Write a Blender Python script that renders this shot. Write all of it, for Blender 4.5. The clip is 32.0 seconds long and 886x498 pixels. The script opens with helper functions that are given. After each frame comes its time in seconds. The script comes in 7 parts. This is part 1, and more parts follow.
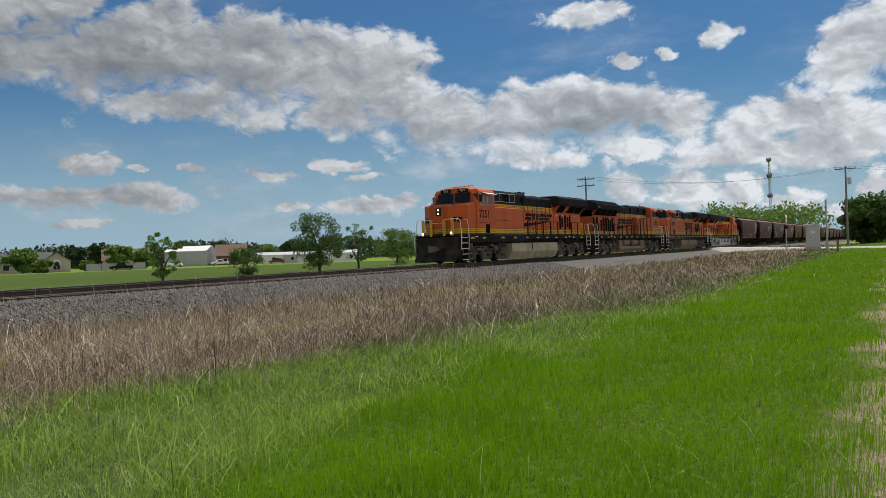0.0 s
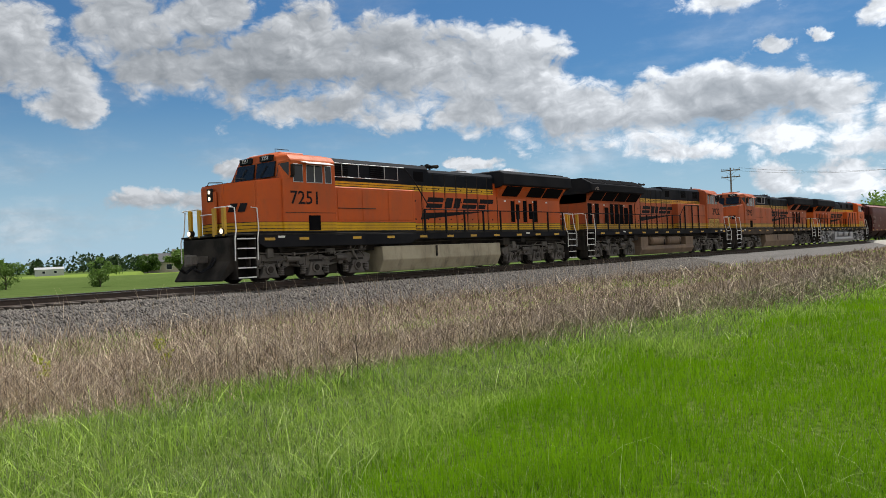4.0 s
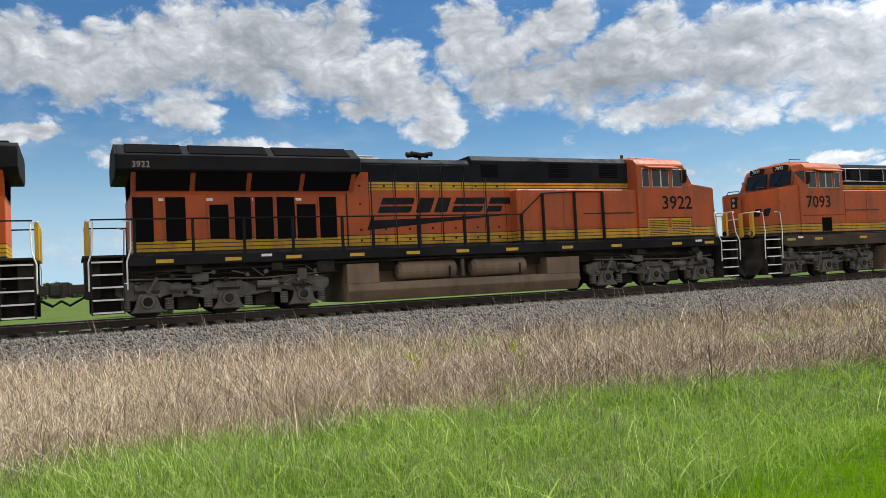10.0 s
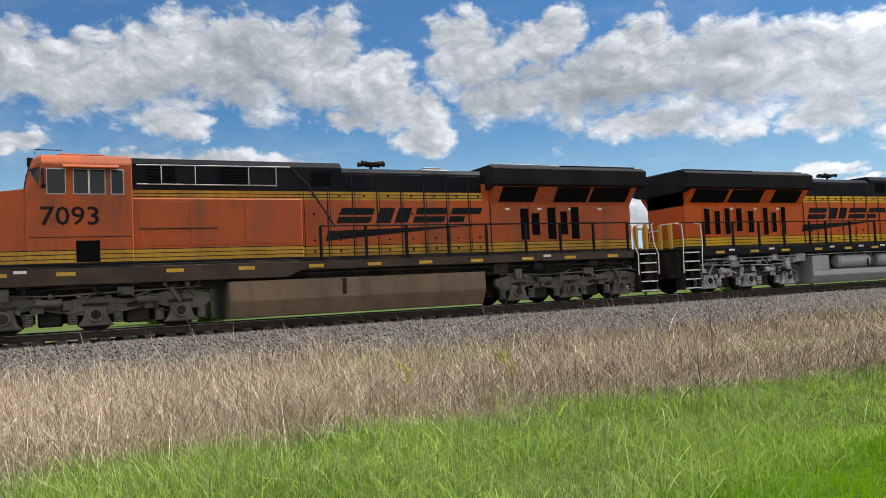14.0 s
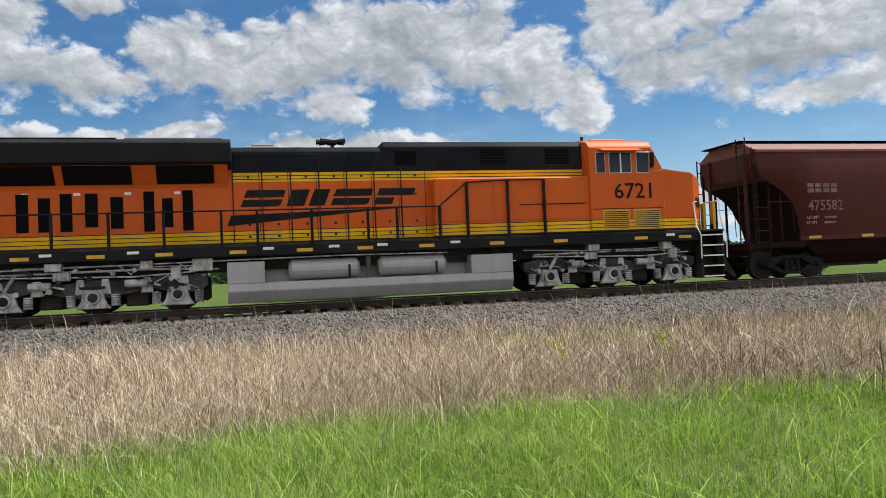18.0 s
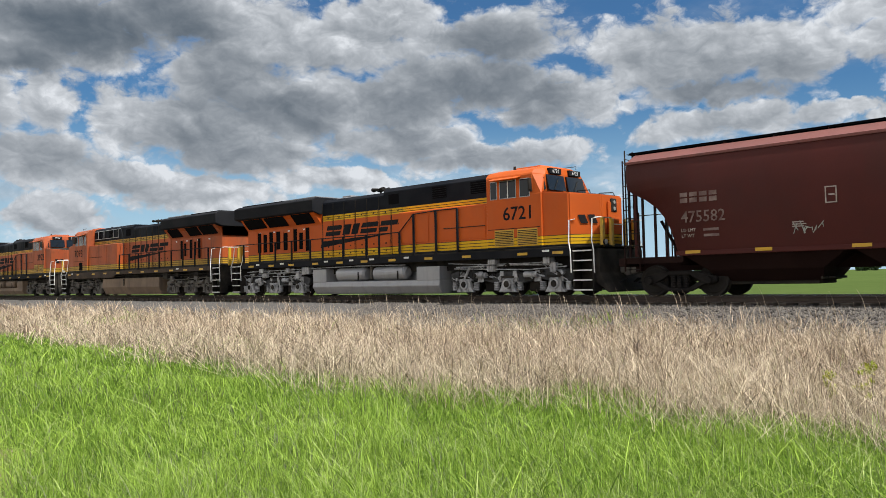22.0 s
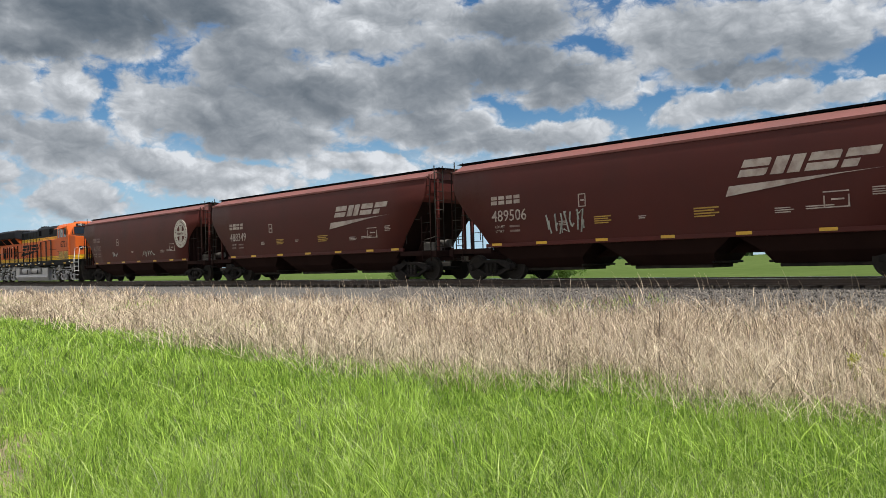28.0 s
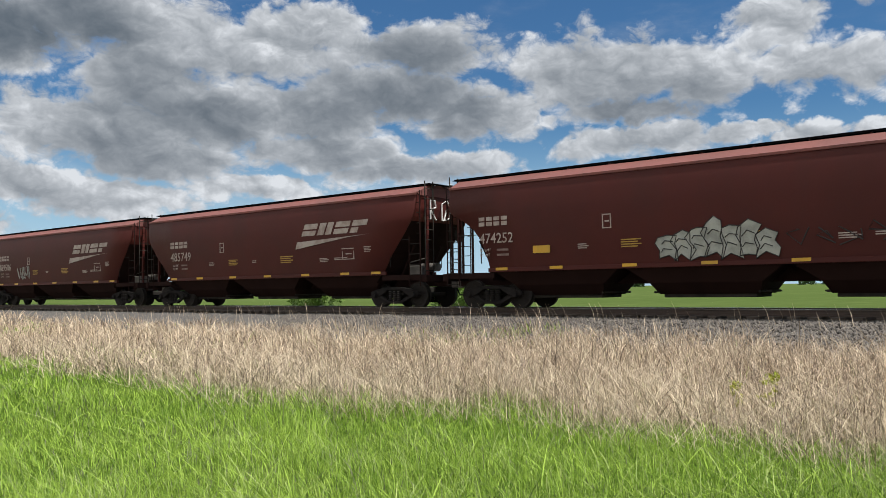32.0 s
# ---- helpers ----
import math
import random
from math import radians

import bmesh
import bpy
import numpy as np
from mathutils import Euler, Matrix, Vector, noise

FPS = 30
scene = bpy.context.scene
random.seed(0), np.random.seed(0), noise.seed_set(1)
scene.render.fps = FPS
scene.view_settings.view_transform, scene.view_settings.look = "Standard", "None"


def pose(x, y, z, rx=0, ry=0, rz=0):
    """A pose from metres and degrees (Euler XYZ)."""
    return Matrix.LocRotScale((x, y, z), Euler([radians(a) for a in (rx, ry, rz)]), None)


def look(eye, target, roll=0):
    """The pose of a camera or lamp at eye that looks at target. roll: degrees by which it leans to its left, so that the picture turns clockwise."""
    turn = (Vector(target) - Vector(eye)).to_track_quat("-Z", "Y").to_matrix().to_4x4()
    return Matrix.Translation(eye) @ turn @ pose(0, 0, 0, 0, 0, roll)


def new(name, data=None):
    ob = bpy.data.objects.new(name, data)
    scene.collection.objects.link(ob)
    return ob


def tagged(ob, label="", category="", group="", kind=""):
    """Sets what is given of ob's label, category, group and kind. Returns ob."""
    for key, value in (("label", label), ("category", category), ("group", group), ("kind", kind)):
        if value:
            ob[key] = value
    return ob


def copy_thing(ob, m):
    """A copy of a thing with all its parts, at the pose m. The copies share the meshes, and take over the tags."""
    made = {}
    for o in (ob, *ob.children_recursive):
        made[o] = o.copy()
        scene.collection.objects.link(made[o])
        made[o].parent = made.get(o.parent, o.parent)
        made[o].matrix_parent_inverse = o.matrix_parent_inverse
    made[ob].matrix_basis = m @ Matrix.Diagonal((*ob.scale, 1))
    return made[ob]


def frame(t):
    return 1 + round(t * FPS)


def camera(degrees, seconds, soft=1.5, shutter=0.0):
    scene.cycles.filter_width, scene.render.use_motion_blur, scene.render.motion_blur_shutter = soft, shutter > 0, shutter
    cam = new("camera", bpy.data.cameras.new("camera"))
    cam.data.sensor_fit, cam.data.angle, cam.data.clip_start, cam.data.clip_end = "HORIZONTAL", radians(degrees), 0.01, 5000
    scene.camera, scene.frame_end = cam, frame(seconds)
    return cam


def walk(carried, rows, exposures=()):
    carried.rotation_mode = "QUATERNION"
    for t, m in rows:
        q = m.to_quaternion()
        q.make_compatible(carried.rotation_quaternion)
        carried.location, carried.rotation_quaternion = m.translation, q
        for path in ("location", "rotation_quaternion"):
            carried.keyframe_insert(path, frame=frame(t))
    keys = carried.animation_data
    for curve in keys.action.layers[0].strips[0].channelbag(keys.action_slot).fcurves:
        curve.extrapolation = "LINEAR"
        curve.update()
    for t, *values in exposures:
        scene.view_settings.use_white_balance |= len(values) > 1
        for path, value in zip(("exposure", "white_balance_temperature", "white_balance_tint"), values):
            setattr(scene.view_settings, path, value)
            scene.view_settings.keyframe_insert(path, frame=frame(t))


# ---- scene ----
cam = camera(58.76, 32.0, soft=0.65)
PATH = [
    (0.0, pose(0, 0, 1.6, 90.22, 2.06, -59.95)),
    (0.5, pose(0, 0, 1.6, 90.17, 2.05, -59.94)),
    (1.0, pose(0, 0, 1.6, 90.14, 2.12, -59.84)),
    (1.5, pose(0, 0, 1.6, 90.14, 2.17, -59.49)),
    (2.0, pose(0, 0, 1.6, 90.16, 2.23, -58.77)),
    (2.5, pose(0, 0, 1.6, 90.19, 2.30, -57.53)),
    (3.0, pose(0, 0, 1.6, 90.21, 2.37, -55.92)),
    (3.5, pose(0, 0, 1.6, 90.26, 2.45, -53.47)),
    (4.0, pose(0, 0, 1.6, 90.37, 2.57, -50.10)),
    (4.5, pose(0, 0, 1.6, 90.60, 2.75, -45.68)),
    (5.0, pose(0, 0, 1.6, 90.90, 2.98, -40.71)),
    (5.5, pose(0, 0, 1.6, 91.22, 3.19, -35.29)),
    (6.0, pose(0, 0, 1.6, 91.51, 3.38, -30.07)),
    (6.5, pose(0, 0, 1.6, 91.73, 3.40, -25.93)),
    (7.0, pose(0, 0, 1.6, 91.86, 3.33, -23.46)),
    (7.5, pose(0, 0, 1.6, 91.90, 3.26, -22.61)),
    (8.0, pose(0, 0, 1.6, 91.93, 3.12, -23.01)),
    (8.5, pose(0, 0, 1.6, 91.91, 2.93, -23.90)),
    (9.0, pose(0, 0, 1.6, 91.94, 2.81, -24.68)),
    (9.5, pose(0, 0, 1.6, 91.98, 2.87, -25.09)),
    (10.0, pose(0, 0, 1.6, 92.04, 2.87, -25.16)),
    (10.5, pose(0, 0, 1.6, 92.20, 2.85, -25.17)),
    (11.0, pose(0, 0, 1.6, 92.43, 2.78, -25.32)),
    (11.5, pose(0, 0, 1.6, 92.68, 2.94, -25.68)),
    (12.0, pose(0, 0, 1.6, 92.81, 2.80, -25.86)),
    (12.5, pose(0, 0, 1.6, 92.86, 2.74, -25.88)),
    (13.0, pose(0, 0, 1.6, 92.86, 2.74, -25.85)),
    (13.5, pose(0, 0, 1.6, 92.83, 2.77, -25.84)),
    (14.0, pose(0, 0, 1.6, 92.75, 2.82, -25.92)),
    (14.5, pose(0, 0, 1.6, 92.67, 2.90, -26.17)),
    (15.0, pose(0, 0, 1.6, 92.43, 2.95, -26.33)),
    (15.5, pose(0, 0, 1.6, 92.18, 3.05, -26.34)),
    (16.0, pose(0, 0, 1.6, 91.92, 3.10, -26.48)),
    (16.5, pose(0, 0, 1.6, 91.68, 3.10, -26.10)),
    (17.0, pose(0, 0, 1.6, 91.54, 3.00, -24.20)),
    (17.5, pose(0, 0, 1.6, 91.57, 2.78, -19.79)),
    (18.0, pose(0, 0, 1.6, 91.69, 2.53, -14.72)),
    (18.5, pose(0, 0, 1.6, 91.88, 2.20, -7.81)),
    (19.0, pose(0, 0, 1.6, 92.06, 1.77, 0.42)),
    (19.5, pose(0, 0, 1.6, 92.36, 1.62, 9.20)),
    (20.0, pose(0, 0, 1.6, 92.59, 1.68, 17.86)),
    (20.5, pose(0, 0, 1.6, 92.68, 1.55, 26.18)),
    (21.0, pose(0, 0, 1.6, 92.59, 1.51, 33.41)),
    (21.5, pose(0, 0, 1.6, 92.40, 1.29, 39.32)),
    (22.0, pose(0, 0, 1.6, 92.12, 1.24, 44.02)),
    (22.5, pose(0, 0, 1.6, 91.91, 1.24, 47.49)),
    (23.0, pose(0, 0, 1.6, 91.78, 1.20, 50.05)),
    (23.5, pose(0, 0, 1.6, 91.68, 1.34, 51.61)),
    (24.0, pose(0, 0, 1.6, 91.64, 1.23, 52.30)),
    (24.5, pose(0, 0, 1.6, 91.57, 1.19, 52.10)),
    (25.0, pose(0, 0, 1.6, 91.50, 1.19, 51.21)),
    (25.5, pose(0, 0, 1.6, 91.41, 1.19, 49.88)),
    (26.0, pose(0, 0, 1.6, 91.31, 1.11, 48.32)),
    (26.5, pose(0, 0, 1.6, 91.21, 1.20, 46.69)),
    (27.0, pose(0, 0, 1.6, 91.10, 1.26, 45.64)),
    (27.5, pose(0, 0, 1.6, 91.00, 1.39, 45.39)),
    (28.0, pose(0, 0, 1.6, 91.00, 1.55, 45.49)),
    (28.5, pose(0, 0, 1.6, 91.17, 1.68, 45.50)),
    (29.0, pose(0, 0, 1.6, 91.45, 1.75, 45.48)),
    (29.5, pose(0, 0, 1.6, 91.74, 1.87, 45.12)),
    (30.0, pose(0, 0, 1.6, 92.07, 1.67, 44.40)),
    (30.5, pose(0, 0, 1.6, 92.38, 1.31, 43.40)),
    (31.0, pose(0, 0, 1.6, 92.51, 1.26, 42.08)),
    (31.5, pose(0, 0, 1.6, 92.63, 1.07, 40.48)),
    (32.0, pose(0, 0, 1.6, 92.85, 0.79, 38.32)),
]
EXPOSURES = [(0.0, -0.28), (2.5, -0.14), (4.5, 0.18), (6.0, 0.38), (19.0, 0.38), (22.0, 0.26), (32.0, 0.24)]
walk(cam, PATH, EXPOSURES)

# how far the train has rolled along the line at each half second
ROLL = [
    (0.0, 41.16),
    (0.5, 38.30),
    (1.0, 35.44),
    (1.5, 32.56),
    (2.0, 29.65),
    (2.5, 26.71),
    (3.0, 23.75),
    (3.5, 20.77),
    (4.0, 17.78),
    (4.5, 14.78),
    (5.0, 11.76),
    (5.5, 8.74),
    (6.0, 5.70),
    (6.5, 2.66),
    (7.0, -0.37),
    (7.5, -3.41),
    (8.0, -6.46),
    (8.5, -9.54),
    (9.0, -12.63),
    (9.5, -15.73),
    (10.0, -18.83),
    (10.5, -21.95),
    (11.0, -25.11),
    (11.5, -28.32),
    (12.0, -31.52),
    (12.5, -34.70),
    (13.0, -37.88),
    (13.5, -41.09),
    (14.0, -44.32),
    (14.5, -47.55),
    (15.0, -50.79),
    (15.5, -54.05),
    (16.0, -57.30),
    (16.5, -60.57),
    (17.0, -63.86),
    (17.5, -67.21),
    (18.0, -70.57),
    (18.5, -73.97),
    (19.0, -77.41),
    (19.5, -80.87),
    (20.0, -84.35),
    (20.5, -87.88),
    (21.0, -91.43),
    (21.5, -95.00),
    (22.0, -98.60),
    (22.5, -102.23),
    (23.0, -105.85),
    (23.5, -109.47),
    (24.0, -113.09),
    (24.5, -116.73),
    (25.0, -120.41),
    (25.5, -124.12),
    (26.0, -127.89),
    (26.5, -131.72),
    (27.0, -135.55),
    (27.5, -139.44),
    (28.0, -143.37),
    (28.5, -147.33),
    (29.0, -151.27),
    (29.5, -155.25),
    (30.0, -159.26),
    (30.5, -163.29),
    (31.0, -167.37),
    (31.5, -171.47),
    (32.0, -175.57),
]
TRACK_Y = 22.4
RAIL_Z = 0.925

# ---- sky and sun ----
SUN_AZ, SUN_EL = 2.0, 60.0
world = bpy.data.worlds.new("sky")
scene.world = world
world.use_nodes = True


class Net:
    """Short hand for a node tree."""

    def __init__(self, tree):
        self.tree = tree
        tree.nodes.clear()

    def add(self, kind, props=(), **ins):
        n = self.tree.nodes.new(kind)
        for k, v in dict(props).items():
            setattr(n, k, v)
        for k, v in ins.items():
            key = int(k[1:]) if k[0] == "i" and k[1:].isdigit() else k.replace("_", " ")
            if isinstance(v, bpy.types.NodeSocket):
                self.tree.links.new(v, n.inputs[key])
            else:
                n.inputs[key].default_value = v
        return n

    def math(self, op, a, b=0.0, c=0.0, clamp=False):
        return self.add("ShaderNodeMath", {"operation": op, "use_clamp": clamp}, i0=a, i1=b, i2=c).outputs[0]

    def mix(self, f, a, b, mode="MIX"):
        n = self.add("ShaderNodeMix", {"data_type": "RGBA", "blend_type": mode})
        for i, v in ((0, f), (6, a), (7, b)):
            if isinstance(v, bpy.types.NodeSocket):
                self.tree.links.new(v, n.inputs[i])
            else:
                n.inputs[i].default_value = (*v, 1) if isinstance(v, tuple) and len(v) == 3 else v
        return n.outputs[2]

    def step(self, v, a, b, lo=0.0, hi=1.0):
        return self.add("ShaderNodeMapRange", {"interpolation_type": "SMOOTHSTEP"}, i0=v, i1=a, i2=b, i3=lo, i4=hi).outputs[0]

    def noise(self, vec, scale, detail=5.0, rough=0.55, out=0):
        return self.add("ShaderNodeTexNoise", i0=vec, Scale=scale, Detail=detail, Roughness=rough).outputs[out]


# cloud heaps: azimuth, height, half width, half height in degrees, greyness
RIDGE_NEAR_SUN = [
    (33.9, 11.5, 4.1, 3.5, 0.1),
    (29.0, 9.4, 5.3, 2.5, 0.15),
    (23.7, 9.4, 4.9, 2.6, 0.25),
    (18.5, 9.4, 4.3, 2.4, 0.35),
    (13.5, 8.7, 3.0, 1.7, 0.05),
    (15.8, 6.8, 2.3, 0.7, 0),
    (22.2, 6.2, 2.4, 0.7, 0),
    (6.9, 7.9, 3.8, 1.7, 0.1),
    (3.2, 7.0, 3.6, 2.0, 0.05),
    (6.0, 5.8, 5.8, 1.2, 0.05),
    (1.1, 12.0, 3.0, 2.2, 0.15),
    (19.0, 16.0, 3.0, 1.1, 0.05),
    (10.3, 14.1, 1.3, 0.9, 0),
    (13.7, 13.1, 0.8, 0.4, 0),
    (16.6, 12.7, 0.9, 0.5, 0),
]
LOW_HEAPS = [
    (54.0, 6.8, 1.8, 0.7, 0),
    (51.2, 6.3, 0.6, 0.3, 0),
    (47.1, 6.7, 0.9, 0.3, 0),
    (42.2, 6.2, 1.7, 0.4, 0),
    (36.9, 6.6, 1.5, 0.5, 0),
    (35.8, 5.7, 1.1, 0.3, 0),
    (53.4, 4.4, 7.3, 0.8, 0.05),
    (54.8, 2.6, 1.9, 0.3, 0),
    (40.7, 3.7, 1.3, 0.4, 0),
    (35.0, 3.6, 3.7, 0.7, 0.05),
    (16.7, 3.9, 1.6, 1.0, -0.05),
    (12.2, 3.7, 1.9, 1.4, -0.05),
    (9.2, 3.3, 1.5, 1.2, -0.05),
    (6.1, 2.5, 2.1, 1.1, -0.05),
    (2.8, 1.8, 1.9, 0.7, 0),
    (1.1, 3.2, 1.1, 1.1, 0),
]
LONG_BANK = [
    (92.6, 15.6, 3.2, 2.5, 0.15),
    (88.9, 14.8, 3.8, 2.8, 0.15),
    (84.7, 15.1, 4.4, 3.2, 0.15),
    (80.2, 16.7, 3.8, 3.0, 0.1),
    (77.4, 16.4, 4.3, 3.4, 0.2),
    (72.6, 16.1, 4.5, 3.4, 0.15),
    (68.6, 14.8, 3.7, 2.9, 0.1),
    (65.8, 12.6, 3.1, 1.7, 0.05),
    (65.2, 10.7, 2.5, 0.9, 0),
    (70.3, 12.3, 2.5, 0.7, 0),
    (82.6, 12.3, 2.6, 1.1, 0.05),
    (79.3, 9.1, 5.0, 1.3, 0.05),
    (84.9, 9.2, 3.3, 1.1, 0.1),
]
LONG_BANK_WEST = [
    (60.6, 15.9, 3.9, 2.4, 0.05),
    (55.8, 17.1, 3.5, 1.6, 0.05),
    (59.1, 13.4, 4.7, 2.2, 0.15),
    (53.3, 13.9, 5.2, 3.0, 0.2),
    (48.6, 14.2, 4.6, 3.1, 0.15),
    (43.7, 13.6, 4.7, 3.3, 0.2),
    (39.4, 13.7, 4.1, 2.9, 0.2),
    (35.4, 12.7, 3.5, 3.1, 0.15),
    (49.6, 10.8, 4.7, 1.0, 0.05),
    (36.6, 10.1, 2.9, 1.7, 0.1),
    (38.5, 6.8, 1.1, 0.4, 0),
]
SQUARE_HEAPS = [
    (102.8, 13.9, 2.5, 1.2, 0.2),
    (99.0, 13.6, 3.7, 1.5, 0.15),
    (104.7, 17.2, 3.3, 1.9, 0.1),
    (98.7, 18.3, 2.0, 0.9, 0.1),
    (112.7, 10.2, 4.8, 1.0, 0.15),
    (108.3, 10.5, 1.6, 0.8, 0.05),
    (103.3, 9.8, 2.4, 0.7, 0.05),
    (98.0, 9.8, 2.1, 0.6, 0),
    (93.6, 10.2, 2.6, 0.7, 0),
]
GREY_HEAPS = [
    (118.4, 14.8, 3.7, 2.7, 0.3),
    (114.2, 15.0, 4.0, 2.3, 0.28),
    (109.8, 14.0, 3.2, 2.0, 0.35),
    (113.9, 12.4, 5.8, 1.0, 0.55),
    (115.3, 10.1, 4.4, 1.2, 0.1),
    (111.4, 10.6, 2.2, 1.0, 0.05),
    (103.7, 14.1, 2.0, 1.6, 0.15),
    (104.9, 16.1, 3.0, 0.9, 0.1),
    (106.4, 10.6, 1.4, 0.5, 0),
]
DARK_BANK = [
    (167.0, 16.8, 6.0, 1.8, 0.95),
    (159.4, 16.6, 7.0, 2.1, 0.9),
    (152.7, 17.8, 4.8, 1.9, 0.8),
    (163.1, 14.8, 4.5, 1.0, 0.7),
    (168.7, 12.8, 3.3, 1.8, 0.15),
    (164.9, 11.6, 2.8, 2.1, 0.1),
    (160.6, 12.2, 1.9, 2.2, 0.05),
    (170.0, 9.5, 3.2, 2.1, 0.35),
    (165.7, 9.0, 3.5, 1.5, 0.45),
    (161.4, 8.4, 3.7, 1.8, 0.35),
    (156.0, 11.0, 2.0, 1.8, 0.05),
    (156.8, 7.3, 3.3, 1.1, 0.2),
    (167.1, 5.8, 3.1, 1.5, 0.1),
    (169.8, 5.2, 1.6, 0.3, 0.6),
    (160.3, 4.2, 2.8, 1.3, 0.05),
    (170.1, 3.5, 3.5, 0.7, 0.2),
]
BROKEN_DECK = [
    (148.8, 14.3, 4.5, 3.0, 0.5),
    (151.2, 11.3, 4.2, 2.3, 0.45),
    (145.4, 17.0, 4.5, 2.2, 0.15),
    (140.9, 16.5, 5.0, 2.2, 0.2),
    (137.9, 18.5, 4.1, 1.4, 0.15),
    (144.7, 12.1, 5.4, 2.2, 0.6),
    (139.3, 12.5, 4.9, 2.2, 0.5),
    (135.2, 13.5, 4.5, 2.3, 0.55),
    (130.3, 14.1, 4.7, 2.1, 0.6),
    (129.6, 17.1, 4.9, 1.6, 0.55),
    (126.4, 12.6, 3.1, 1.8, 0.6),
    (123.4, 12.4, 1.9, 1.6, 0.05),
    (137.3, 9.9, 5.7, 1.4, 0.4),
    (147.6, 8.9, 5.1, 1.5, 0.3),
    (142.3, 7.3, 4.3, 0.8, 0.1),
    (151.7, 6.5, 4.2, 1.2, 0.15),
    (126.0, 9.1, 3.1, 0.9, 0.02),
    (131.3, 8.5, 5.2, 1.0, 0.3),
]
BANKS = (RIDGE_NEAR_SUN, LOW_HEAPS, LONG_BANK, LONG_BANK_WEST, SQUARE_HEAPS, GREY_HEAPS, DARK_BANK, BROKEN_DECK)


def build_sky():
    n = Net(world.node_tree)
    vec = lambda op, **k: n.add("ShaderNodeVectorMath", {"operation": op}, **k).outputs[0]
    sky = n.add("ShaderNodeTexSky", {"sky_type": "NISHITA", "sun_disc": False, "sun_elevation": radians(SUN_EL),
                                     "sun_rotation": radians(90 - SUN_AZ), "air_density": 1.2, "dust_density": 0.15, "ozone_density": 5.0}).outputs[0]
    way = n.add("ShaderNodeTexCoord").outputs["Generated"]
    xyz = n.add("ShaderNodeSeparateXYZ", i0=way).outputs
    az = n.math("MULTIPLY", n.math("ARCTAN2", xyz[1], xyz[0]), 57.2958)
    el = n.math("MULTIPLY", n.math("ARCSINE", xyz[2]), 57.2958)
    flat = n.add("ShaderNodeCombineXYZ", i0=az, i1=el).outputs[0]
    # heaps bulge and fray: their plan is bent by a slow drift
    drift = n.noise(flat, 0.16, 3.0, 0.5, 1)
    p = vec("MULTIPLY_ADD", i0=vec("SUBTRACT", i0=drift, i1=(0.5, 0.5, 0.5)), i1=(3.4, 2.2, 0.0), i2=flat)
    p = vec("MULTIPLY_ADD", i0=vec("SUBTRACT", i0=n.noise(flat, 0.8, 4.0, 0.6, 1), i1=(0.5, 0.5, 0.5)), i1=(1.9, 1.2, 0.0), i2=p)
    heaped = None
    for a, e, ra, re, g in (h for bank in BANKS for h in bank):
        q = vec("MULTIPLY_ADD", i0=p, i1=(1 / ra, 1 / re, 0.0), i2=(-a / ra, -e / re, 0.0))
        d = n.add("ShaderNodeVectorMath", {"operation": "LENGTH"}, i0=q).outputs["Value"]
        near = n.step(d, 1.45, 0.35)
        low = n.math("MULTIPLY", near, n.add("ShaderNodeSeparateXYZ", i0=q).outputs[1])
        one = vec("MULTIPLY_ADD", i0=n.add("ShaderNodeCombineXYZ", i0=d, i1=near, i2=low).outputs[0], i1=(-1.0, max(g, 0.0), -0.5 if re > 0.6 else -0.2), i2=(1.0, 0.0, 0.0))
        heaped = one if heaped is None else vec("MAXIMUM", i0=heaped, i1=one)
        p = vec("MULTIPLY_ADD", i0=heaped, i1=(1e-7, 1e-7, 0.0), i2=p)
    body, grey, under = n.add("ShaderNodeSeparateXYZ", i0=heaped).outputs
    # the unseen rest of the sky carries loose heaps, added to light the train
    s = vec("MULTIPLY", i0=flat, i1=(1.0, 1.5, 1.0))
    far = n.noise(s, 0.045, 3.0)
    out_view = n.math("MAXIMUM", n.step(az, -4.0, -14.0), n.math("MAXIMUM", n.step(az, 172.0, 182.0), n.step(el, 22.0, 30.0)), clamp=True)
    loose = n.math("MULTIPLY", n.step(far, 0.40, 0.55, -0.4, 0.85), out_view)
    body = n.math("ADD", n.math("MULTIPLY", n.math("MAXIMUM", body, -0.9), n.math("SUBTRACT", 1.0, out_view)), loose)
    warp = vec("MULTIPLY_ADD", i0=n.noise(s, 0.35, 3.0, 0.5, 1), i1=(1.9, 1.9, 0), i2=s)

    def billow(at, octaves):
        """Round puffs with creases between them, over several sizes."""
        total = None
        for k in range(octaves):
            m = vec("ADD", i0=at, i1=(17.3 * k, 9.1 * k, 0.0))
            v = n.add("ShaderNodeTexNoise", {"noise_dimensions": "2D"}, Vector=m, Scale=0.15 * 2.07 ** k, Detail=0.0).outputs[0]
            v = n.math("MULTIPLY", n.math("ABSOLUTE", n.math("SUBTRACT", v, 0.5)), 2.0 * 0.56 ** k)
            total = v if total is None else n.math("ADD", total, v)
        return total
    h1 = billow(warp, 6)
    fray = n.math("SUBTRACT", n.noise(warp, 0.55, 8.0, 0.62), 0.5)
    field = n.math("ADD", n.math("MULTIPLY_ADD", body, 1.1, n.step(az, 105.0, 125.0, 0.12, 0.34)), n.math("ADD", n.math("MULTIPLY", n.math("SUBTRACT", h1, 0.52), 0.85), n.math("MULTIPLY", fray, n.step(under, -0.1, 0.3, 0.7, 1.5))))
    crisp = n.step(under, -0.15, 0.35, 0.30, 0.75)
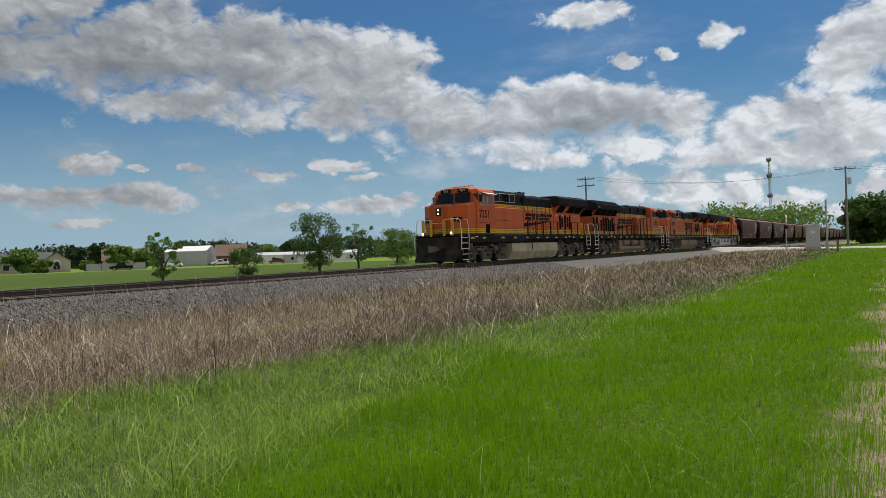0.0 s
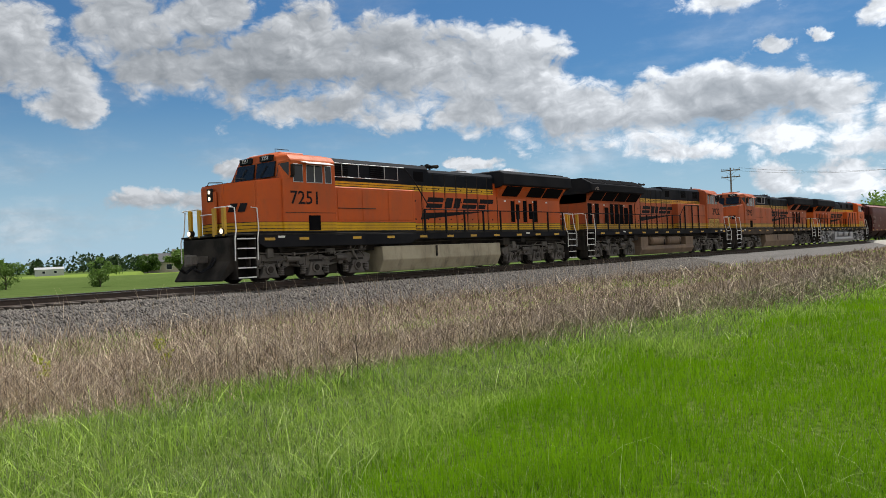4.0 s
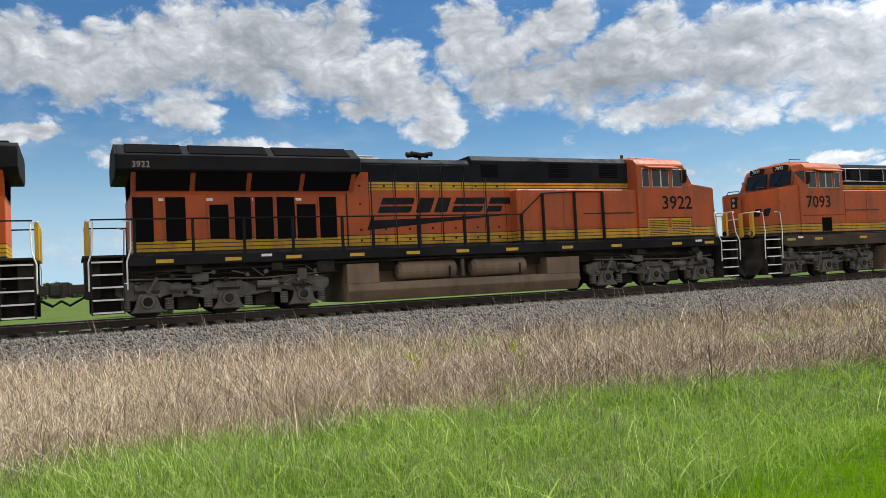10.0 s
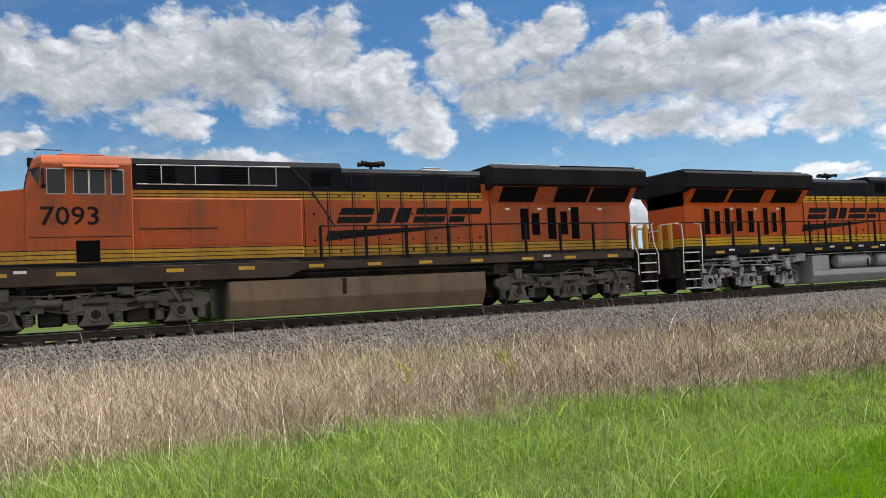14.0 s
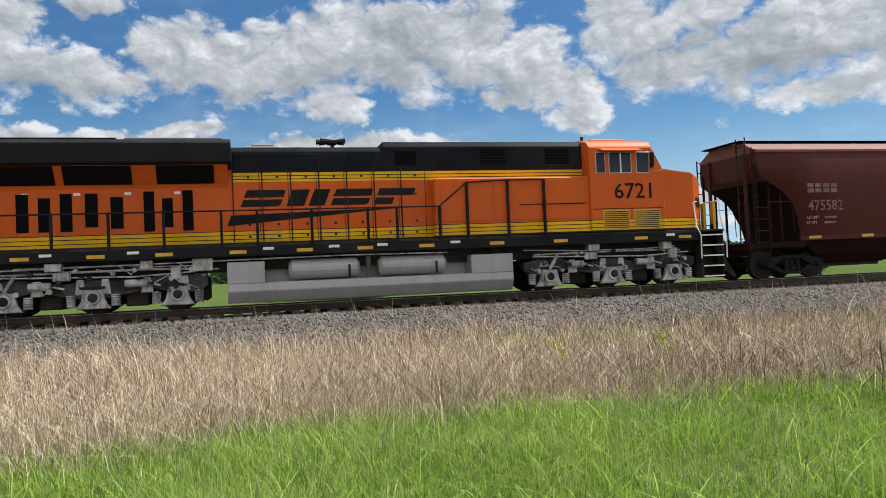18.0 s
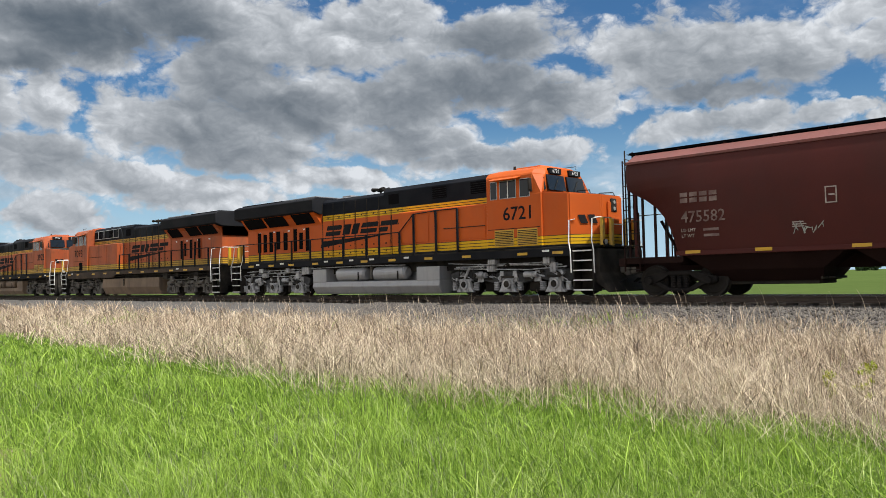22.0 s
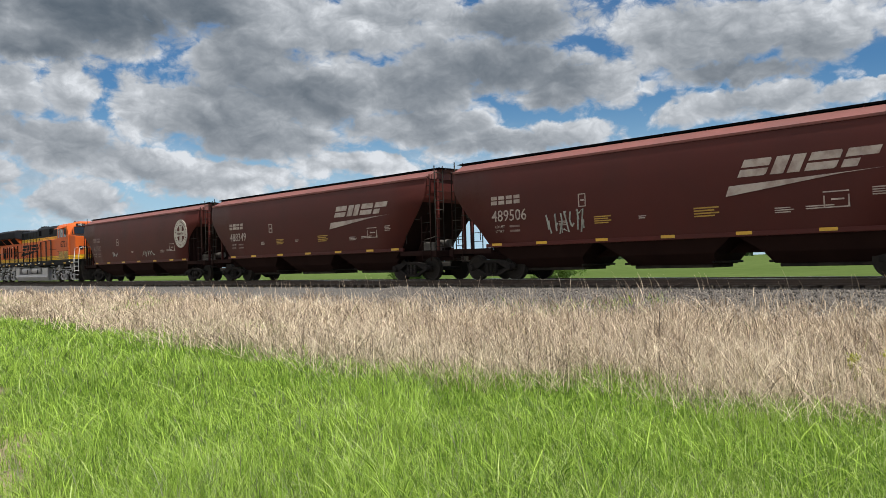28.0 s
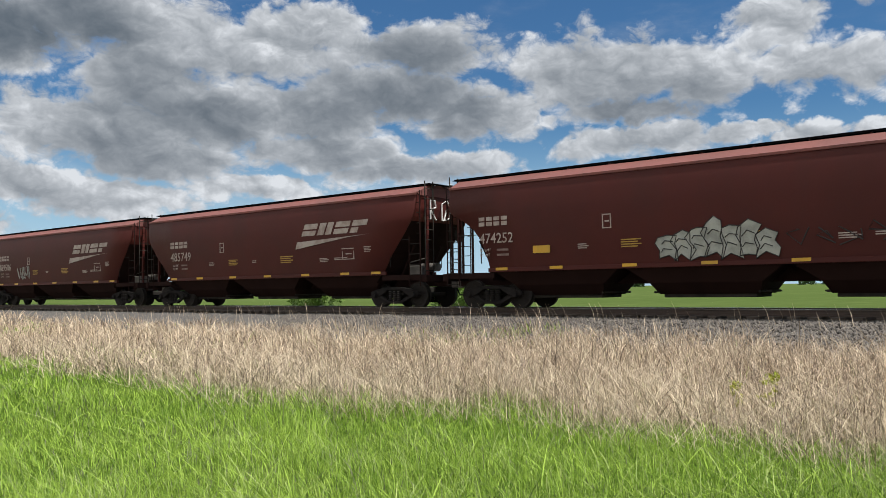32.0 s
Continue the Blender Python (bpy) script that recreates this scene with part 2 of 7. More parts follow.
    alpha = n.add("ShaderNodeMapRange", {"interpolation_type": "SMOOTHSTEP"}, i0=field, i1=-0.12, i2=crisp).outputs[0]
    streaks = vec("MULTIPLY", i0=flat, i1=(0.55, 1.6, 1.0))
    wisp = n.math("MULTIPLY", n.step(n.noise(streaks, 0.14, 9.0, 0.62), 0.46, 0.80), n.step(el, 11.0, 4.0, 0.24, 0.8))
    alpha = n.math("MAXIMUM", alpha, wisp)
    # sides that face the sun are white, undersides and creases grey
    h2 = billow(vec("ADD", i0=warp, i1=(-0.55, 1.0, 0.0)), 4)
    h3 = billow(vec("ADD", i0=warp, i1=(-0.12, 0.24, 0.0)), 6)
    turned = n.math("ADD", n.math("MULTIPLY", n.math("SUBTRACT", h2, h1), 0.56), n.math("MULTIPLY", n.math("SUBTRACT", h3, h1), 0.22))
    broad = n.noise(warp, 0.11, 4.0, 0.5)
    deep = n.step(field, 0.1, 1.2)
    dark = n.math("ADD", n.math("ADD", turned, n.step(az, 20.0, 90.0, 0.14, 0.22)), n.math("MULTIPLY", n.math("MAXIMUM", under, 0.0), n.math("MULTIPLY", deep, 0.75)))
    dark = n.math("ADD", dark, n.math("MULTIPLY", grey, n.math("MULTIPLY", n.step(broad, 0.30, 0.62, 0.7, 1.7), n.step(field, 0.05, 0.6, 0.25, 1.0))))
    dark = n.math("MAXIMUM", dark, 0.0)
    dark = n.math("DIVIDE", n.math("MULTIPLY", dark, 1.3), n.math("ADD", dark, 0.75))
    cloud = n.mix(dark, (1.35, 1.41, 1.49), (0.125, 0.178, 0.24))
    # heaps towards the sun shine through, those opposite it are duller
    lit = n.step(az, 52.0, 18.0, 0.95, 1.42)
    cloud = n.add("ShaderNodeVectorMath", {"operation": "SCALE"}, i0=cloud, Scale=lit).outputs[0]
    # unseen heaps are set brighter than the visible ones, as added fill light
    cloud = n.mix(out_view, cloud, (1.75, 1.72, 1.68))
    blue = vec("MULTIPLY", i0=sky, i1=(SKY * 0.60, SKY * 0.96, SKY * 1.22))
    haze = n.step(el, 13.0, -0.5, 0.0, 0.9)
    blue = n.mix(haze, blue, (0.82, 1.17, 1.46))
    colour = n.mix(alpha, blue, cloud)
    back = n.add("ShaderNodeBackground", Color=colour, Strength=0.48)
    out = n.add("ShaderNodeOutputWorld")
    n.tree.links.new(back.outputs[0], out.inputs[0])


SKY = 0.115
build_sky()
sun = new("sun", bpy.data.lights.new("sun", "SUN"))
sun.data.energy, sun.data.angle, sun.data.color = 5.0, radians(0.6), (1.0, 0.98, 0.93)
sun.matrix_world = look((0, 0, 60), (-math.cos(radians(SUN_AZ)) * math.cos(radians(SUN_EL)), -math.sin(radians(SUN_AZ)) * math.cos(radians(SUN_EL)), 60 - math.sin(radians(SUN_EL))))

# ---- materials ----


def mat(name, base, rough=0.6, metal=0.0, other=None, scale=3.0, amount=0.5, fine=40.0, bump=0.15, spec=0.5, dirt=None, dirt_amount=0.0, rand=0.0, island=0.0, trans=0.0):
    """A surface: a base colour that drifts to another at two scales, with fine relief, dust or grime in patches."""
    m = bpy.data.materials.new(name)
    m.use_nodes = True
    n = Net(m.node_tree)
    pos = n.add("ShaderNodeTexCoord").outputs["Object"]
    other = other or tuple(c * 0.75 for c in base)
    big = n.step(n.noise(pos, scale, 4.0), 0.35, 0.68)
    small = n.noise(pos, fine, 3.0)
    k = n.math("MULTIPLY", n.math("ADD", n.math("MULTIPLY", big, 0.7), n.math("MULTIPLY", small, 0.3)), amount)
    col = n.mix(k, base, other)
    if dirt:
        d = n.add("ShaderNodeMapping", i0=pos, i3=(1.0, 1.0, 0.22)).outputs[0]
        patch = n.step(n.noise(d, scale * 2.3, 6.0, 0.65), 0.45, 0.75, 0.0, dirt_amount)
        col = n.mix(patch, col, dirt)
    if rand:
        v = n.add("ShaderNodeObjectInfo").outputs["Random"]
        col = n.mix(n.math("MULTIPLY", v, rand), col, other)
    if island:
        v = n.add("ShaderNodeNewGeometry").outputs["Random Per Island"]
        col = n.mix(n.math("MULTIPLY", v, island), col, other)
    r = n.math("ADD", n.math("MULTIPLY", small, 0.2), rough - 0.1, clamp=True)
    shader = n.add("ShaderNodeBsdfPrincipled", Base_Color=col, Roughness=r, Metallic=metal)
    shader.inputs["Specular IOR Level"].default_value = spec
    if bump:
        b = n.add("ShaderNodeBump", Strength=bump, Distance=0.02, Height=small)
        n.tree.links.new(b.outputs[0], shader.inputs["Normal"])
    last = shader.outputs[0]
    if trans:
        t = n.add("ShaderNodeBsdfTranslucent", Color=col)
        last = n.add("ShaderNodeMixShader", i0=trans, i1=last, i2=t.outputs[0]).outputs[0]
    out = n.add("ShaderNodeOutputMaterial")
    n.tree.links.new(last, out.inputs[0])
    return m


BLACK = mat("black_paint", (0.012, 0.013, 0.016), 0.7, spec=0.04, other=(0.024, 0.024, 0.026), scale=0.8, amount=0.8, fine=30, bump=0.05)
GREYROOF = mat("grey_roof_panel", (0.20, 0.20, 0.21), 0.55, other=(0.12, 0.12, 0.13), scale=1.5)
YELLOW = mat("yellow_stripe_paint", (0.62, 0.36, 0.015), 0.45, other=(0.45, 0.27, 0.03), scale=1.0, amount=0.8, fine=25, bump=0.03, dirt=(0.2, 0.13, 0.05), dirt_amount=0.4)
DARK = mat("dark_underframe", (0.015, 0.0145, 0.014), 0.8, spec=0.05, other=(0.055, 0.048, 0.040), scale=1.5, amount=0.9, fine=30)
GRIME = mat("grimy_truck_steel", (0.135, 0.12, 0.104), 0.8, other=(0.05, 0.046, 0.041), scale=2.0, amount=0.9, fine=25, bump=0.3)
SILVER = mat("silver_truck_paint", (0.52, 0.52, 0.53), 0.5, other=(0.10, 0.10, 0.10), scale=3.0, amount=0.8, fine=25, metal=0.2, dirt=(0.015, 0.015, 0.015), dirt_amount=0.95)
SILVER_DK = mat("oily_truck_paint", (0.06, 0.06, 0.063), 0.6, other=(0.012, 0.014, 0.014), scale=2.5, amount=1.0, fine=25, spec=0.2)
TANK = mat("dusty_tank_paint", (0.42, 0.375, 0.265), 0.7, other=(0.28, 0.245, 0.165), scale=1.2, amount=0.9, fine=20, dirt=(0.06, 0.05, 0.04), dirt_amount=0.6)
TANK_NEW = mat("silver_tank_paint", (0.34, 0.34, 0.35), 0.45, other=(0.26, 0.26, 0.27), scale=1.2, metal=0.2, dirt=(0.15, 0.14, 0.13), dirt_amount=0.3)
DUSTSILL = mat("dusty_brown_sill_paint", (0.085, 0.062, 0.048), 0.8, other=(0.04, 0.033, 0.028), scale=1.2, amount=0.9, spec=0.1)
TANK_BROWN = mat("brown_dust_tank_paint", (0.21, 0.145, 0.095), 0.8, other=(0.13, 0.09, 0.06), scale=1.0, amount=0.9, dirt=(0.06, 0.045, 0.035), dirt_amount=0.5)
GRILLE = mat("dark_grille", (0.007, 0.007, 0.008), 0.9, scale=4.0, bump=0.0, spec=0.02)
WHITE = mat("white_paint", (0.75, 0.75, 0.73), 0.5, other=(0.5, 0.48, 0.44), scale=4.0)
WHEEL = mat("wheel_steel", (0.028, 0.025, 0.022), 0.7, metal=0.1, other=(0.014, 0.012, 0.011), scale=4.0, spec=0.15)
GLASS = mat("dark_window_glass", (0.012, 0.016, 0.02), 0.06, other=(0.02, 0.024, 0.03), bump=0.0, spec=0.3)
MAROON = mat("maroon_hopper_paint", (0.080, 0.0165, 0.0135), 0.55, other=(0.052, 0.0135, 0.0115), scale=0.45, amount=0.9, fine=20, bump=0.05, spec=0.18, dirt=(0.055, 0.019, 0.016), dirt_amount=0.5, rand=0.5)
# roof paint paler than the sides: sunlight put into the colour, plus weathering
MAROON_TOP = mat("sunlit_weathered_roof", (0.20, 0.062, 0.052), 0.7, other=(0.14, 0.047, 0.040), scale=0.8, amount=0.9, fine=25, dirt=(0.09, 0.05, 0.045), dirt_amount=0.4, rand=0.4)
# hopper maroon darkened in colour for the shade below and at the ends
HOPDARK = mat("shade_dark_hopper_paint", (0.018, 0.0095, 0.0085), 0.85, other=(0.030, 0.016, 0.014), scale=1.0, spec=0.04)
PALE = mat("pale_lettering", (0.42, 0.375, 0.335), 0.7, other=(0.22, 0.165, 0.145), scale=4.0, amount=0.9)
FADED_INK = mat("faded_lettering", (0.23, 0.17, 0.15), 0.7, other=(0.10, 0.05, 0.045), scale=3.0, amount=1.0)
EMBLEM = mat("chalky_emblem_paint", (0.50, 0.48, 0.42), 0.7, other=(0.33, 0.29, 0.25), scale=3.0, amount=0.9)
DULLYEL = mat("dull_yellow_decal", (0.36, 0.22, 0.025), 0.6, other=(0.22, 0.14, 0.03), scale=5.0)
GRAF_W = mat("silver_spray_paint", (0.40, 0.43, 0.39), 0.6, other=(0.22, 0.24, 0.215), scale=3.0, amount=1.0)
GRAF_K = mat("black_spray_paint", (0.02, 0.02, 0.02), 0.6, scale=3.0)
RUSTRAIL = mat("rusty_rail", (0.055, 0.036, 0.026), 0.75, other=(0.03, 0.022, 0.018), scale=3.0)
RAILTOP = mat("polished_rail_head", (0.55, 0.54, 0.53), 0.25, metal=1.0, other=(0.4, 0.38, 0.36))
TIE = mat("creosoted_tie", (0.050, 0.037, 0.028), 0.9, other=(0.09, 0.075, 0.06), scale=2.0, amount=0.9, rand=0.6)
BED = mat("packed_ballast", (0.12, 0.11, 0.10), 0.95, other=(0.05, 0.045, 0.042), scale=9.0, amount=0.9, fine=18, bump=0.9)
FTRUCK = mat("near_black_freight_truck", (0.024, 0.0215, 0.020), 0.85, other=(0.011, 0.010, 0.010), scale=3.0, amount=0.9, spec=0.08)
BALLAST = mat("ballast_stone", (0.195, 0.171, 0.148), 0.9, other=(0.028, 0.025, 0.023), scale=6.0, amount=0.6, fine=30, bump=0.6, island=0.9)
LAWN = mat("verge_grass", (0.048, 0.125, 0.008), 0.55, other=(0.42, 0.58, 0.10), scale=0.35, amount=0.4, fine=6, bump=0.0, island=0.95, trans=0.3, spec=0.15)
LAWN_LUSH = mat("lush_lawn", (0.090, 0.215, 0.003), 0.6, other=(0.23, 0.42, 0.010), scale=0.45, amount=0.7, fine=6, bump=0.0, island=0.55, trans=0.35, spec=0.04)
LAWN_PALE = mat("seeding_grass", (0.17, 0.26, 0.06), 0.65, other=(0.46, 0.54, 0.19), scale=0.5, fine=6, bump=0.0, island=0.9, trans=0.15, spec=0.25)
WEEDY = mat("dull_weeds", (0.075, 0.085, 0.05), 0.75, other=(0.24, 0.26, 0.155), scale=0.5, fine=6, bump=0.0, island=0.9, trans=0.1, spec=0.15)
STRAW = mat("dry_grass", (0.14, 0.098, 0.062), 0.75, other=(0.82, 0.66, 0.48), scale=0.4, amount=0.35, fine=6, bump=0.0, island=0.9, trans=0.0, spec=0.2)
STRAW_LT = mat("bleached_straw", (0.27, 0.205, 0.135), 0.75, other=(0.74, 0.63, 0.46), scale=0.4, amount=0.4, fine=6, bump=0.0, island=0.9, spec=0.25)
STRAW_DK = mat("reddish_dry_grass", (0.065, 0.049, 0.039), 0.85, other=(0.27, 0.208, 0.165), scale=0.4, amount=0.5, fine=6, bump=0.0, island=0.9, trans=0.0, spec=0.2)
FLOWER = mat("yellow_weed_heads", (0.42, 0.40, 0.03), 0.7, other=(0.22, 0.30, 0.03), scale=4.0, bump=0.0, island=0.8, trans=0.2)
LEAF = mat("tree_leaves", (0.040, 0.085, 0.014), 0.55, other=(0.085, 0.15, 0.028), scale=0.4, amount=0.6, fine=4, bump=0.0, island=0.8, trans=0.3, spec=0.3)
LEAF_LT = mat("spring_leaves", (0.085, 0.16, 0.022), 0.55, other=(0.15, 0.24, 0.05), scale=0.4, amount=0.6, fine=4, bump=0.0, island=0.8, trans=0.35, spec=0.3)
LEAF_DK = mat("dark_tree_leaves", (0.018, 0.042, 0.012), 0.6, other=(0.035, 0.07, 0.018), scale=0.4, amount=0.6, fine=4, bump=0.0, island=0.8, trans=0.2, spec=0.3)
BARK = mat("bark", (0.07, 0.052, 0.04), 0.9, other=(0.035, 0.028, 0.022), scale=3.0, bump=0.6)
CONCRETE = mat("concrete", (0.42, 0.40, 0.36), 0.85, other=(0.30, 0.28, 0.25), scale=0.5)
WOODPOLE = mat("weathered_pole_wood", (0.15, 0.13, 0.112), 0.9, other=(0.24, 0.215, 0.19), scale=2.0)
GALV = mat("galvanised_metal", (0.42, 0.43, 0.44), 0.5, metal=0.4, other=(0.32, 0.33, 0.34), scale=1.5)
ALU = mat("aluminium_cabinet", (0.5, 0.5, 0.5), 0.5, metal=0.3, other=(0.38, 0.38, 0.38), scale=2.0)
HOUSEWALL = mat("pale_brick_wall", (0.50, 0.44, 0.37), 0.85, other=(0.38, 0.32, 0.26), scale=2.0, fine=20)
ROOFING = mat("grey_shingle_roof", (0.085, 0.085, 0.09), 0.9, other=(0.05, 0.05, 0.055), scale=2.0, fine=12)
ROOFBROWN = mat("brown_shingle_roof", (0.16, 0.10, 0.07), 0.9, other=(0.10, 0.065, 0.05), scale=2.0, fine=12)
REDPAINT = mat("red_brown_siding", (0.16, 0.045, 0.03), 0.8, scale=2.0)
PEBBLE = mat("tan_pebbles", (0.34, 0.27, 0.20), 0.9, other=(0.13, 0.10, 0.08), scale=8.0, island=0.9, bump=0.3)


def ground_material():
    m = bpy.data.materials.new("ground_cover")
    m.use_nodes = True
    n = Net(m.node_tree)
    pos = n.add("ShaderNodeTexCoord").outputs["Object"]
    xyz = n.add("ShaderNodeSeparateXYZ", i0=pos).outputs
    wob = n.math("MULTIPLY", n.math("SUBTRACT", n.noise(pos, 0.35, 4.0), 0.5), 2.6)
    y = n.math("ADD", xyz[1], wob)
    fine = n.noise(pos, 14.0, 5.0)
    mid = n.noise(pos, 0.8, 5.0)
    green = n.mix(mid, (0.06, 0.115, 0.012), (0.12, 0.17, 0.03))
    green = n.mix(n.step(fine, 0.3, 0.7), green, (0.035, 0.07, 0.008))
    dry = n.mix(n.step(n.noise(pos, 1.2, 5.0), 0.35, 0.65), (0.17, 0.13, 0.095), (0.27, 0.215, 0.155))
    dry = n.mix(n.step(fine, 0.35, 0.7), dry, (0.08, 0.06, 0.035))
    grav = n.mix(n.step(n.noise(pos, 30.0, 4.0, 0.7), 0.3, 0.7), (0.36, 0.285, 0.20), (0.12, 0.09, 0.065))
    crop = n.mix(n.step(n.noise(pos, 0.02, 4.0), 0.35, 0.65), (0.075, 0.11, 0.032), (0.095, 0.13, 0.042))
    crop = n.mix(n.step(n.noise(pos, 0.5, 6.0), 0.2, 0.8), crop, (0.06, 0.09, 0.025))
    far_dry = n.math("MULTIPLY", n.step(mid, 0.45, 0.6), 0.08)
    green = n.mix(far_dry, green, dry)
    col = n.mix(n.step(y, 8.2, 9.2), green, dry)
    left = n.math("MULTIPLY", n.math("MINIMUM", n.math("MAXIMUM", n.math("MULTIPLY", xyz[0], -1.0), 0.0), 13.0), -0.2)
    gone = n.math("MULTIPLY", n.math("MAXIMUM", n.math("SUBTRACT", -15.0, xyz[0]), 0.0), 0.35)
    edge = n.math("ADD", n.math("ADD", y, left), n.math("ADD", gone, n.math("MULTIPLY", n.math("MINIMUM", n.math("MAXIMUM", xyz[0], 0.0), 1.0), 0.40)))
    bare = n.step(n.math("ADD", edge, n.math("MULTIPLY", n.math("SUBTRACT", mid, 0.5), 2.4)), 1.05, 0.35)
    col = n.mix(bare, col, grav)
    col = n.mix(n.step(xyz[1], 25.0, 27.5), col, crop)
    reach = n.add("ShaderNodeVectorMath", {"operation": "LENGTH"}, i0=pos).outputs["Value"]
    yard = n.math("MULTIPLY", n.math("MULTIPLY", n.step(reach, 188.0, 196.0), n.step(reach, 420.0, 330.0)), n.step(xyz[0], 70.0, 105.0))
    col = n.mix(yard, col, (0.15, 0.21, 0.045))
    shader = n.add("ShaderNodeBsdfPrincipled", Base_Color=col, Roughness=0.9)
    shader.inputs["Specular IOR Level"].default_value = 0.0
    b = n.add("ShaderNodeBump", Strength=0.5, Distance=0.05, Height=n.noise(pos, 22.0, 6.0, 0.7))
    n.tree.links.new(b.outputs[0], shader.inputs["Normal"])
    out = n.add("ShaderNodeOutputMaterial")
    n.tree.links.new(shader.outputs[0], out.inputs[0])
    return m


GROUND = ground_material()

# ---- shape helpers ----


def box(bm, x0, x1, y0, y1, z0, z1, bevel=0.0):
    made = bmesh.ops.create_cube(bm, size=1.0, matrix=Matrix.LocRotScale(((x0 + x1) / 2, (y0 + y1) / 2, (z0 + z1) / 2), None, (abs(x1 - x0), abs(y1 - y0), abs(z1 - z0))))
    if bevel:
        edges = list({e for v in made["verts"] for e in v.link_edges})
        bmesh.ops.bevel(bm, geom=edges, offset=bevel, segments=1, affect="EDGES")
    return bm


def rod(bm, a, b, r, seg=8, r2=None):
    a, b = Vector(a), Vector(b)
    d = b - a
    m = Matrix.Translation((a + b) / 2) @ d.to_track_quat("Z", "Y").to_matrix().to_4x4()
    bmesh.ops.create_cone(bm, cap_ends=True, segments=seg, radius1=r, radius2=r if r2 is None else r2, depth=d.length, matrix=m)
    return bm


def rods(bm, points, r, seg=6):
    """A bent tube through the points, in one piece."""
    pts = [Vector(p) for p in points]
    rings = []
    for i, p in enumerate(pts):
        d = (pts[min(i + 1, len(pts) - 1)] - pts[max(i - 1, 0)]).normalized()
        u = d.cross(Vector((0.31, 0.93, 0.2))).normalized()
        w = d.cross(u)
        rings.append([bm.verts.new(p + (u * math.cos(k * math.tau / seg) + w * math.sin(k * math.tau / seg)) * r) for k in range(seg)])
    fs = [bm.faces.new(rings[0][::-1]), bm.faces.new(rings[-1])]
    for a, b in zip(rings, rings[1:]):
        for k in range(seg):
            fs.append(bm.faces.new((a[k], a[(k + 1) % seg], b[(k + 1) % seg], b[k])))
    bmesh.ops.recalc_face_normals(bm, faces=fs)
    return bm


def prism(bm, outline, axis, lo, hi, bevel=0.0):
    """Extrude an outline (pairs) along an axis: y takes (x, z) pairs, x takes (y, z), z takes (x, y)."""
    def at(p, q):
        return {"y": (p[0], q, p[1]), "x": (q, p[0], p[1]), "z": (p[0], p[1], q)}[axis]
    a = [bm.verts.new(at(p, lo)) for p in outline]
    b = [bm.verts.new(at(p, hi)) for p in outline]
    faces = [bm.faces.new(a), bm.faces.new(b)]
    for i in range(len(a)):
        j = (i + 1) % len(a)
        faces.append(bm.faces.new((a[i], a[j], b[j], b[i])))
    bmesh.ops.recalc_face_normals(bm, faces=faces)
    if bevel:
        bmesh.ops.bevel(bm, geom=list({e for f in faces for e in f.edges}), offset=bevel, segments=1, affect="EDGES")
    return bm


def spring(bm, x, y, z0, z1, r, turns=5, seg=10):
    """A coil spring as one ribbed sleeve."""
    rings = []
    n = turns * 2
    for k in range(n + 1):
        q = r if k % 2 else r * 0.78
        rings.append([bm.verts.new((x + q * math.cos(a * math.tau / seg), y + q * math.sin(a * math.tau / seg), z0 + (z1 - z0) * k / n)) for a in range(seg)])
    for a, b in zip(rings, rings[1:]):
        for i in range(seg):
            bm.faces.new((a[i], a[(i + 1) % seg], b[(i + 1) % seg], b[i]))
    bm.faces.new(rings[0][::-1])
    bm.faces.new(rings[-1])
    return bm


def BM():
    return bmesh.new()


def part(name, bm, material, parent=None, label="", smooth=False):
    me = bpy.data.meshes.new(name)
    bm.to_mesh(me)
    bm.free()
    me.materials.append(material)
    if smooth:
        me.shade_smooth()
    ob = new(name, me)
    if parent:
        ob.parent = parent
    if label:
        ob["label"] = label
    return ob


def lettering(name, text, size, thick, material, parent, m, label="", shear=0.0, narrow=1.0, bold=0.0):
    c = bpy.data.curves.new(name, "FONT")
    c.body, c.size, c.extrude, c.align_x, c.align_y, c.shear, c.offset = text, size, thick, "CENTER", "CENTER", shear, bold
    c.resolution_u = 2
    tmp = bpy.data.objects.new(name, c)
    scene.collection.objects.link(tmp)
    bpy.context.view_layer.update()
    me = bpy.data.meshes.new_from_object(tmp.evaluated_get(bpy.context.evaluated_depsgraph_get()))
    bpy.data.objects.remove(tmp)
    me.materials.clear()
    me.materials.append(material)
    ob = new(name, me)
    ob.parent = parent
    ob.matrix_local = m @ Matrix.Diagonal((narrow, 1, 1, 1))
    if label:
        ob["label"] = label
    return ob


def thing(name, m, label, category, group="", kind=""):
    ob = new(name)
    ob.matrix_world = m
    return tagged(ob, label, category, group, kind)


def fast_mesh(name, verts, faces, material, label="", category="", kind="stuff"):
    """One mesh from numpy arrays: verts (n, 3), faces (m, 3 or 4)."""
    me = bpy.data.meshes.new(name)
    k = faces.shape[1]
    me.vertices.add(len(verts))
    me.vertices.foreach_set("co", verts.astype(np.float32).ravel())
    me.loops.add(faces.size)
    me.loops.foreach_set("vertex_index", faces.astype(np.int32).ravel())
    me.polygons.add(len(faces))
    me.polygons.foreach_set("loop_start", np.arange(0, faces.size, k, dtype=np.int32))
    me.update(calc_edges=True)
    me.materials.append(material)
    return tagged(new(name, me), label, category, kind=kind)


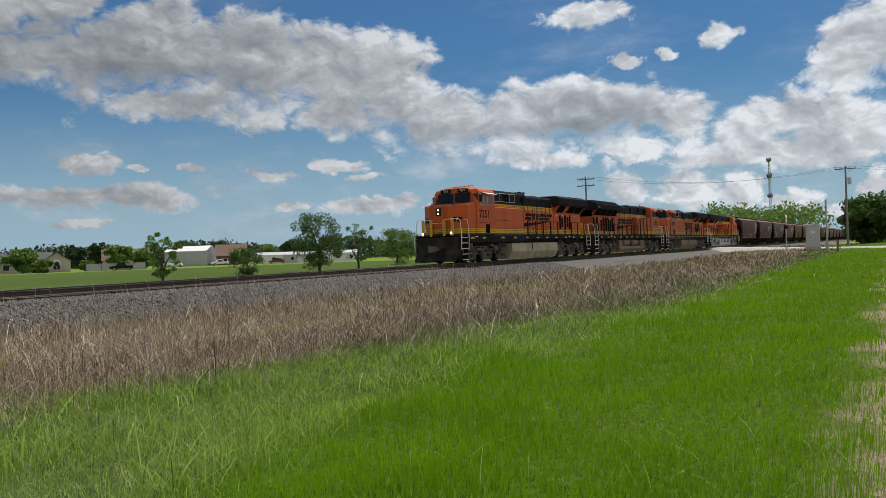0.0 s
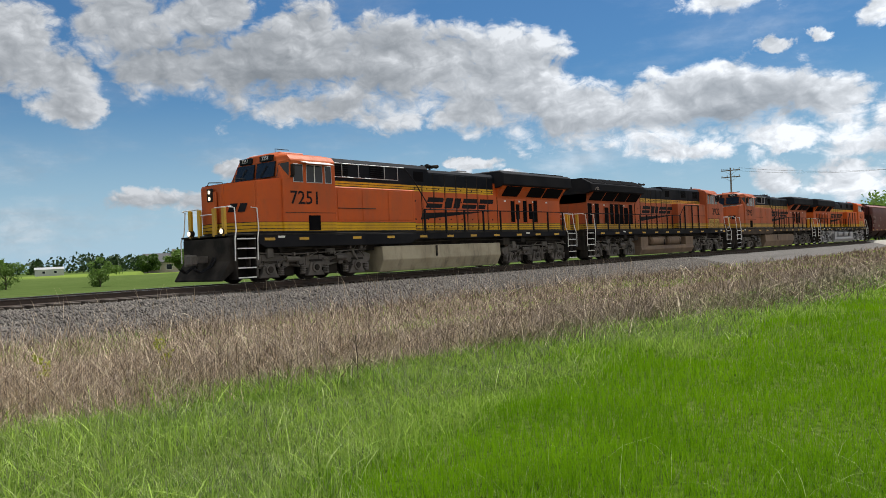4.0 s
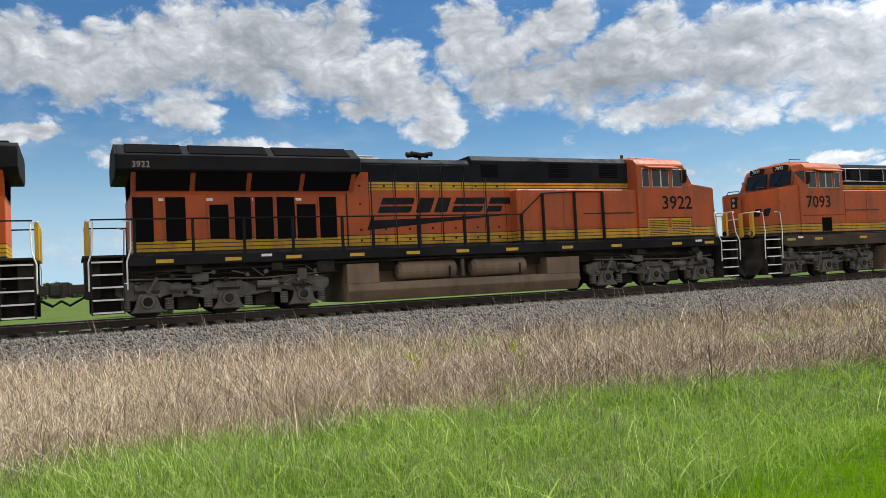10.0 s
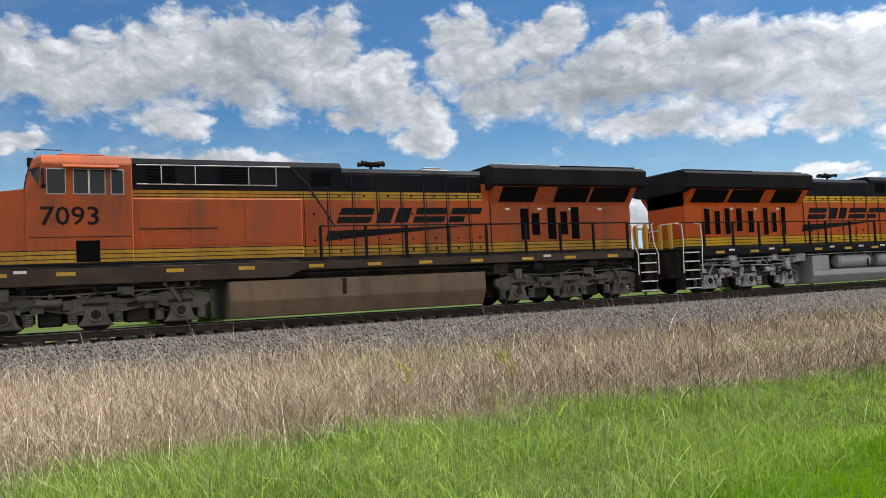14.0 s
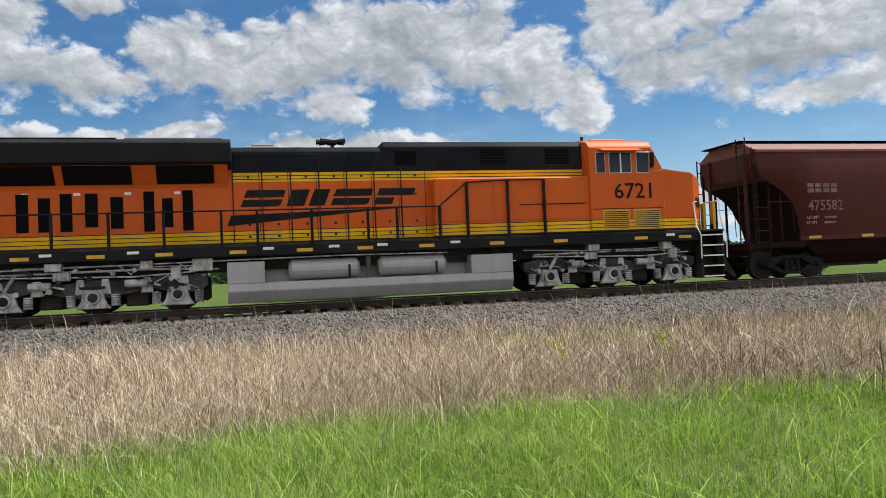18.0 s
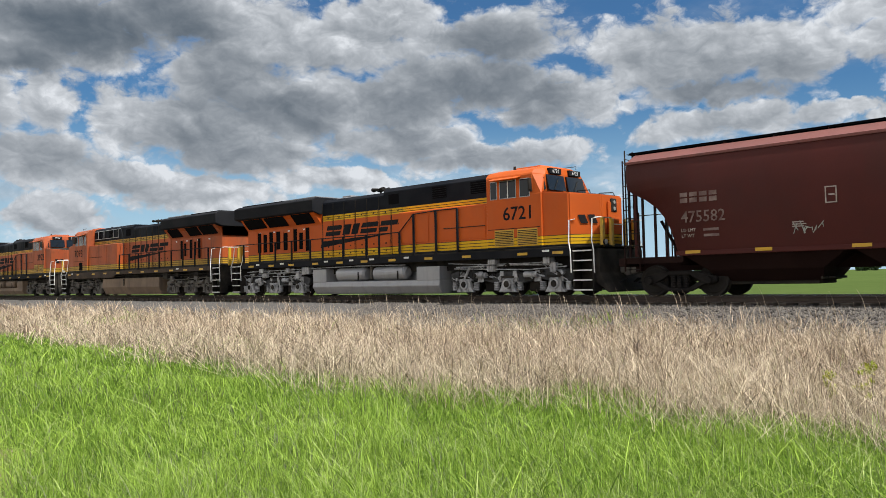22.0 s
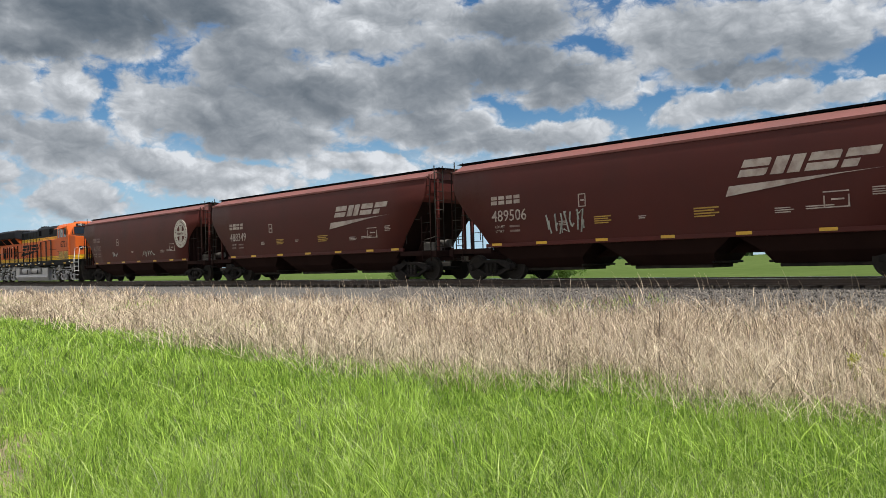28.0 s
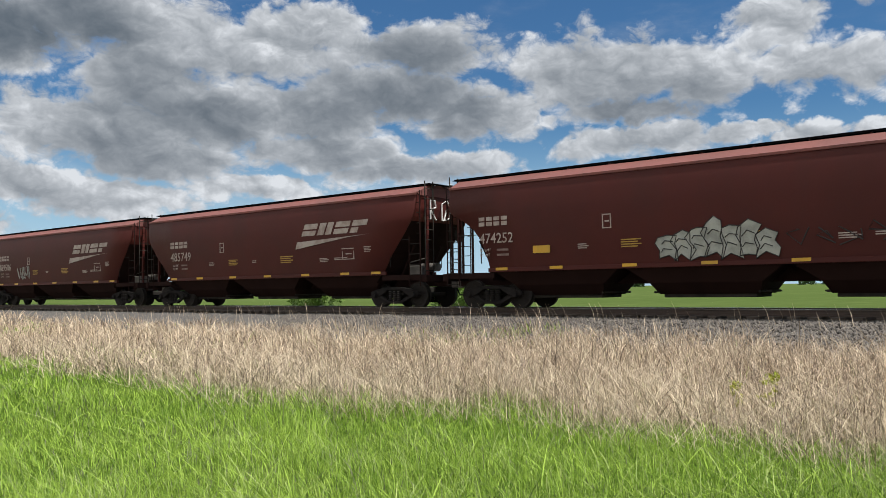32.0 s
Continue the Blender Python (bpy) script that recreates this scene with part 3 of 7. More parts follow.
def leaf_cloud(centres, radii, per, size, rng):
    """Many small leaf faces scattered through soft clumps."""
    n = len(centres) * per
    c = np.repeat(centres, per, 0)
    r = np.repeat(radii, per, 0)
    d = rng.normal(0, 1, (n, 3))
    d /= np.linalg.norm(d, axis=1)[:, None]
    p = c + d * r * (rng.random((n, 1)) ** 0.4)
    u = rng.normal(0, 1, (n, 3))
    u /= np.linalg.norm(u, axis=1)[:, None]
    w = np.cross(u, rng.normal(0, 1, (n, 3)))
    w /= np.linalg.norm(w, axis=1)[:, None]
    s = size * rng.uniform(0.6, 1.4, (n, 1))
    v = np.stack([p - u * s, p + w * s * 0.55, p + u * s, p - w * s * 0.55], 1).reshape(-1, 3)
    return v, np.arange(n * 4).reshape(-1, 4)


# ---- ground, line and grass ----
RNG = np.random.default_rng(7)


def lumps(x, y):
    return 0.05 * np.sin(x * 0.61 + 1.3 * np.sin(y * 0.47)) * np.cos(y * 0.83 + 0.5 * np.sin(x * 0.29)) + 0.025 * np.sin(x * 2.1 + y * 1.7)


def ground_height(x, y):
    """Low swells by the camera, a knoll beyond the level crossing, flat fields past the line."""
    z = lumps(x, y) * np.exp(-((x / 90) ** 2 + (y / 60) ** 2))
    knoll = 1.5 * np.exp(-(((x - 165) / 36) ** 2 + ((y + 9) / 14) ** 2))
    rise = 0.55 * np.exp(-((x - 118) / 22) ** 2) * np.exp(-((y - 12) / 12) ** 2)
    return z + knoll + rise


def build_ground():
    def axis(reach, near, step):
        inner = np.arange(-near, near + 1e-6, step)
        outer = near * (reach / near) ** np.linspace(0.05, 1, 26)
        return np.concatenate([-outer[::-1], inner, outer])
    xs, ys = axis(4200, 60, 0.75), axis(4200, 45, 0.75)
    xs = np.unique(np.concatenate([xs, np.arange(60, 230, 3.0)]))
    gx, gy = np.meshgrid(xs, ys, indexing="ij")
    v = np.stack([gx, gy, ground_height(gx, gy)], -1).reshape(-1, 3)
    i, j = np.meshgrid(np.arange(len(xs) - 1), np.arange(len(ys) - 1), indexing="ij")
    a = (i * len(ys) + j).ravel()
    f = np.stack([a, a + len(ys), a + len(ys) + 1, a + 1], 1)
    fast_mesh("ground", v, f, GROUND, "grassy verge, bare gravel track and green crop fields", "ground", "structure")


build_ground()
TOP = RAIL_Z - 0.29
SHOULDER = [(TRACK_Y - 4.7, -0.05), (TRACK_Y - 4.2, 0.12), (TRACK_Y - 2.0, TOP - 0.05), (TRACK_Y - 1.5, TOP), (TRACK_Y + 1.5, TOP), (TRACK_Y + 2.0, TOP - 0.05), (TRACK_Y + 4.2, 0.12), (TRACK_Y + 4.7, -0.05)]


def bed_height(y):
    return np.interp(y, [p[0] for p in SHOULDER], [p[1] for p in SHOULDER])


def build_bed():
    xs = np.unique(np.concatenate([np.arange(-60, 60, 0.22), np.linspace(-900, -60, 40), np.linspace(60, 900, 60)]))
    ys = np.linspace(TRACK_Y - 4.7, TRACK_Y + 4.7, 44)
    gx, gy = np.meshgrid(xs, ys, indexing="ij")
    gz = bed_height(gy) + RNG.normal(0, 0.018, gx.shape)
    v = np.stack([gx, gy, gz], -1).reshape(-1, 3)
    i, j = np.meshgrid(np.arange(len(xs) - 1), np.arange(len(ys) - 1), indexing="ij")
    a = (i * len(ys) + j).ravel()
    f = np.stack([a, a + len(ys), a + len(ys) + 1, a + 1], 1)
    fast_mesh("ballast_bed", v, f, BED, "sloping bed of grey-pink crushed stone under the rails", "ballast", "structure")
    # loose stones on the near shoulder
    n = 90000
    x = -24 + 74 * RNG.random(n) ** 1.15
    y = TRACK_Y - RNG.uniform(1.33, 4.7, n)
    r = RNG.uniform(0.025, 0.062, n)
    z = bed_height(y) + r * 0.3
    octa = np.array([(1, 0, 0), (0, 1, 0), (-1, 0, 0), (0, -1, 0), (0, 0, 1), (0, 0, -1)], float)
    tri = np.array([(0, 1, 4), (1, 2, 4), (2, 3, 4), (3, 0, 4), (1, 0, 5), (2, 1, 5), (3, 2, 5), (0, 3, 5)])
    v = octa[None] * r[:, None, None] * RNG.uniform(0.6, 1.25, (n, 6, 1))
    t = RNG.uniform(0, 6.28, n)
    c, s = np.cos(t)[:, None], np.sin(t)[:, None]
    v = np.stack([v[..., 0] * c - v[..., 1] * s, v[..., 0] * s + v[..., 1] * c + v[..., 2] * 0.4, v[..., 2]], -1)
    v += np.stack([x, y, z], 1)[:, None]
    f = tri[None] + (np.arange(n) * 6)[:, None, None]
    fast_mesh("loose_ballast", v.reshape(-1, 3), f.reshape(-1, 3), BALLAST, "loose angular ballast stones on the shoulder", "ballast")


build_bed()


def build_line():
    for side, y in (("near", TRACK_Y - 0.755), ("far", TRACK_Y + 0.755)):
        bm = BM()
        z = RAIL_Z
        prism(bm, [(y - 0.075, z - 0.18), (y + 0.075, z - 0.18), (y + 0.07, z - 0.165), (y + 0.012, z - 0.14), (y + 0.010, z - 0.045), (y + 0.037, z - 0.03),
                   (y + 0.037, z - 0.004), (y - 0.037, z - 0.004), (y - 0.037, z - 0.03), (y - 0.010, z - 0.045), (y - 0.012, z - 0.14), (y - 0.07, z - 0.165)], "x", -900, 900)
        rail = part("rail", bm, RUSTRAIL)
        tagged(rail, "rusty steel rail with a polished running surface", "rail", "rails of the line", "structure")
        part("rail_head", box(BM(), -900, 900, y - 0.033, y + 0.033, z - 0.004, z), RAILTOP, rail, "polished bright rail top")


build_line()


def blades(name, x, y, z, height, width, material, label, lean=0.35, curl=0.5, wind=(-0.25, -0.1), category="grass", joints=1):
    """Tapering stems or leaves that rise, lean and arch over; joints is how many bends each has."""
    n = len(x)
    a = RNG.uniform(0, 6.283, n)
    side = np.stack([np.cos(a), np.sin(a), np.zeros(n)], 1) * (width * 0.5)[:, None]
    b = RNG.uniform(0, 6.283, n)
    tilt = RNG.normal(0, lean, n)
    d = np.stack([np.cos(b) * tilt + wind[0], np.sin(b) * tilt + wind[1], np.zeros(n)], 1)
    droop = 0.30 * RNG.random(n) * curl
    reach = 0.8 + 0.8 * curl * RNG.random(n)
    base = np.stack([x, y, z], 1)
    rows = []
    for k in range(joints + 1):
        t = k / (joints + 1) * 1.1
        c = base + np.array([0, 0, 1.0]) * (height * (t - droop * t * t))[:, None] + d * (height * reach * t ** 1.7)[:, None]
        w = side * (1.0 - 0.55 * t ** 2)
        rows += [c - w, c + w]
    rows.append(base + np.array([0, 0, 1.0]) * (height * (1 - droop))[:, None] + d * (height * reach)[:, None])
    v = np.stack(rows, 1)
    tri = []
    for k in range(joints):
        o = 2 * k
        tri += [(o, o + 1, o + 2), (o + 1, o + 3, o + 2)]
    tri.append((2 * joints, 2 * joints + 1, 2 * joints + 2))
    f = np.array(tri)[None] + (np.arange(n) * (2 * joints + 3))[:, None, None]
    return fast_mesh(name, v.reshape(-1, 3), f.reshape(-1, 3), material, label, category)


def scatter(n, near, far, az0=-6.0, az1=186.0, power=1.0):
    """Points round the standing place, thinning with distance."""
    d = near * (far / near) ** (RNG.random(n) ** power)
    a = np.radians(RNG.uniform(az0, az1, n))
    return d * np.cos(a), d * np.sin(a), d


def patch(x, y, s, seed):
    """A soft pattern of patches between 0 and 1."""
    k = seed * 1.7
    return 0.5 + 0.5 * np.sin(x * s + 1.9 * np.sin(y * s * 0.8 + k) + k) * np.cos(y * s * 1.3 + 1.4 * np.sin(x * s * 0.7 + 2 * k))


def edge_line(x):
    """Where the green verge gives way to the dry tall grass."""
    run = np.interp(x, [-60, -23, -14, -7, -4, 0, 5, 9, 12.6, 20, 41], [9.5, 8.7, 7.8, 7.5, 8.1, 8.4, 8.6, 8.1, 7.3, 5.6, 5.8])
    return run + 0.22 * np.sin(x * 0.9) + 0.18 * np.sin(x * 2.3 + 1.0)


def lush_line(x):
    """The short lush lawn ends here; coarser weedy grass lies between it and the dry stand."""
    return np.interp(x, [-3, 2, 4, 6.5, 9.6, 14, 20, 40], [0.5, 3.0, 4.6, 5.1, 5.6, 4.6, 4.9, 5.5]) + 0.25 * np.sin(x * 1.3)


def build_grass():
    def bare(x, y):
        lim = np.where(x < 0, 0.62 + 0.19 * np.clip(-x, 0, 13), 0.22) - 0.35 * np.clip(-15 - x, 0, 99)
        island = np.exp(-((x + 20) / 3.2) ** 2 - ((y - 3.6) / 0.7) ** 2) > 0.45
        return (y < lim + 0.9 * (patch(x, y, 0.9, 3) - 0.5) + 0.6 * (patch(x, y, 3.1, 33) - 0.5) + RNG.normal(0, 0.2, np.shape(x))) | island

    def ragged(x, y, soft):
        return RNG.normal(0, soft, len(x)) + 1.3 * (patch(x, y, 1.1, 41) - 0.5) + 0.7 * (patch(x, y, 2.9, 44) - 0.5)
    # all of the green verge
    x, y, d = scatter(520000, 4.0, 110.0)
    keep = (y < edge_line(x) + ragged(x, y, 0.35)) & ~(bare(x, y) & (RNG.random(len(x)) > 0.03 + 0.5 * (patch(x, y, 2.6, 35) > 0.90)))
    x, y, d = x[keep], y[keep], d[keep]
    z = ground_height(x, y) - 0.01
    lush = y < lush_line(x) + ragged(x, y, 0.4) - 0.2
    w = np.maximum(0.0045, 0.00085 * d) * RNG.uniform(0.7, 1.4, len(x))
    h = np.where(lush, 0.10 + 0.13 * patch(x, y, 0.8, 1) * patch(x, y, 2.2, 7), 0.10 + 0.22 * patch(x, y, 1.7, 2) * patch(x, y, 0.7, 1)) * RNG.uniform(0.6, 1.3, len(x))
    tint = RNG.random(len(x))
    weedy = np.clip((y - lush_line(x) + 0.2) / 0.9, 0, 1) * (0.35 + 0.9 * patch(x, y, 0.75, 5) * patch(x, y, 2.1, 9))
    worn = np.exp(-np.clip(y - 0.4, 0, 9) / 0.8) * (x > 0)
    pale = tint < np.where(lush, 0.008 + 0.10 * worn, 0.05 + 0.26 * weedy * (x > 2) + 0.30 * np.exp(-((x - 0.5) / 3.5) ** 2))
    grey = ~pale & ~lush & (tint > 1.0 - 0.42 * weedy * np.clip((x + 1) / 5, 0.25, 1))
    for sel, name, m, label, k, kw in ((lush & ~pale, "lawn_grass", LAWN_LUSH, "short lush vivid green spring lawn", 1.0, dict(lean=0.28, curl=0.6)),
                                       (~lush & ~pale & ~grey, "verge_grass", LAWN, "coarse bright green grass on the verge", 1.0, dict(lean=0.6, curl=1.0)),
                                       (pale, "seeding_grass", LAWN_PALE, "pale seeding grass stems among the green", 1.5, dict(lean=0.7, curl=1.1)),
                                       (grey, "weedy_grass", WEEDY, "dull grey-green weeds between lawn and dry grass", 1.2, dict(lean=0.8, curl=0.9))):
        blades(name, x[sel], y[sel], z[sel], h[sel] * k, w[sel] * (0.6 if k == 1.5 else 1.0), m, label, wind=(-0.04, -0.06), **kw)
    # broad leaves that arch over and catch the light
    x, y, d = scatter(46000, 4.0, 34.0)
    keep = (y < edge_line(x) + 0.2) & (y > lush_line(x) - 0.2) & ~bare(x, y) & (patch(x, y, 1.3, 14) * patch(x, y, 2.6, 15) > 0.16)
    x, y, d = x[keep], y[keep], d[keep]
    bright = RNG.random(len(x)) < 0.14
    for sel, name, m, label in ((~bright, "broad_grass", LAWN, "clumps of broad-leaved bright green grass"), (bright, "arching_grass", LAWN_PALE, "pale arching blades that catch the light")):
        blades(name, x[sel], y[sel], ground_height(x[sel], y[sel]) - 0.01, RNG.uniform(0.16, 0.36, sel.sum()), np.maximum(0.009, 0.0012 * d[sel]) * RNG.uniform(0.6, 1.2, sel.sum()), m, label,
               lean=0.6, curl=1.7, wind=(-0.08, -0.10), joints=3)
    # dry tall grass up to the ballast
    x, y, d = scatter(800000, 7.0, 160.0)
    lim = TRACK_Y - 4.55 + 0.9 * (patch(x, y, 0.6, 4) - 0.3) + np.interp(x, [-7, -1], [1.0, 0.0])
    keep = (y > edge_line(x) + ragged(x, y, 0.3) * 0.8) & (y < lim) & (RNG.random(len(x)) < 0.22 + 1.3 * patch(x, y, 2.3, 21) * patch(x, y, 1.1, 22) + 0.3 * (d > 30))
    x, y, d = x[keep], y[keep], d[keep]
    clearing = np.exp(-((x - 13) / 2.6) ** 2 - ((y - 11.6) / 0.8) ** 2) + np.exp(-((x - 5.6) / 0.7) ** 2 - ((y - 9.9) / 0.6) ** 2) * 0.6 + np.exp(-((x - 25.5) / 2.2) ** 2 - ((y - 18.0) / 0.8) ** 2)
    green = RNG.random(len(x)) < np.clip((patch(x, y, 0.30, 6) - 0.70) * 2.2, 0.03, 0.45) + 0.9 * (clearing > 0.4) + 0.18 * np.clip((x - 3) / 7, 0, 1) * (y > 11.5)
    h = (0.20 + 0.30 * patch(x, y, 0.45, 8) + 0.14 * patch(x, y, 2.0, 12)) * RNG.uniform(0.4, 1.4, len(x))
    h *= (0.5 + 0.85 * patch(x, y, 1.25, 31) * patch(x, y, 3.3, 32) ** 0.5) * np.interp(x, [-4, 3, 12], [1.05, 1.0, 0.82]) * np.interp(y, [8, 9.5, 15], [0.7, 1.0, 1.05])
    w = np.maximum(0.0035, 0.00060 * d) * RNG.uniform(0.6, 1.6, len(x))
    z = np.maximum(ground_height(x, y), bed_height(y) * (y > TRACK_Y - 4.6)) - 0.01
    # dark stems increase with x, painting in the backlit side's darkness
    red = (RNG.random(len(x)) < 0.16 + 0.28 * patch(x, y, 0.28, 11) + 0.55 * np.clip((x - 6) / 9, 0, 1)) & ~green
    for sel, name, m, label, k in ((green, "green_grass_tufts", LAWN, "fresh green tufts among the dry grass", 0.6),
                                   (red, "reddish_dry_grass", STRAW_DK, "reddish brown dead grass stems", 0.9),
                                   (~green & ~red, "dry_grass", STRAW, "tall straw-coloured dry grass beside the line", 1.0)):
        blades(name, x[sel], y[sel], z[sel], h[sel] * k, w[sel], m, label, lean=0.85, curl=0.7, wind=(-0.05, -0.08))
    # fallen and leaning stems, thickest along the front of the stand
    x, y, d = scatter(150000, 6.5, 45.0)
    front = np.exp(-((y - edge_line(x) - 0.9) / 1.1) ** 2)
    keep = (y > edge_line(x) - 0.9) & (y < TRACK_Y - 4.9) & (RNG.random(len(x)) < 0.30 + 0.7 * front)
    x, y, d = x[keep], y[keep], d[keep]
    # brown share also grows with x, backlit darkness put into the colour
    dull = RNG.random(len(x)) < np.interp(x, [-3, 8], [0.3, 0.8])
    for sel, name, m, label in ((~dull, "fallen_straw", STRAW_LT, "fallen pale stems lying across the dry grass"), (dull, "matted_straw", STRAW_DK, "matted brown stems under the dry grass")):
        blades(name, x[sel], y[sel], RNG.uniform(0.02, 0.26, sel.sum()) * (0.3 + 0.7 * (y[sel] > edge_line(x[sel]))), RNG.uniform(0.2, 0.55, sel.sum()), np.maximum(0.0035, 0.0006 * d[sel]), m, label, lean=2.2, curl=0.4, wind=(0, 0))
    # single tall pale stems
    x, y, d = scatter(30000, 7.0, 60.0)
    keep = (y > edge_line(x) + 0.1) & (y < TRACK_Y - 4.4) & (patch(x, y, 1.6, 51) > 0.3)
    x, y, d = x[keep], y[keep], d[keep]
    blades("tall_straw", x, y, ground_height(x, y), RNG.uniform(0.35, 0.85, len(x)) * np.interp(x, [-3, 10], [1.0, 0.7]), np.maximum(0.004, 0.0006 * d), STRAW_LT, "single tall pale straw stems", lean=0.35, curl=0.5, wind=(-0.05, -0.05))
    # pebbles on the bare track
    n = 9000
    x, y = RNG.uniform(-15, 1, n), RNG.uniform(-1.5, 3.6, n)
    keep = bare(x, y)
    x, y = x[keep], y[keep]
    n = len(x)
    r = RNG.uniform(0.008, 0.024, n)
    octa = np.array([(1, 0, 0), (0, 1, 0), (-1, 0, 0), (0, -1, 0), (0, 0, 0.7), (0, 0, -0.7)], float)
    tri = np.array([(0, 1, 4), (1, 2, 4), (2, 3, 4), (3, 0, 4), (1, 0, 5), (2, 1, 5), (3, 2, 5), (0, 3, 5)])
    v = octa[None] * r[:, None, None] * RNG.uniform(0.6, 1.3, (n, 6, 1)) + np.stack([x, y, ground_height(x, y) + 0.3 * r], 1)[:, None]
    fast_mesh("pebbles", v.reshape(-1, 3), (tri[None] + (np.arange(n) * 6)[:, None, None]).reshape(-1, 3), PEBBLE, "small tan pebbles on the bare gravel", "pebbles")
    # thin stalks standing in the ballast
    n = 1500
    x = RNG.uniform(-40, 40, n)
    y = TRACK_Y - 4.8 + RNG.random(n) ** 2.2 * 3.6
    blades("ballast_weeds", x, y, bed_height(y), RNG.uniform(0.2, 0.7, n), RNG.uniform(0.008, 0.016, n), STRAW, "thin dead weed stalks rising from the ballast edge", lean=0.3)


build_grass()


def weed(x, y, height, seed, stem_m, leaf_m, label):
    """A lone branching weed: a thin stem with side shoots and small leaves or flower heads."""
    rng = random.Random(seed)
    t = thing("weed", pose(x, y, float(ground_height(np.array(x), np.array(y)))), label, "weed", "lone weeds in the dry grass")
    tip = Vector((rng.uniform(-0.1, 0.1), rng.uniform(-0.1, 0.1), height))
    bm = rods(BM(), [(0, 0, -0.05), tip * 0.5 + Vector((0.03, 0, 0)), tip], 0.006, 5)
    ends = [tip]
    for k in range(9):
        q = rng.uniform(0.3, 0.95)
        a = rng.uniform(0, 6.28)
        b = tip * q
        e = b + Vector((math.cos(a), math.sin(a), 1.4)) * height * rng.uniform(0.07, 0.16)
        rod(bm, b, e, 0.004, 4, 0.002)
        ends.append(e)
    part("stem", bm, stem_m, t, "thin branching stem")
    if leaf_m:
        npr = np.random.default_rng(seed)
        v, f = leaf_cloud(np.array([tuple(e) for e in ends]), np.full((len(ends), 3), 0.055), 14, 0.022, npr)
        heads = fast_mesh("leaves", v, f, leaf_m, kind="")
        heads.parent = t


for k, (x, y, h) in enumerate(((-2.75, 9.35, 0.55), (5.8, 9.9, 0.6), (4.4, 10.3, 0.5), (-3.1, 9.6, 0.4))):
    weed(x, y, h, 70 + k, STRAW, FLOWER, "yellow-green flowering weed in the dry grass")
for k, (x, y, h) in enumerate(((12.0, 12.2, 0.95), (7.2, 7.6, 0.6), (16.0, 11.0, 0.8), (21.5, 12.0, 0.9), (-6.5, 11.0, 0.8))):
    weed(x, y, h, 80 + k, BARK, None, "dark dead branching weed stalk in the dry grass")


def build_ties():
    me = None
    line = tagged(part("track_bed", box(BM(), -60, 70, TRACK_Y - 0.6, TRACK_Y + 0.6, RAIL_Z - 0.36, RAIL_Z - 0.32), TIE), "row of dark creosoted wooden ties under the rails", "track", kind="structure")
    x = -58.0
    while x < 68:
        if me is None:
            first = part("tie", box(BM(), -0.115, 0.115, -1.3, 1.3, -0.17, 0.0, 0.012), TIE, line)
            me = first.data
        else:
            first = new("tie", me)
            first.parent = line
        first.location = (x, TRACK_Y, RAIL_Z - 0.178)
        first.rotation_euler = (0, 0, radians(random.uniform(-1.2, 1.2)))
        x += 0.495 + random.uniform(-0.03, 0.03)
    v, f = [], []
    for k, x in enumerate(np.concatenate([np.arange(-320, -58.3, 0.5), np.arange(68.2, 420, 0.5)])):
        for a in (-0.115, 0.115):
            for b in (-1.3, 1.3):
                for c in (-0.35, -0.178):
                    v.append((x + a, TRACK_Y + b, RAIL_Z + c))
        o = k * 8
        f += [(o + 1, o + 3, o + 7, o + 5), (o, o + 1, o + 5, o + 4), (o, o + 2, o + 3, o + 1), (o + 4, o + 5, o + 7, o + 6), (o + 2, o + 6, o + 7, o + 3)]
    rest = fast_mesh("far_ties", np.array(v), np.array(f), TIE, "", "", "stuff")
    rest.parent = line


build_ties()

# ---- locomotives: built facing -x, with the rail top at z = 0 ----
LEN = 22.3
WHEELS = []  # every turning axle and its radius


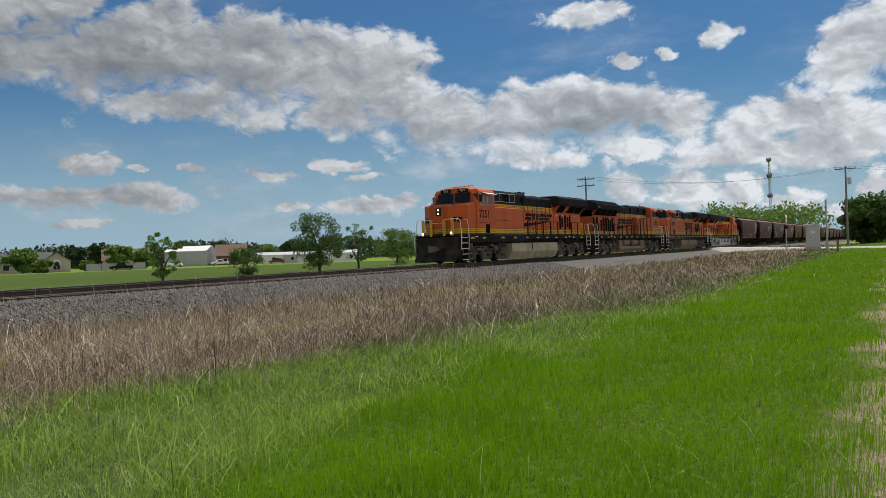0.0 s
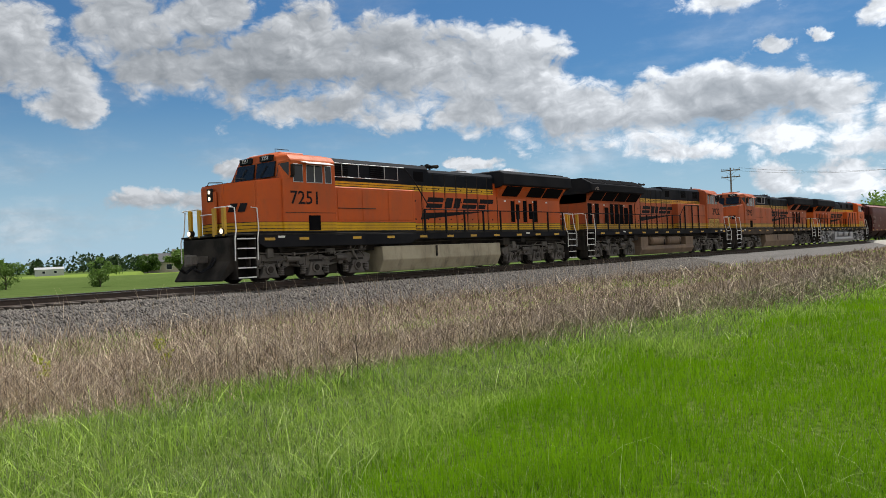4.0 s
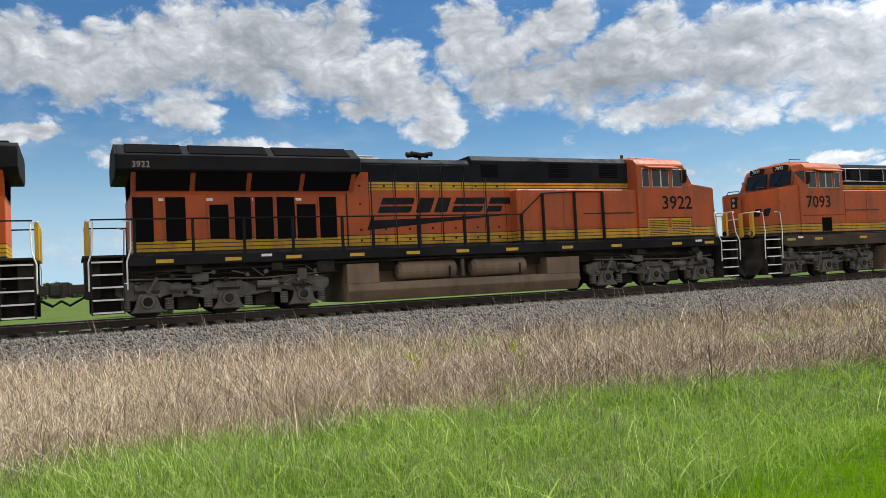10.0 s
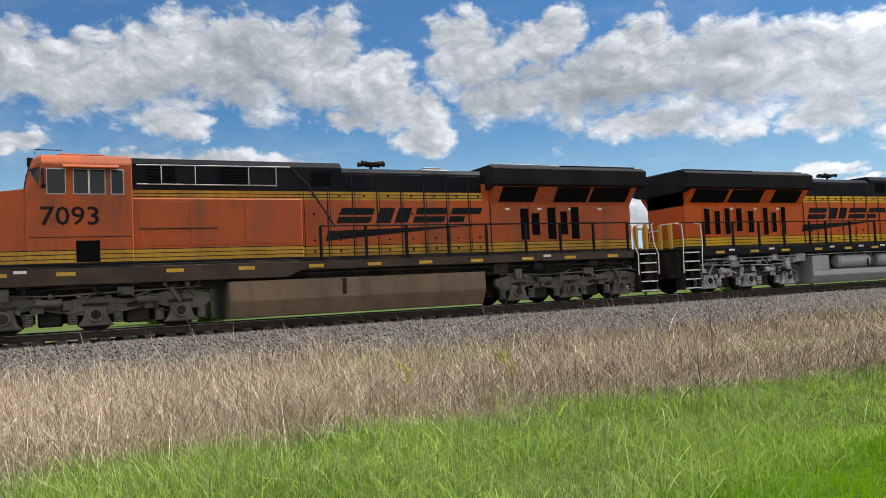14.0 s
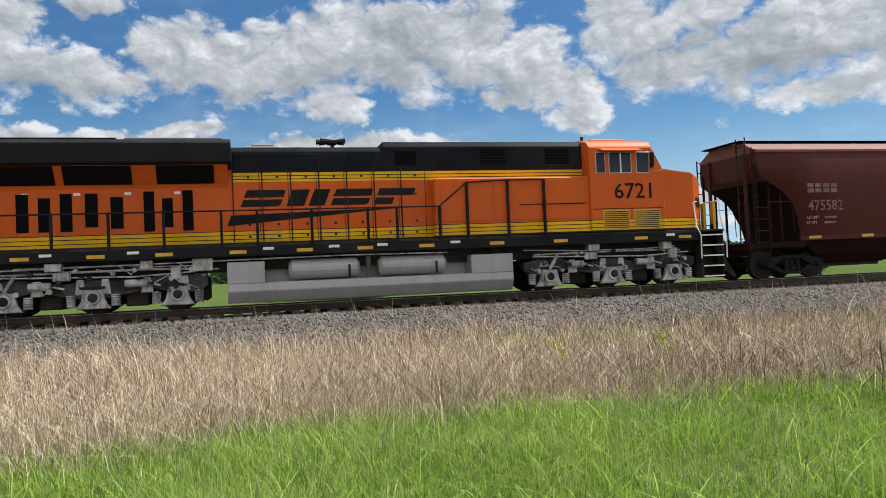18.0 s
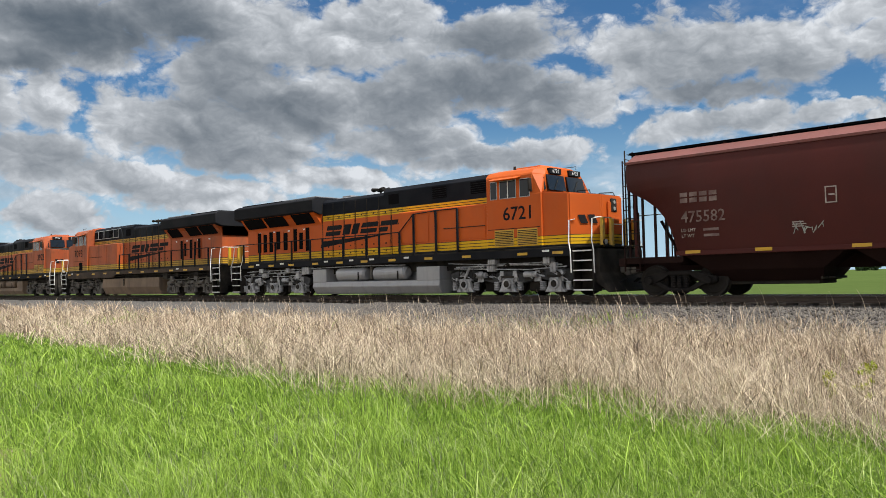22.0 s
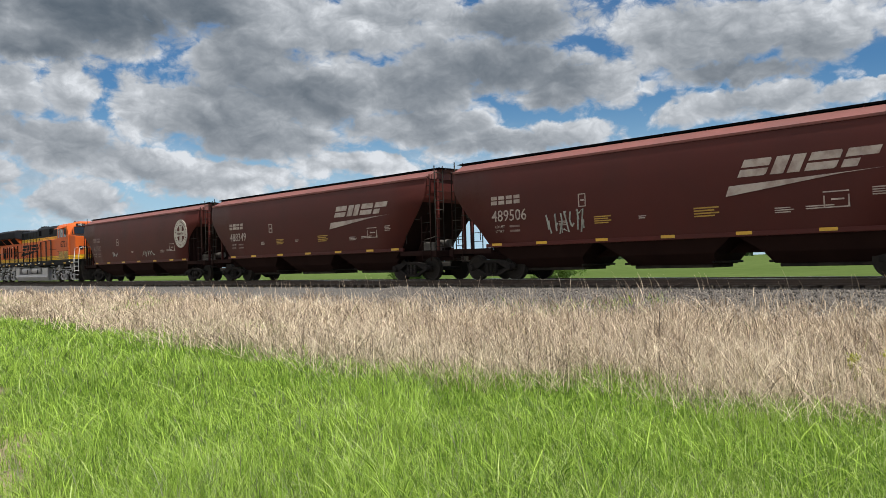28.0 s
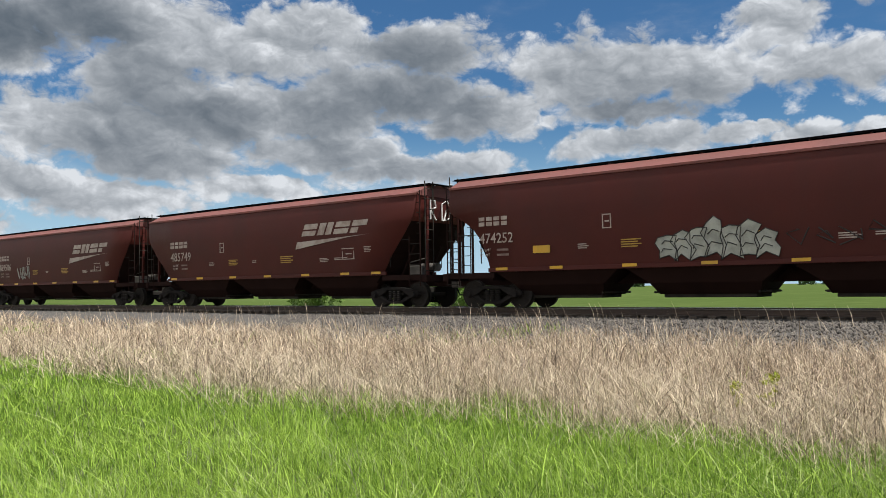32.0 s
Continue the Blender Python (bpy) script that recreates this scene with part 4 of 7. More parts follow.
def livery(name, orange, orange2, yellow, dust, dust_amount, hood):
    """Painted bands by height: dark sill, yellow band with pinstripes, orange side, and on hoods an upper yellow band under a black top."""
    m = bpy.data.materials.new(name)
    m.use_nodes = True
    n = Net(m.node_tree)
    pos = n.add("ShaderNodeTexCoord").outputs["Object"]
    x, y, z = n.add("ShaderNodeSeparateXYZ", i0=pos).outputs
    big = n.step(n.noise(pos, 0.7, 5.0), 0.3, 0.7)
    body = n.mix(big, orange, orange2)
    yel = n.mix(big, yellow, tuple(c * 0.75 for c in yellow))
    blk = n.mix(big, (0.008, 0.010, 0.014), (0.017, 0.018, 0.022))

    def band(lo, hi):
        return n.math("MULTIPLY", n.math("GREATER_THAN", z, lo), n.math("LESS_THAN", z, hi))
    streak = n.add("ShaderNodeMapping", i0=pos, i3=(1.6, 1.6, 0.25)).outputs[0]
    d = n.step(n.noise(streak, 1.6, 7.0, 0.65), 0.42, 0.75, 0.0, dust_amount)
    low = n.step(n.noise(pos, 5.0, 5.0), 0.5, 0.8, 0.0, dust_amount * 0.5)
    fore = n.math("LESS_THAN", x, (hood or 99) - LEN / 2)
    col = n.mix(band(1.0, 2.0), body, yel)
    if hood:
        col = n.mix(n.math("MULTIPLY", band(3.29, 3.55), fore), col, yel)
    col = n.mix(d, col, dust)
    col = n.mix(low, col, tuple(c * 0.6 for c in dust))
    for a in (1.775, 1.885, 1.99):
        col = n.mix(band(a - 0.011, a + 0.011), col, blk)
    col = n.mix(n.math("LESS_THAN", z, 1.69), col, blk)
    if hood:
        for a in (3.36, 3.45, 3.545):
            col = n.mix(n.math("MULTIPLY", band(a - 0.011, a + 0.011), fore), col, blk)
        col = n.mix(n.math("MULTIPLY", n.math("GREATER_THAN", z, 3.55), fore), col, blk)
        col = n.mix(n.math("GREATER_THAN", z, 3.82), col, blk)
    s = n.add("ShaderNodeBsdfPrincipled", Base_Color=col, Roughness=n.step(d, 0.0, 0.6, 0.5, 0.7))
    dull = n.math("MULTIPLY", n.math("GREATER_THAN", z, 3.55), 0.14) if hood else 0.0
    sheen = n.math("SUBTRACT", 0.17, dull)
    n.tree.links.new(sheen, s.inputs["Specular IOR Level"])
    b = n.add("ShaderNodeBump", Strength=0.06, Distance=0.02, Height=n.noise(pos, 3.0, 3.0))
    n.tree.links.new(b.outputs[0], s.inputs["Normal"])
    out = n.add("ShaderNodeOutputMaterial")
    n.tree.links.new(s.outputs[0], out.inputs[0])
    return m


YEL = (0.66, 0.38, 0.012)
USED = [livery("road_worn_cab_paint", (0.53, 0.098, 0.017), (0.43, 0.086, 0.023), YEL, (0.22, 0.10, 0.05), 0.4, 0),
        livery("road_worn_hood_paint", (0.53, 0.098, 0.017), (0.43, 0.086, 0.023), YEL, (0.22, 0.10, 0.05), 0.4, 15.35)]
DUSTY = [livery("dusty_cab_paint", (0.44, 0.090, 0.022), (0.32, 0.078, 0.032), (0.50, 0.29, 0.03), (0.14, 0.078, 0.05), 0.65, 0),
         livery("dusty_hood_paint", (0.44, 0.090, 0.022), (0.32, 0.078, 0.032), (0.50, 0.29, 0.03), (0.14, 0.078, 0.05), 0.65, 15.35)]
DULL = [livery("faded_cab_paint", (0.43, 0.088, 0.024), (0.32, 0.076, 0.032), (0.55, 0.32, 0.03), (0.16, 0.085, 0.05), 0.6, 0),
        livery("faded_hood_paint", (0.43, 0.088, 0.024), (0.32, 0.076, 0.032), (0.55, 0.32, 0.03), (0.16, 0.085, 0.05), 0.6, 14.2)]
FRESH = [livery("fresh_cab_paint", (0.54, 0.096, 0.011), (0.46, 0.086, 0.014), (0.72, 0.42, 0.008), (0.40, 0.13, 0.04), 0.15, 0),
         livery("fresh_hood_paint", (0.54, 0.096, 0.011), (0.46, 0.086, 0.014), (0.72, 0.42, 0.008), (0.40, 0.13, 0.04), 0.15, 14.9)]


def wordmark(parent, x0, x1, z0, z1, y, material, face, slant=0.30):
    """The railroad's mark as plain slanted blocks over a tapering swash. face: -1 or 1, the side it is read from."""
    n = 4
    step = (x1 - x0) / n
    for k in range(n):
        bm = BM()
        a = x0 + k * step
        h = z1 - z0
        w = step * 0.86
        sl = slant * h / 0.45

        def pt(u, v):
            return (a + u * w + v * sl * 0.6, z0 + v * h)
        # plain slanted blocks, split by a slit or stepped at one end
        if k in (0, 2):
            pieces = [[pt(0, 0), pt(0.94, 0), pt(1, 0.10), pt(1, 0.42), pt(0, 0.42)], [pt(0, 0.55), pt(1, 0.55), pt(1, 0.90), pt(0.94, 1), pt(0, 1)]]
        elif k == 1:
            pieces = [[pt(0, 0), pt(0.46, 0), pt(0.46, 1), pt(0, 1)], [pt(0.58, 0), pt(1, 0), pt(1, 1), pt(0.58, 1)]]
        else:
            pieces = [[pt(0, 0), pt(0.5, 0), pt(0.5, 0.42), pt(0, 0.42)], [pt(0, 0.55), pt(1, 0.55), pt(1, 1), pt(0, 1)]]
        for outline in pieces:
            if face > 0:
                outline = [(x0 + x1 - p[0], p[1]) for p in outline]
            prism(bm, outline, "y", min(y, y + face * 0.006), max(y, y + face * 0.006))
        part("mark_block", bm, material, parent, "slanted block of the painted mark")
    sw = [(x0 - 0.35, z0 - 0.50), (x0 - 0.25, z0 - 0.22), (x1 + 0.1, z0 - 0.08), (x1 - 0.9, z0 - 0.14)]
    if face > 0:
        sw = [(x0 + x1 - p[0], p[1]) for p in sw]
    part("mark_swash", prism(BM(), sw, "y", min(y, y + face * 0.006), max(y, y + face * 0.006)), material, parent, "tapering painted swash")


def side_text(parent, text, x, z, y, size, material, face, name="number", label="", narrow=1.0, bold=0.0):
    m = Matrix.Translation((x, y, z)) @ pose(0, 0, 0, 90, 0, 0 if face < 0 else 180)
    return lettering(name, text, size, 0.003, material, parent, m, label, 0.0, narrow, bold)


def wheelset(parent, x, r, material, gauge=0.755):
    bm = BM()
    rod(bm, (0, -0.95, 0), (0, 0.95, 0), 0.08, 10)
    for s in (-1, 1):
        rod(bm, (0, s * (gauge - 0.02), 0), (0, s * (gauge + 0.11), 0), r, 28)
        rod(bm, (0, s * (gauge - 0.06), 0), (0, s * (gauge - 0.02), 0), r + 0.025, 28)
        rod(bm, (0, s * (gauge + 0.11), 0), (0, s * (gauge + 0.125), 0), r - 0.07, 20, r - 0.10)
        rod(bm, (0, s * (gauge + 0.125), 0), (0, s * (gauge + 0.16), 0), 0.15, 12, 0.12)
        for k in range(5):
            a = k * 1.2566
            box(bm, math.cos(a) * r * 0.62 - 0.02, math.cos(a) * r * 0.62 + 0.02, s * (gauge + 0.11), s * (gauge + 0.13), math.sin(a) * r * 0.62 - 0.02, math.sin(a) * r * 0.62 + 0.02)
    w = part("wheelset", bm, WHEEL, parent, "steel wheels on an axle")
    w.location = (x, 0, r)
    WHEELS.append((w, x, r))
    return w


def loco_truck(loco, u, sets, steel):
    """A three-axle truck about the distance u from the front coupler."""
    x = u - LEN / 2
    bm = BM()
    box(bm, x - 2.3, x + 2.3, -0.55, 0.55, 0.62, 0.95, 0.05)
    box(bm, x - 0.4, x + 0.4, -0.95, 0.95, 0.55, 0.8, 0.04)
    truck = part("truck", bm, DARK, loco, "three-axle locomotive truck")
    for s in (-1, 1):
        y0, y1 = s * 1.02, s * 1.22
        fr = [(x - 2.75, 0.62), (x - 2.6, 0.50), (x - 2.35, 0.45), (x - 1.7, 0.52), (x - 1.35, 0.60), (x - 0.8, 0.48), (x - 0.3, 0.40), (x + 0.3, 0.40), (x + 0.8, 0.48), (x + 1.35, 0.60),
              (x + 1.7, 0.52), (x + 2.35, 0.45), (x + 2.6, 0.50), (x + 2.75, 0.62), (x + 2.75, 0.82), (x + 2.3, 0.93), (x + 1.6, 0.93), (x + 1.2, 0.80), (x + 0.6, 0.78), (x + 0.3, 0.86),
              (x - 0.3, 0.86), (x - 0.6, 0.78), (x - 1.2, 0.80), (x - 1.6, 0.93), (x - 2.3, 0.93), (x - 2.75, 0.82)]
        part("side_frame", prism(BM(), fr, "y", min(y0, y1), max(y0, y1), 0.02), SILVER_DK if steel is SILVER else GRIME, truck, "cast steel side frame")
        for a, wd in ((-2.32, 0.34), (-1.42, 0.30), (-0.42, 0.26), (0.16, 0.26), (1.12, 0.30), (1.98, 0.34)):
            part("frame_rib", prism(BM(), [(x + a, 0.50), (x + a + wd, 0.50), (x + a + wd * 0.8, 0.88), (x + a + wd * 0.2, 0.88)], "y", min(s * 1.21, s * 1.245), max(s * 1.21, s * 1.245), 0.01), steel, truck, "raised rib of the frame")
        for k in (-2, 0, 2):
            cx = x + k
            bm = BM()
            prism(bm, [(cx - 0.42, 0.14), (cx + 0.42, 0.14), (cx + 0.30, 0.30), (cx + 0.22, 0.62), (cx - 0.22, 0.62), (cx - 0.30, 0.30)], "y", min(s * 1.14, s * 1.30), max(s * 1.14, s * 1.30), 0.02)
            rod(bm, (cx, s * 1.28, 0.42), (cx, s * 1.36, 0.42), 0.19, 16, 0.17)
            part("journal_box", bm, steel, truck, "axle bearing housing with a round collar")
            part("bearing_cap", rod(BM(), (cx, s * 1.34, 0.42), (cx, s * 1.385, 0.42), 0.13, 12, 0.10), DARK, truck, "dark round bearing cap")
            # thin dark plate paints the shade of a slot
            part("pedestal_slot", box(BM(), cx - 0.30, cx + 0.30, s * 1.29, s * 1.306, 0.63, 0.70), DARK, truck, "dark plate painting a shaded slot over the bearing")
            for e in (-0.52, 0.52):
                part("coil_spring", spring(BM(), cx + e, s * 1.22, 0.20, 0.50, 0.12), steel, truck, "heavy coil spring")
        part("brake_pipe", rods(BM(), [(x - 2.5, s * 1.30, 0.98), (x - 1.0, s * 1.32, 0.90), (x + 0.8, s * 1.32, 0.95), (x + 2.5, s * 1.28, 1.0)], 0.022), steel, truck, "bent brake pipe")
        for a, b in ((-1.3, -0.75), (0.95, 1.45)):
            part("brake_cylinder", rods(rod(BM(), (x + a, s * 1.28, 0.74), (x + b, s * 1.28, 0.74), 0.10, 10), [(x + a, s * 1.28, 0.74), (x + a - 0.3, s * 1.28, 0.66)], 0.03), steel, truck, "brake cylinder with push rod")
        rng = random.Random(int(u * 10) + (5 if s > 0 else 0))
        for k in range(15):  # valves, elbows and hoses that crowd the frame
            a, z = x - 2.45 + k * 0.34 + rng.uniform(-0.15, 0.15), rng.uniform(0.55, 1.12)
            bm = BM()
            rod(bm, (a, s * 1.24, z), (a, s * rng.uniform(1.32, 1.40), z), rng.uniform(0.035, 0.075), 8)
            rods(bm, [(a, s * 1.31, z), (a + rng.uniform(0.05, 0.2), s * 1.33, z + rng.uniform(-0.2, 0.1)), (a + rng.uniform(0.2, 0.45), s * 1.32, z + rng.uniform(-0.15, 0.2))], rng.uniform(0.012, 0.024), 5)
            part("pipe_fitting", bm, DARK if k % 2 else steel, truck, "valve and bent pipe on the truck")
        # dark plates on the solid frame paint shaded openings
        for k in (-1.0, 1.0):
            part("frame_window", box(BM(), x + k - 0.28, x + k + 0.28, s * 1.215, s * 1.226, 0.56, 0.72, 0.004), DARK, truck, "dark plate painting a shaded opening in the frame")
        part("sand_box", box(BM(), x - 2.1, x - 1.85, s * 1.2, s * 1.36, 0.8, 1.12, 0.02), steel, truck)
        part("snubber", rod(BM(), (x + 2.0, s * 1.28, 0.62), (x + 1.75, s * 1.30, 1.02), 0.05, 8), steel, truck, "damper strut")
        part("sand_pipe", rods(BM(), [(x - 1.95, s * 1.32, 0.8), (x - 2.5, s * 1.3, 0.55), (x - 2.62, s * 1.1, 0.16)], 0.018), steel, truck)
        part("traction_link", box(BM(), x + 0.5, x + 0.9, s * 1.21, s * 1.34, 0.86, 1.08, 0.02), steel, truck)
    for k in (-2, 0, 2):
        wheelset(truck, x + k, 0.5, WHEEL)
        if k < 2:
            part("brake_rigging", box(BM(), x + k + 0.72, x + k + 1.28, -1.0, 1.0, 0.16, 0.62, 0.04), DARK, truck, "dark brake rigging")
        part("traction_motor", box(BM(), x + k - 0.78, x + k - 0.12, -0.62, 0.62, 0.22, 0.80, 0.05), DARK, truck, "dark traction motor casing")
    return truck


def step_well(loco, x, s, face):
    """Four open steps at a corner. face: -1 where the steps stand at the front of the platform, else 1."""
    bm = BM()
    for a in (x - 0.36, x + 0.36):
        prism(bm, [(a - 0.02, 0.16), (a + 0.02, 0.16), (a + 0.02, 1.6), (a - 0.02, 1.6)], "y", min(s * 1.02, s * 1.48), max(s * 1.02, s * 1.48))
    box(bm, x - 0.36, x + 0.36, s * 1.0, s * 1.04, 0.16, 1.6)
    well = part("step_well", bm, DARK, loco, "black corner step well")
    for k in range(5):
        z = 0.20 + k * 0.31
        part("step_tread", box(BM(), x - 0.35, x + 0.35, s * 1.08, s * 1.5, z, z + 0.02), DARK, well)
        part("step_edge", box(BM(), x - 0.35, x + 0.35, s * 1.5, s * 1.515, z - 0.01, z + 0.03), WHITE, well, "white-edged step nosing")
    for a, top in ((x - 0.45, 2.45), (x + 0.42, 2.45)):
        bm = BM()
        rods(bm, [(a, s * 1.52, 0.75), (a, s * 1.54, 1.45), (a - face * 0.10, s * 1.48, 1.75), (a - face * 0.12, s * 1.40, top), (a + face * 0.05, s * 1.3, top + 0.03)], 0.020)
        part("grab_rail", bm, WHITE, loco, "white painted grab rail")
    return well


def rail_run(loco, pts, s, material, drop):
    """A handrail through points (u, z) on the walkway edge, with a post at each."""
    y = s * 1.47
    bm = BM()
    rods(bm, [(u - LEN / 2, y, z) for u, z in pts], 0.022)
    part("handrail", bm, material, loco, "black pipe handrail")
    for (u, z) in pts:
        if drop:
            part("handrail_post", box(BM(), u - LEN / 2 - 0.035, u - LEN / 2 + 0.035, y - 0.03, y + 0.03, 1.55, z), material, loco)


def coupler(loco, face):
    x = face * LEN / 2
    bm = BM()
    box(bm, x - face * 1.1, x - face * 0.22, -0.12, 0.12, 0.72, 0.95, 0.02)
    box(bm, x - face * 0.28, x - face * 0.01, -0.22, 0.16, 0.66, 1.0, 0.05)
    rod(bm, (x - face * 0.1, 0.14, 0.64), (x - face * 0.1, 0.14, 1.02), 0.09, 10)
    part("coupler", bm, GRIME, loco, "knuckle coupler")
    for y in (-0.55, -0.4, 0.4, 0.55):
        part("brake_hose", rods(BM(), [(x - face * 0.75, y, 0.95), (x - face * 0.55, y * 1.02, 0.62), (x - face * 0.2, y * 0.9, 0.42), (x, y * 0.8, 0.55)], 0.028), BLACK, loco, "hanging rubber brake hose")


def locomotive(name, m, st):
    loco = thing(name, m, st["label"], "locomotive", "diesel locomotives at the head of the train")
    cabp, hoodp = st["paint"]
    fore = st.get("fore", 0.0)  # how much further out the cab end stands
    X = lambda u: u - LEN / 2 - fore * min(1.0, max(0.0, (9.5 - u) / 4.3))
    steel, tank_m = st["steel"], st["tank"]
    # frame and walkways
    bm = BM()
    box(bm, X(1.0), X(21.35), -1.0, 1.0, 0.95, 1.45)
    box(bm, X(0.75), X(21.8), -1.48, 1.48, 1.56, 1.62, 0.01)
    part("underframe", bm, DARK, loco, "black steel underframe and walkway")
    for s in (-1, 1):
        o = [(X(1.7), 1.56), (X(1.7), 1.30), (X(2.0), 1.15), (X(9.0), 1.15), (X(9.4), 1.32), (X(20.8), 1.34), (X(20.8), 1.56)] if st["deep"] else [(X(1.7), 1.56), (X(1.7), 1.30), (X(20.8), 1.32), (X(20.8), 1.56)]
        sill = part("side_sill", prism(BM(), o, "y", min(s * 1.40, s * 1.5), max(s * 1.40, s * 1.5), 0.01), st.get("sill", BLACK), loco, st.get("sill_label", "black side sill"))
        for u in (1.95, 3.4, 5.9, 7.7, 9.6, 11.3, 12.9, 14.6, 16.4, 18.0, 19.7):
            part("sill_reflector", box(BM(), X(u), X(u) + 0.42, s * 1.5, s * 1.506, 1.38, 1.47), YELLOW, sill, "yellow reflective strip")
        for u in (2.5, 8.9, 10.9, 12.2, 13.9, 17.2, 19.2) if steel is SILVER else (2.5, 17.2):
            part("sill_placard", box(BM(), X(u), X(u) + 0.28, s * 1.5, s * 1.506, 1.46, 1.53), WHITE, sill, "small white placard")
        for pts, r in (([(X(9.2), s * 1.36, 1.22), (X(12), s * 1.38, 1.25), (X(15.5), s * 1.36, 1.22), (X(20.5), s * 1.34, 1.16)], 0.02),
                       ([(X(15.3), s * 1.2, 1.02), (X(17), s * 1.25, 1.08), (X(20.4), s * 1.22, 1.05)], 0.03),
                       ([(X(15.5), s * 1.3, 1.12), (X(17.2), s * 1.3, 1.14), (X(17.6), s * 1.3, 1.20), (X(20.1), s * 1.3, 1.20)], 0.016),
                       ([(X(2.2), s * 1.22, 1.04), (X(4), s * 1.25, 1.08), (X(6.8), s * 1.22, 1.05)], 0.03),
                       ([(X(2.4), s * 1.3, 1.16), (X(3.2), s * 1.3, 1.12), (X(5.4), s * 1.3, 1.12), (X(7.1), s * 1.3, 1.2)], 0.016)):
            part("air_pipe", rods(BM(), pts, r), st["pipes"], loco, "air pipe under the walkway")
        for u, w, h in ((15.45, 0.5, 0.32), (2.55, 0.3, 0.22), (4.9, 0.35, 0.2), (16.9, 0.3, 0.22), (19.0, 0.4, 0.2)):
            part("equipment_case", box(BM(), X(u), X(u + w), s * 1.12, s * 1.40, 1.30 - h, 1.30, 0.015), st["pipes"], loco, "small equipment case under the sill")
    # pilot and plough
    bm = BM()
    prism(bm, [(X(0.95), 1.5), (X(0.72), 1.5), (X(0.70), 0.75), (X(0.32), 0.16), (X(0.40), 0.12), (X(0.95), 0.5)], "y", -1.32, 1.32, 0.02)
    part("snow_plough", bm, DARK, loco, "black steel pilot plough")
    part("end_plate", box(BM(), X(21.4), X(21.75), -1.35, 1.35, 0.55, 1.56, 0.02), DARK, loco, "black rear end plate")
    for face in (-1, 1):
        coupler(loco, face)
        u = 1.22 if face < 0 else st["tail"]
        for s in (-1, 1):
            step_well(loco, X(u), s, face)
        e = X(0.80) if face < 0 else X(st["tail"] + 0.42)
        for y in (-0.95, -0.42, 0.42, 0.95):
            part("end_post", box(BM(), e - 0.05, e + 0.05, y - 0.075, y + 0.075, 1.56, 2.48, 0.01), YELLOW, loco, "yellow end platform panel")
        bm = BM()
        rods(bm, [(e, -1.35, 2.50), (e, -0.45, 2.50), (e, -0.40, 2.30), (e, 0.40, 2.30), (e, 0.45, 2.50), (e, 1.35, 2.50)], 0.02)
        part("end_rail", bm, WHITE, loco, "white end handrail")
    # nose and cab
    bm = BM()
    plan = [(X(1.03), -0.62), (X(1.03), 0.62), (X(1.75), 1.40), (X(2.85), 1.44), (X(2.85), -1.44), (X(1.75), -1.40)]
    prism(bm, plan, "z", 1.62, 3.2)
    for v in bm.verts:  # the top rises towards the cab
        if v.co.z > 3:
            v.co.z = 3.27 + (v.co.x - X(1.03)) * 0.12
    bmesh.ops.bevel(bm, geom=bm.edges[:], offset=0.04, segments=2, affect="EDGES")
    part("nose", bm, cabp, loco, "wide orange safety-cab nose")
    bm = BM()
    prism(bm, [(X(1.15), -0.55), (X(1.15), 0.55), (X(1.8), 1.25), (X(2.84), 1.3), (X(2.84), -1.3), (X(1.8), -1.25)], "z", 3.0, 3.3)
    for v in bm.verts:
        if v.co.z > 3.1:
            v.co.z = 3.285 + (v.co.x - X(1.03)) * 0.12
    part("nose_deck", bm, DARK, loco, "black antiglare nose top")
    for s in (-1, 1):
        part("nose_grab", rods(BM(), [(X(1.35), s * 0.75, 3.30), (X(1.4), s * 0.7, 3.44), (X(1.9), s * 0.65, 3.46), (X(1.95), s * 0.65, 3.37)], 0.018), DARK, loco)
        # the mark wraps round the chamfered corners
        for q0, q1 in ((0.12, 0.34), (0.42, 0.64)):
            bm = BM()
            vs = []
            for q, z in ((q0, 2.34), (q1, 2.34), (q1 + 0.10, 2.62), (q0 + 0.10, 2.62)):
                px, py = X(1.03) + 0.72 * q, s * (0.62 + 0.78 * q)
                vs.append((px - 0.012, py + s * 0.012, z))
            lo = [bm.verts.new(v) for v in vs]
            hi = [bm.verts.new((v[0] - 0.006, v[1] + s * 0.006, v[2])) for v in vs]
            fs = [bm.faces.new(lo), bm.faces.new(hi)] + [bm.faces.new((lo[i], lo[(i + 1) % 4], hi[(i + 1) % 4], hi[i])) for i in range(4)]
            bmesh.ops.recalc_face_normals(bm, faces=fs)
            part("nose_mark_block", bm, BLACK, loco, "slanted block of the painted mark")
    part("nose_door", box(BM(), X(0.955), X(1.02), -0.32, 0.32, 1.75, 3.05, 0.02), cabp, loco, "nose access door")
    for y in (-0.92, 0.92):
        lamp = part("ditch_light", rod(BM(), (X(0.70), y, 1.72), (X(0.86), y, 1.72), 0.10, 14), DARK, loco)
        part("lens", rod(BM(), (X(0.69), y, 1.72), (X(0.70), y, 1.72), 0.085, 14), st["lens"], lamp, st["lens_label"])
    hl = part("headlight", box(BM(), X(0.93), X(1.0), -0.16, 0.16, 2.72, 3.16, 0.02), DARK, loco, "twin headlight housing")
    for z in (2.83, 3.04):
        part("lens", rod(BM(), (X(0.915), 0, z), (X(0.93), 0, z), 0.06, 14), st["lens"], hl, st["lens_label"])
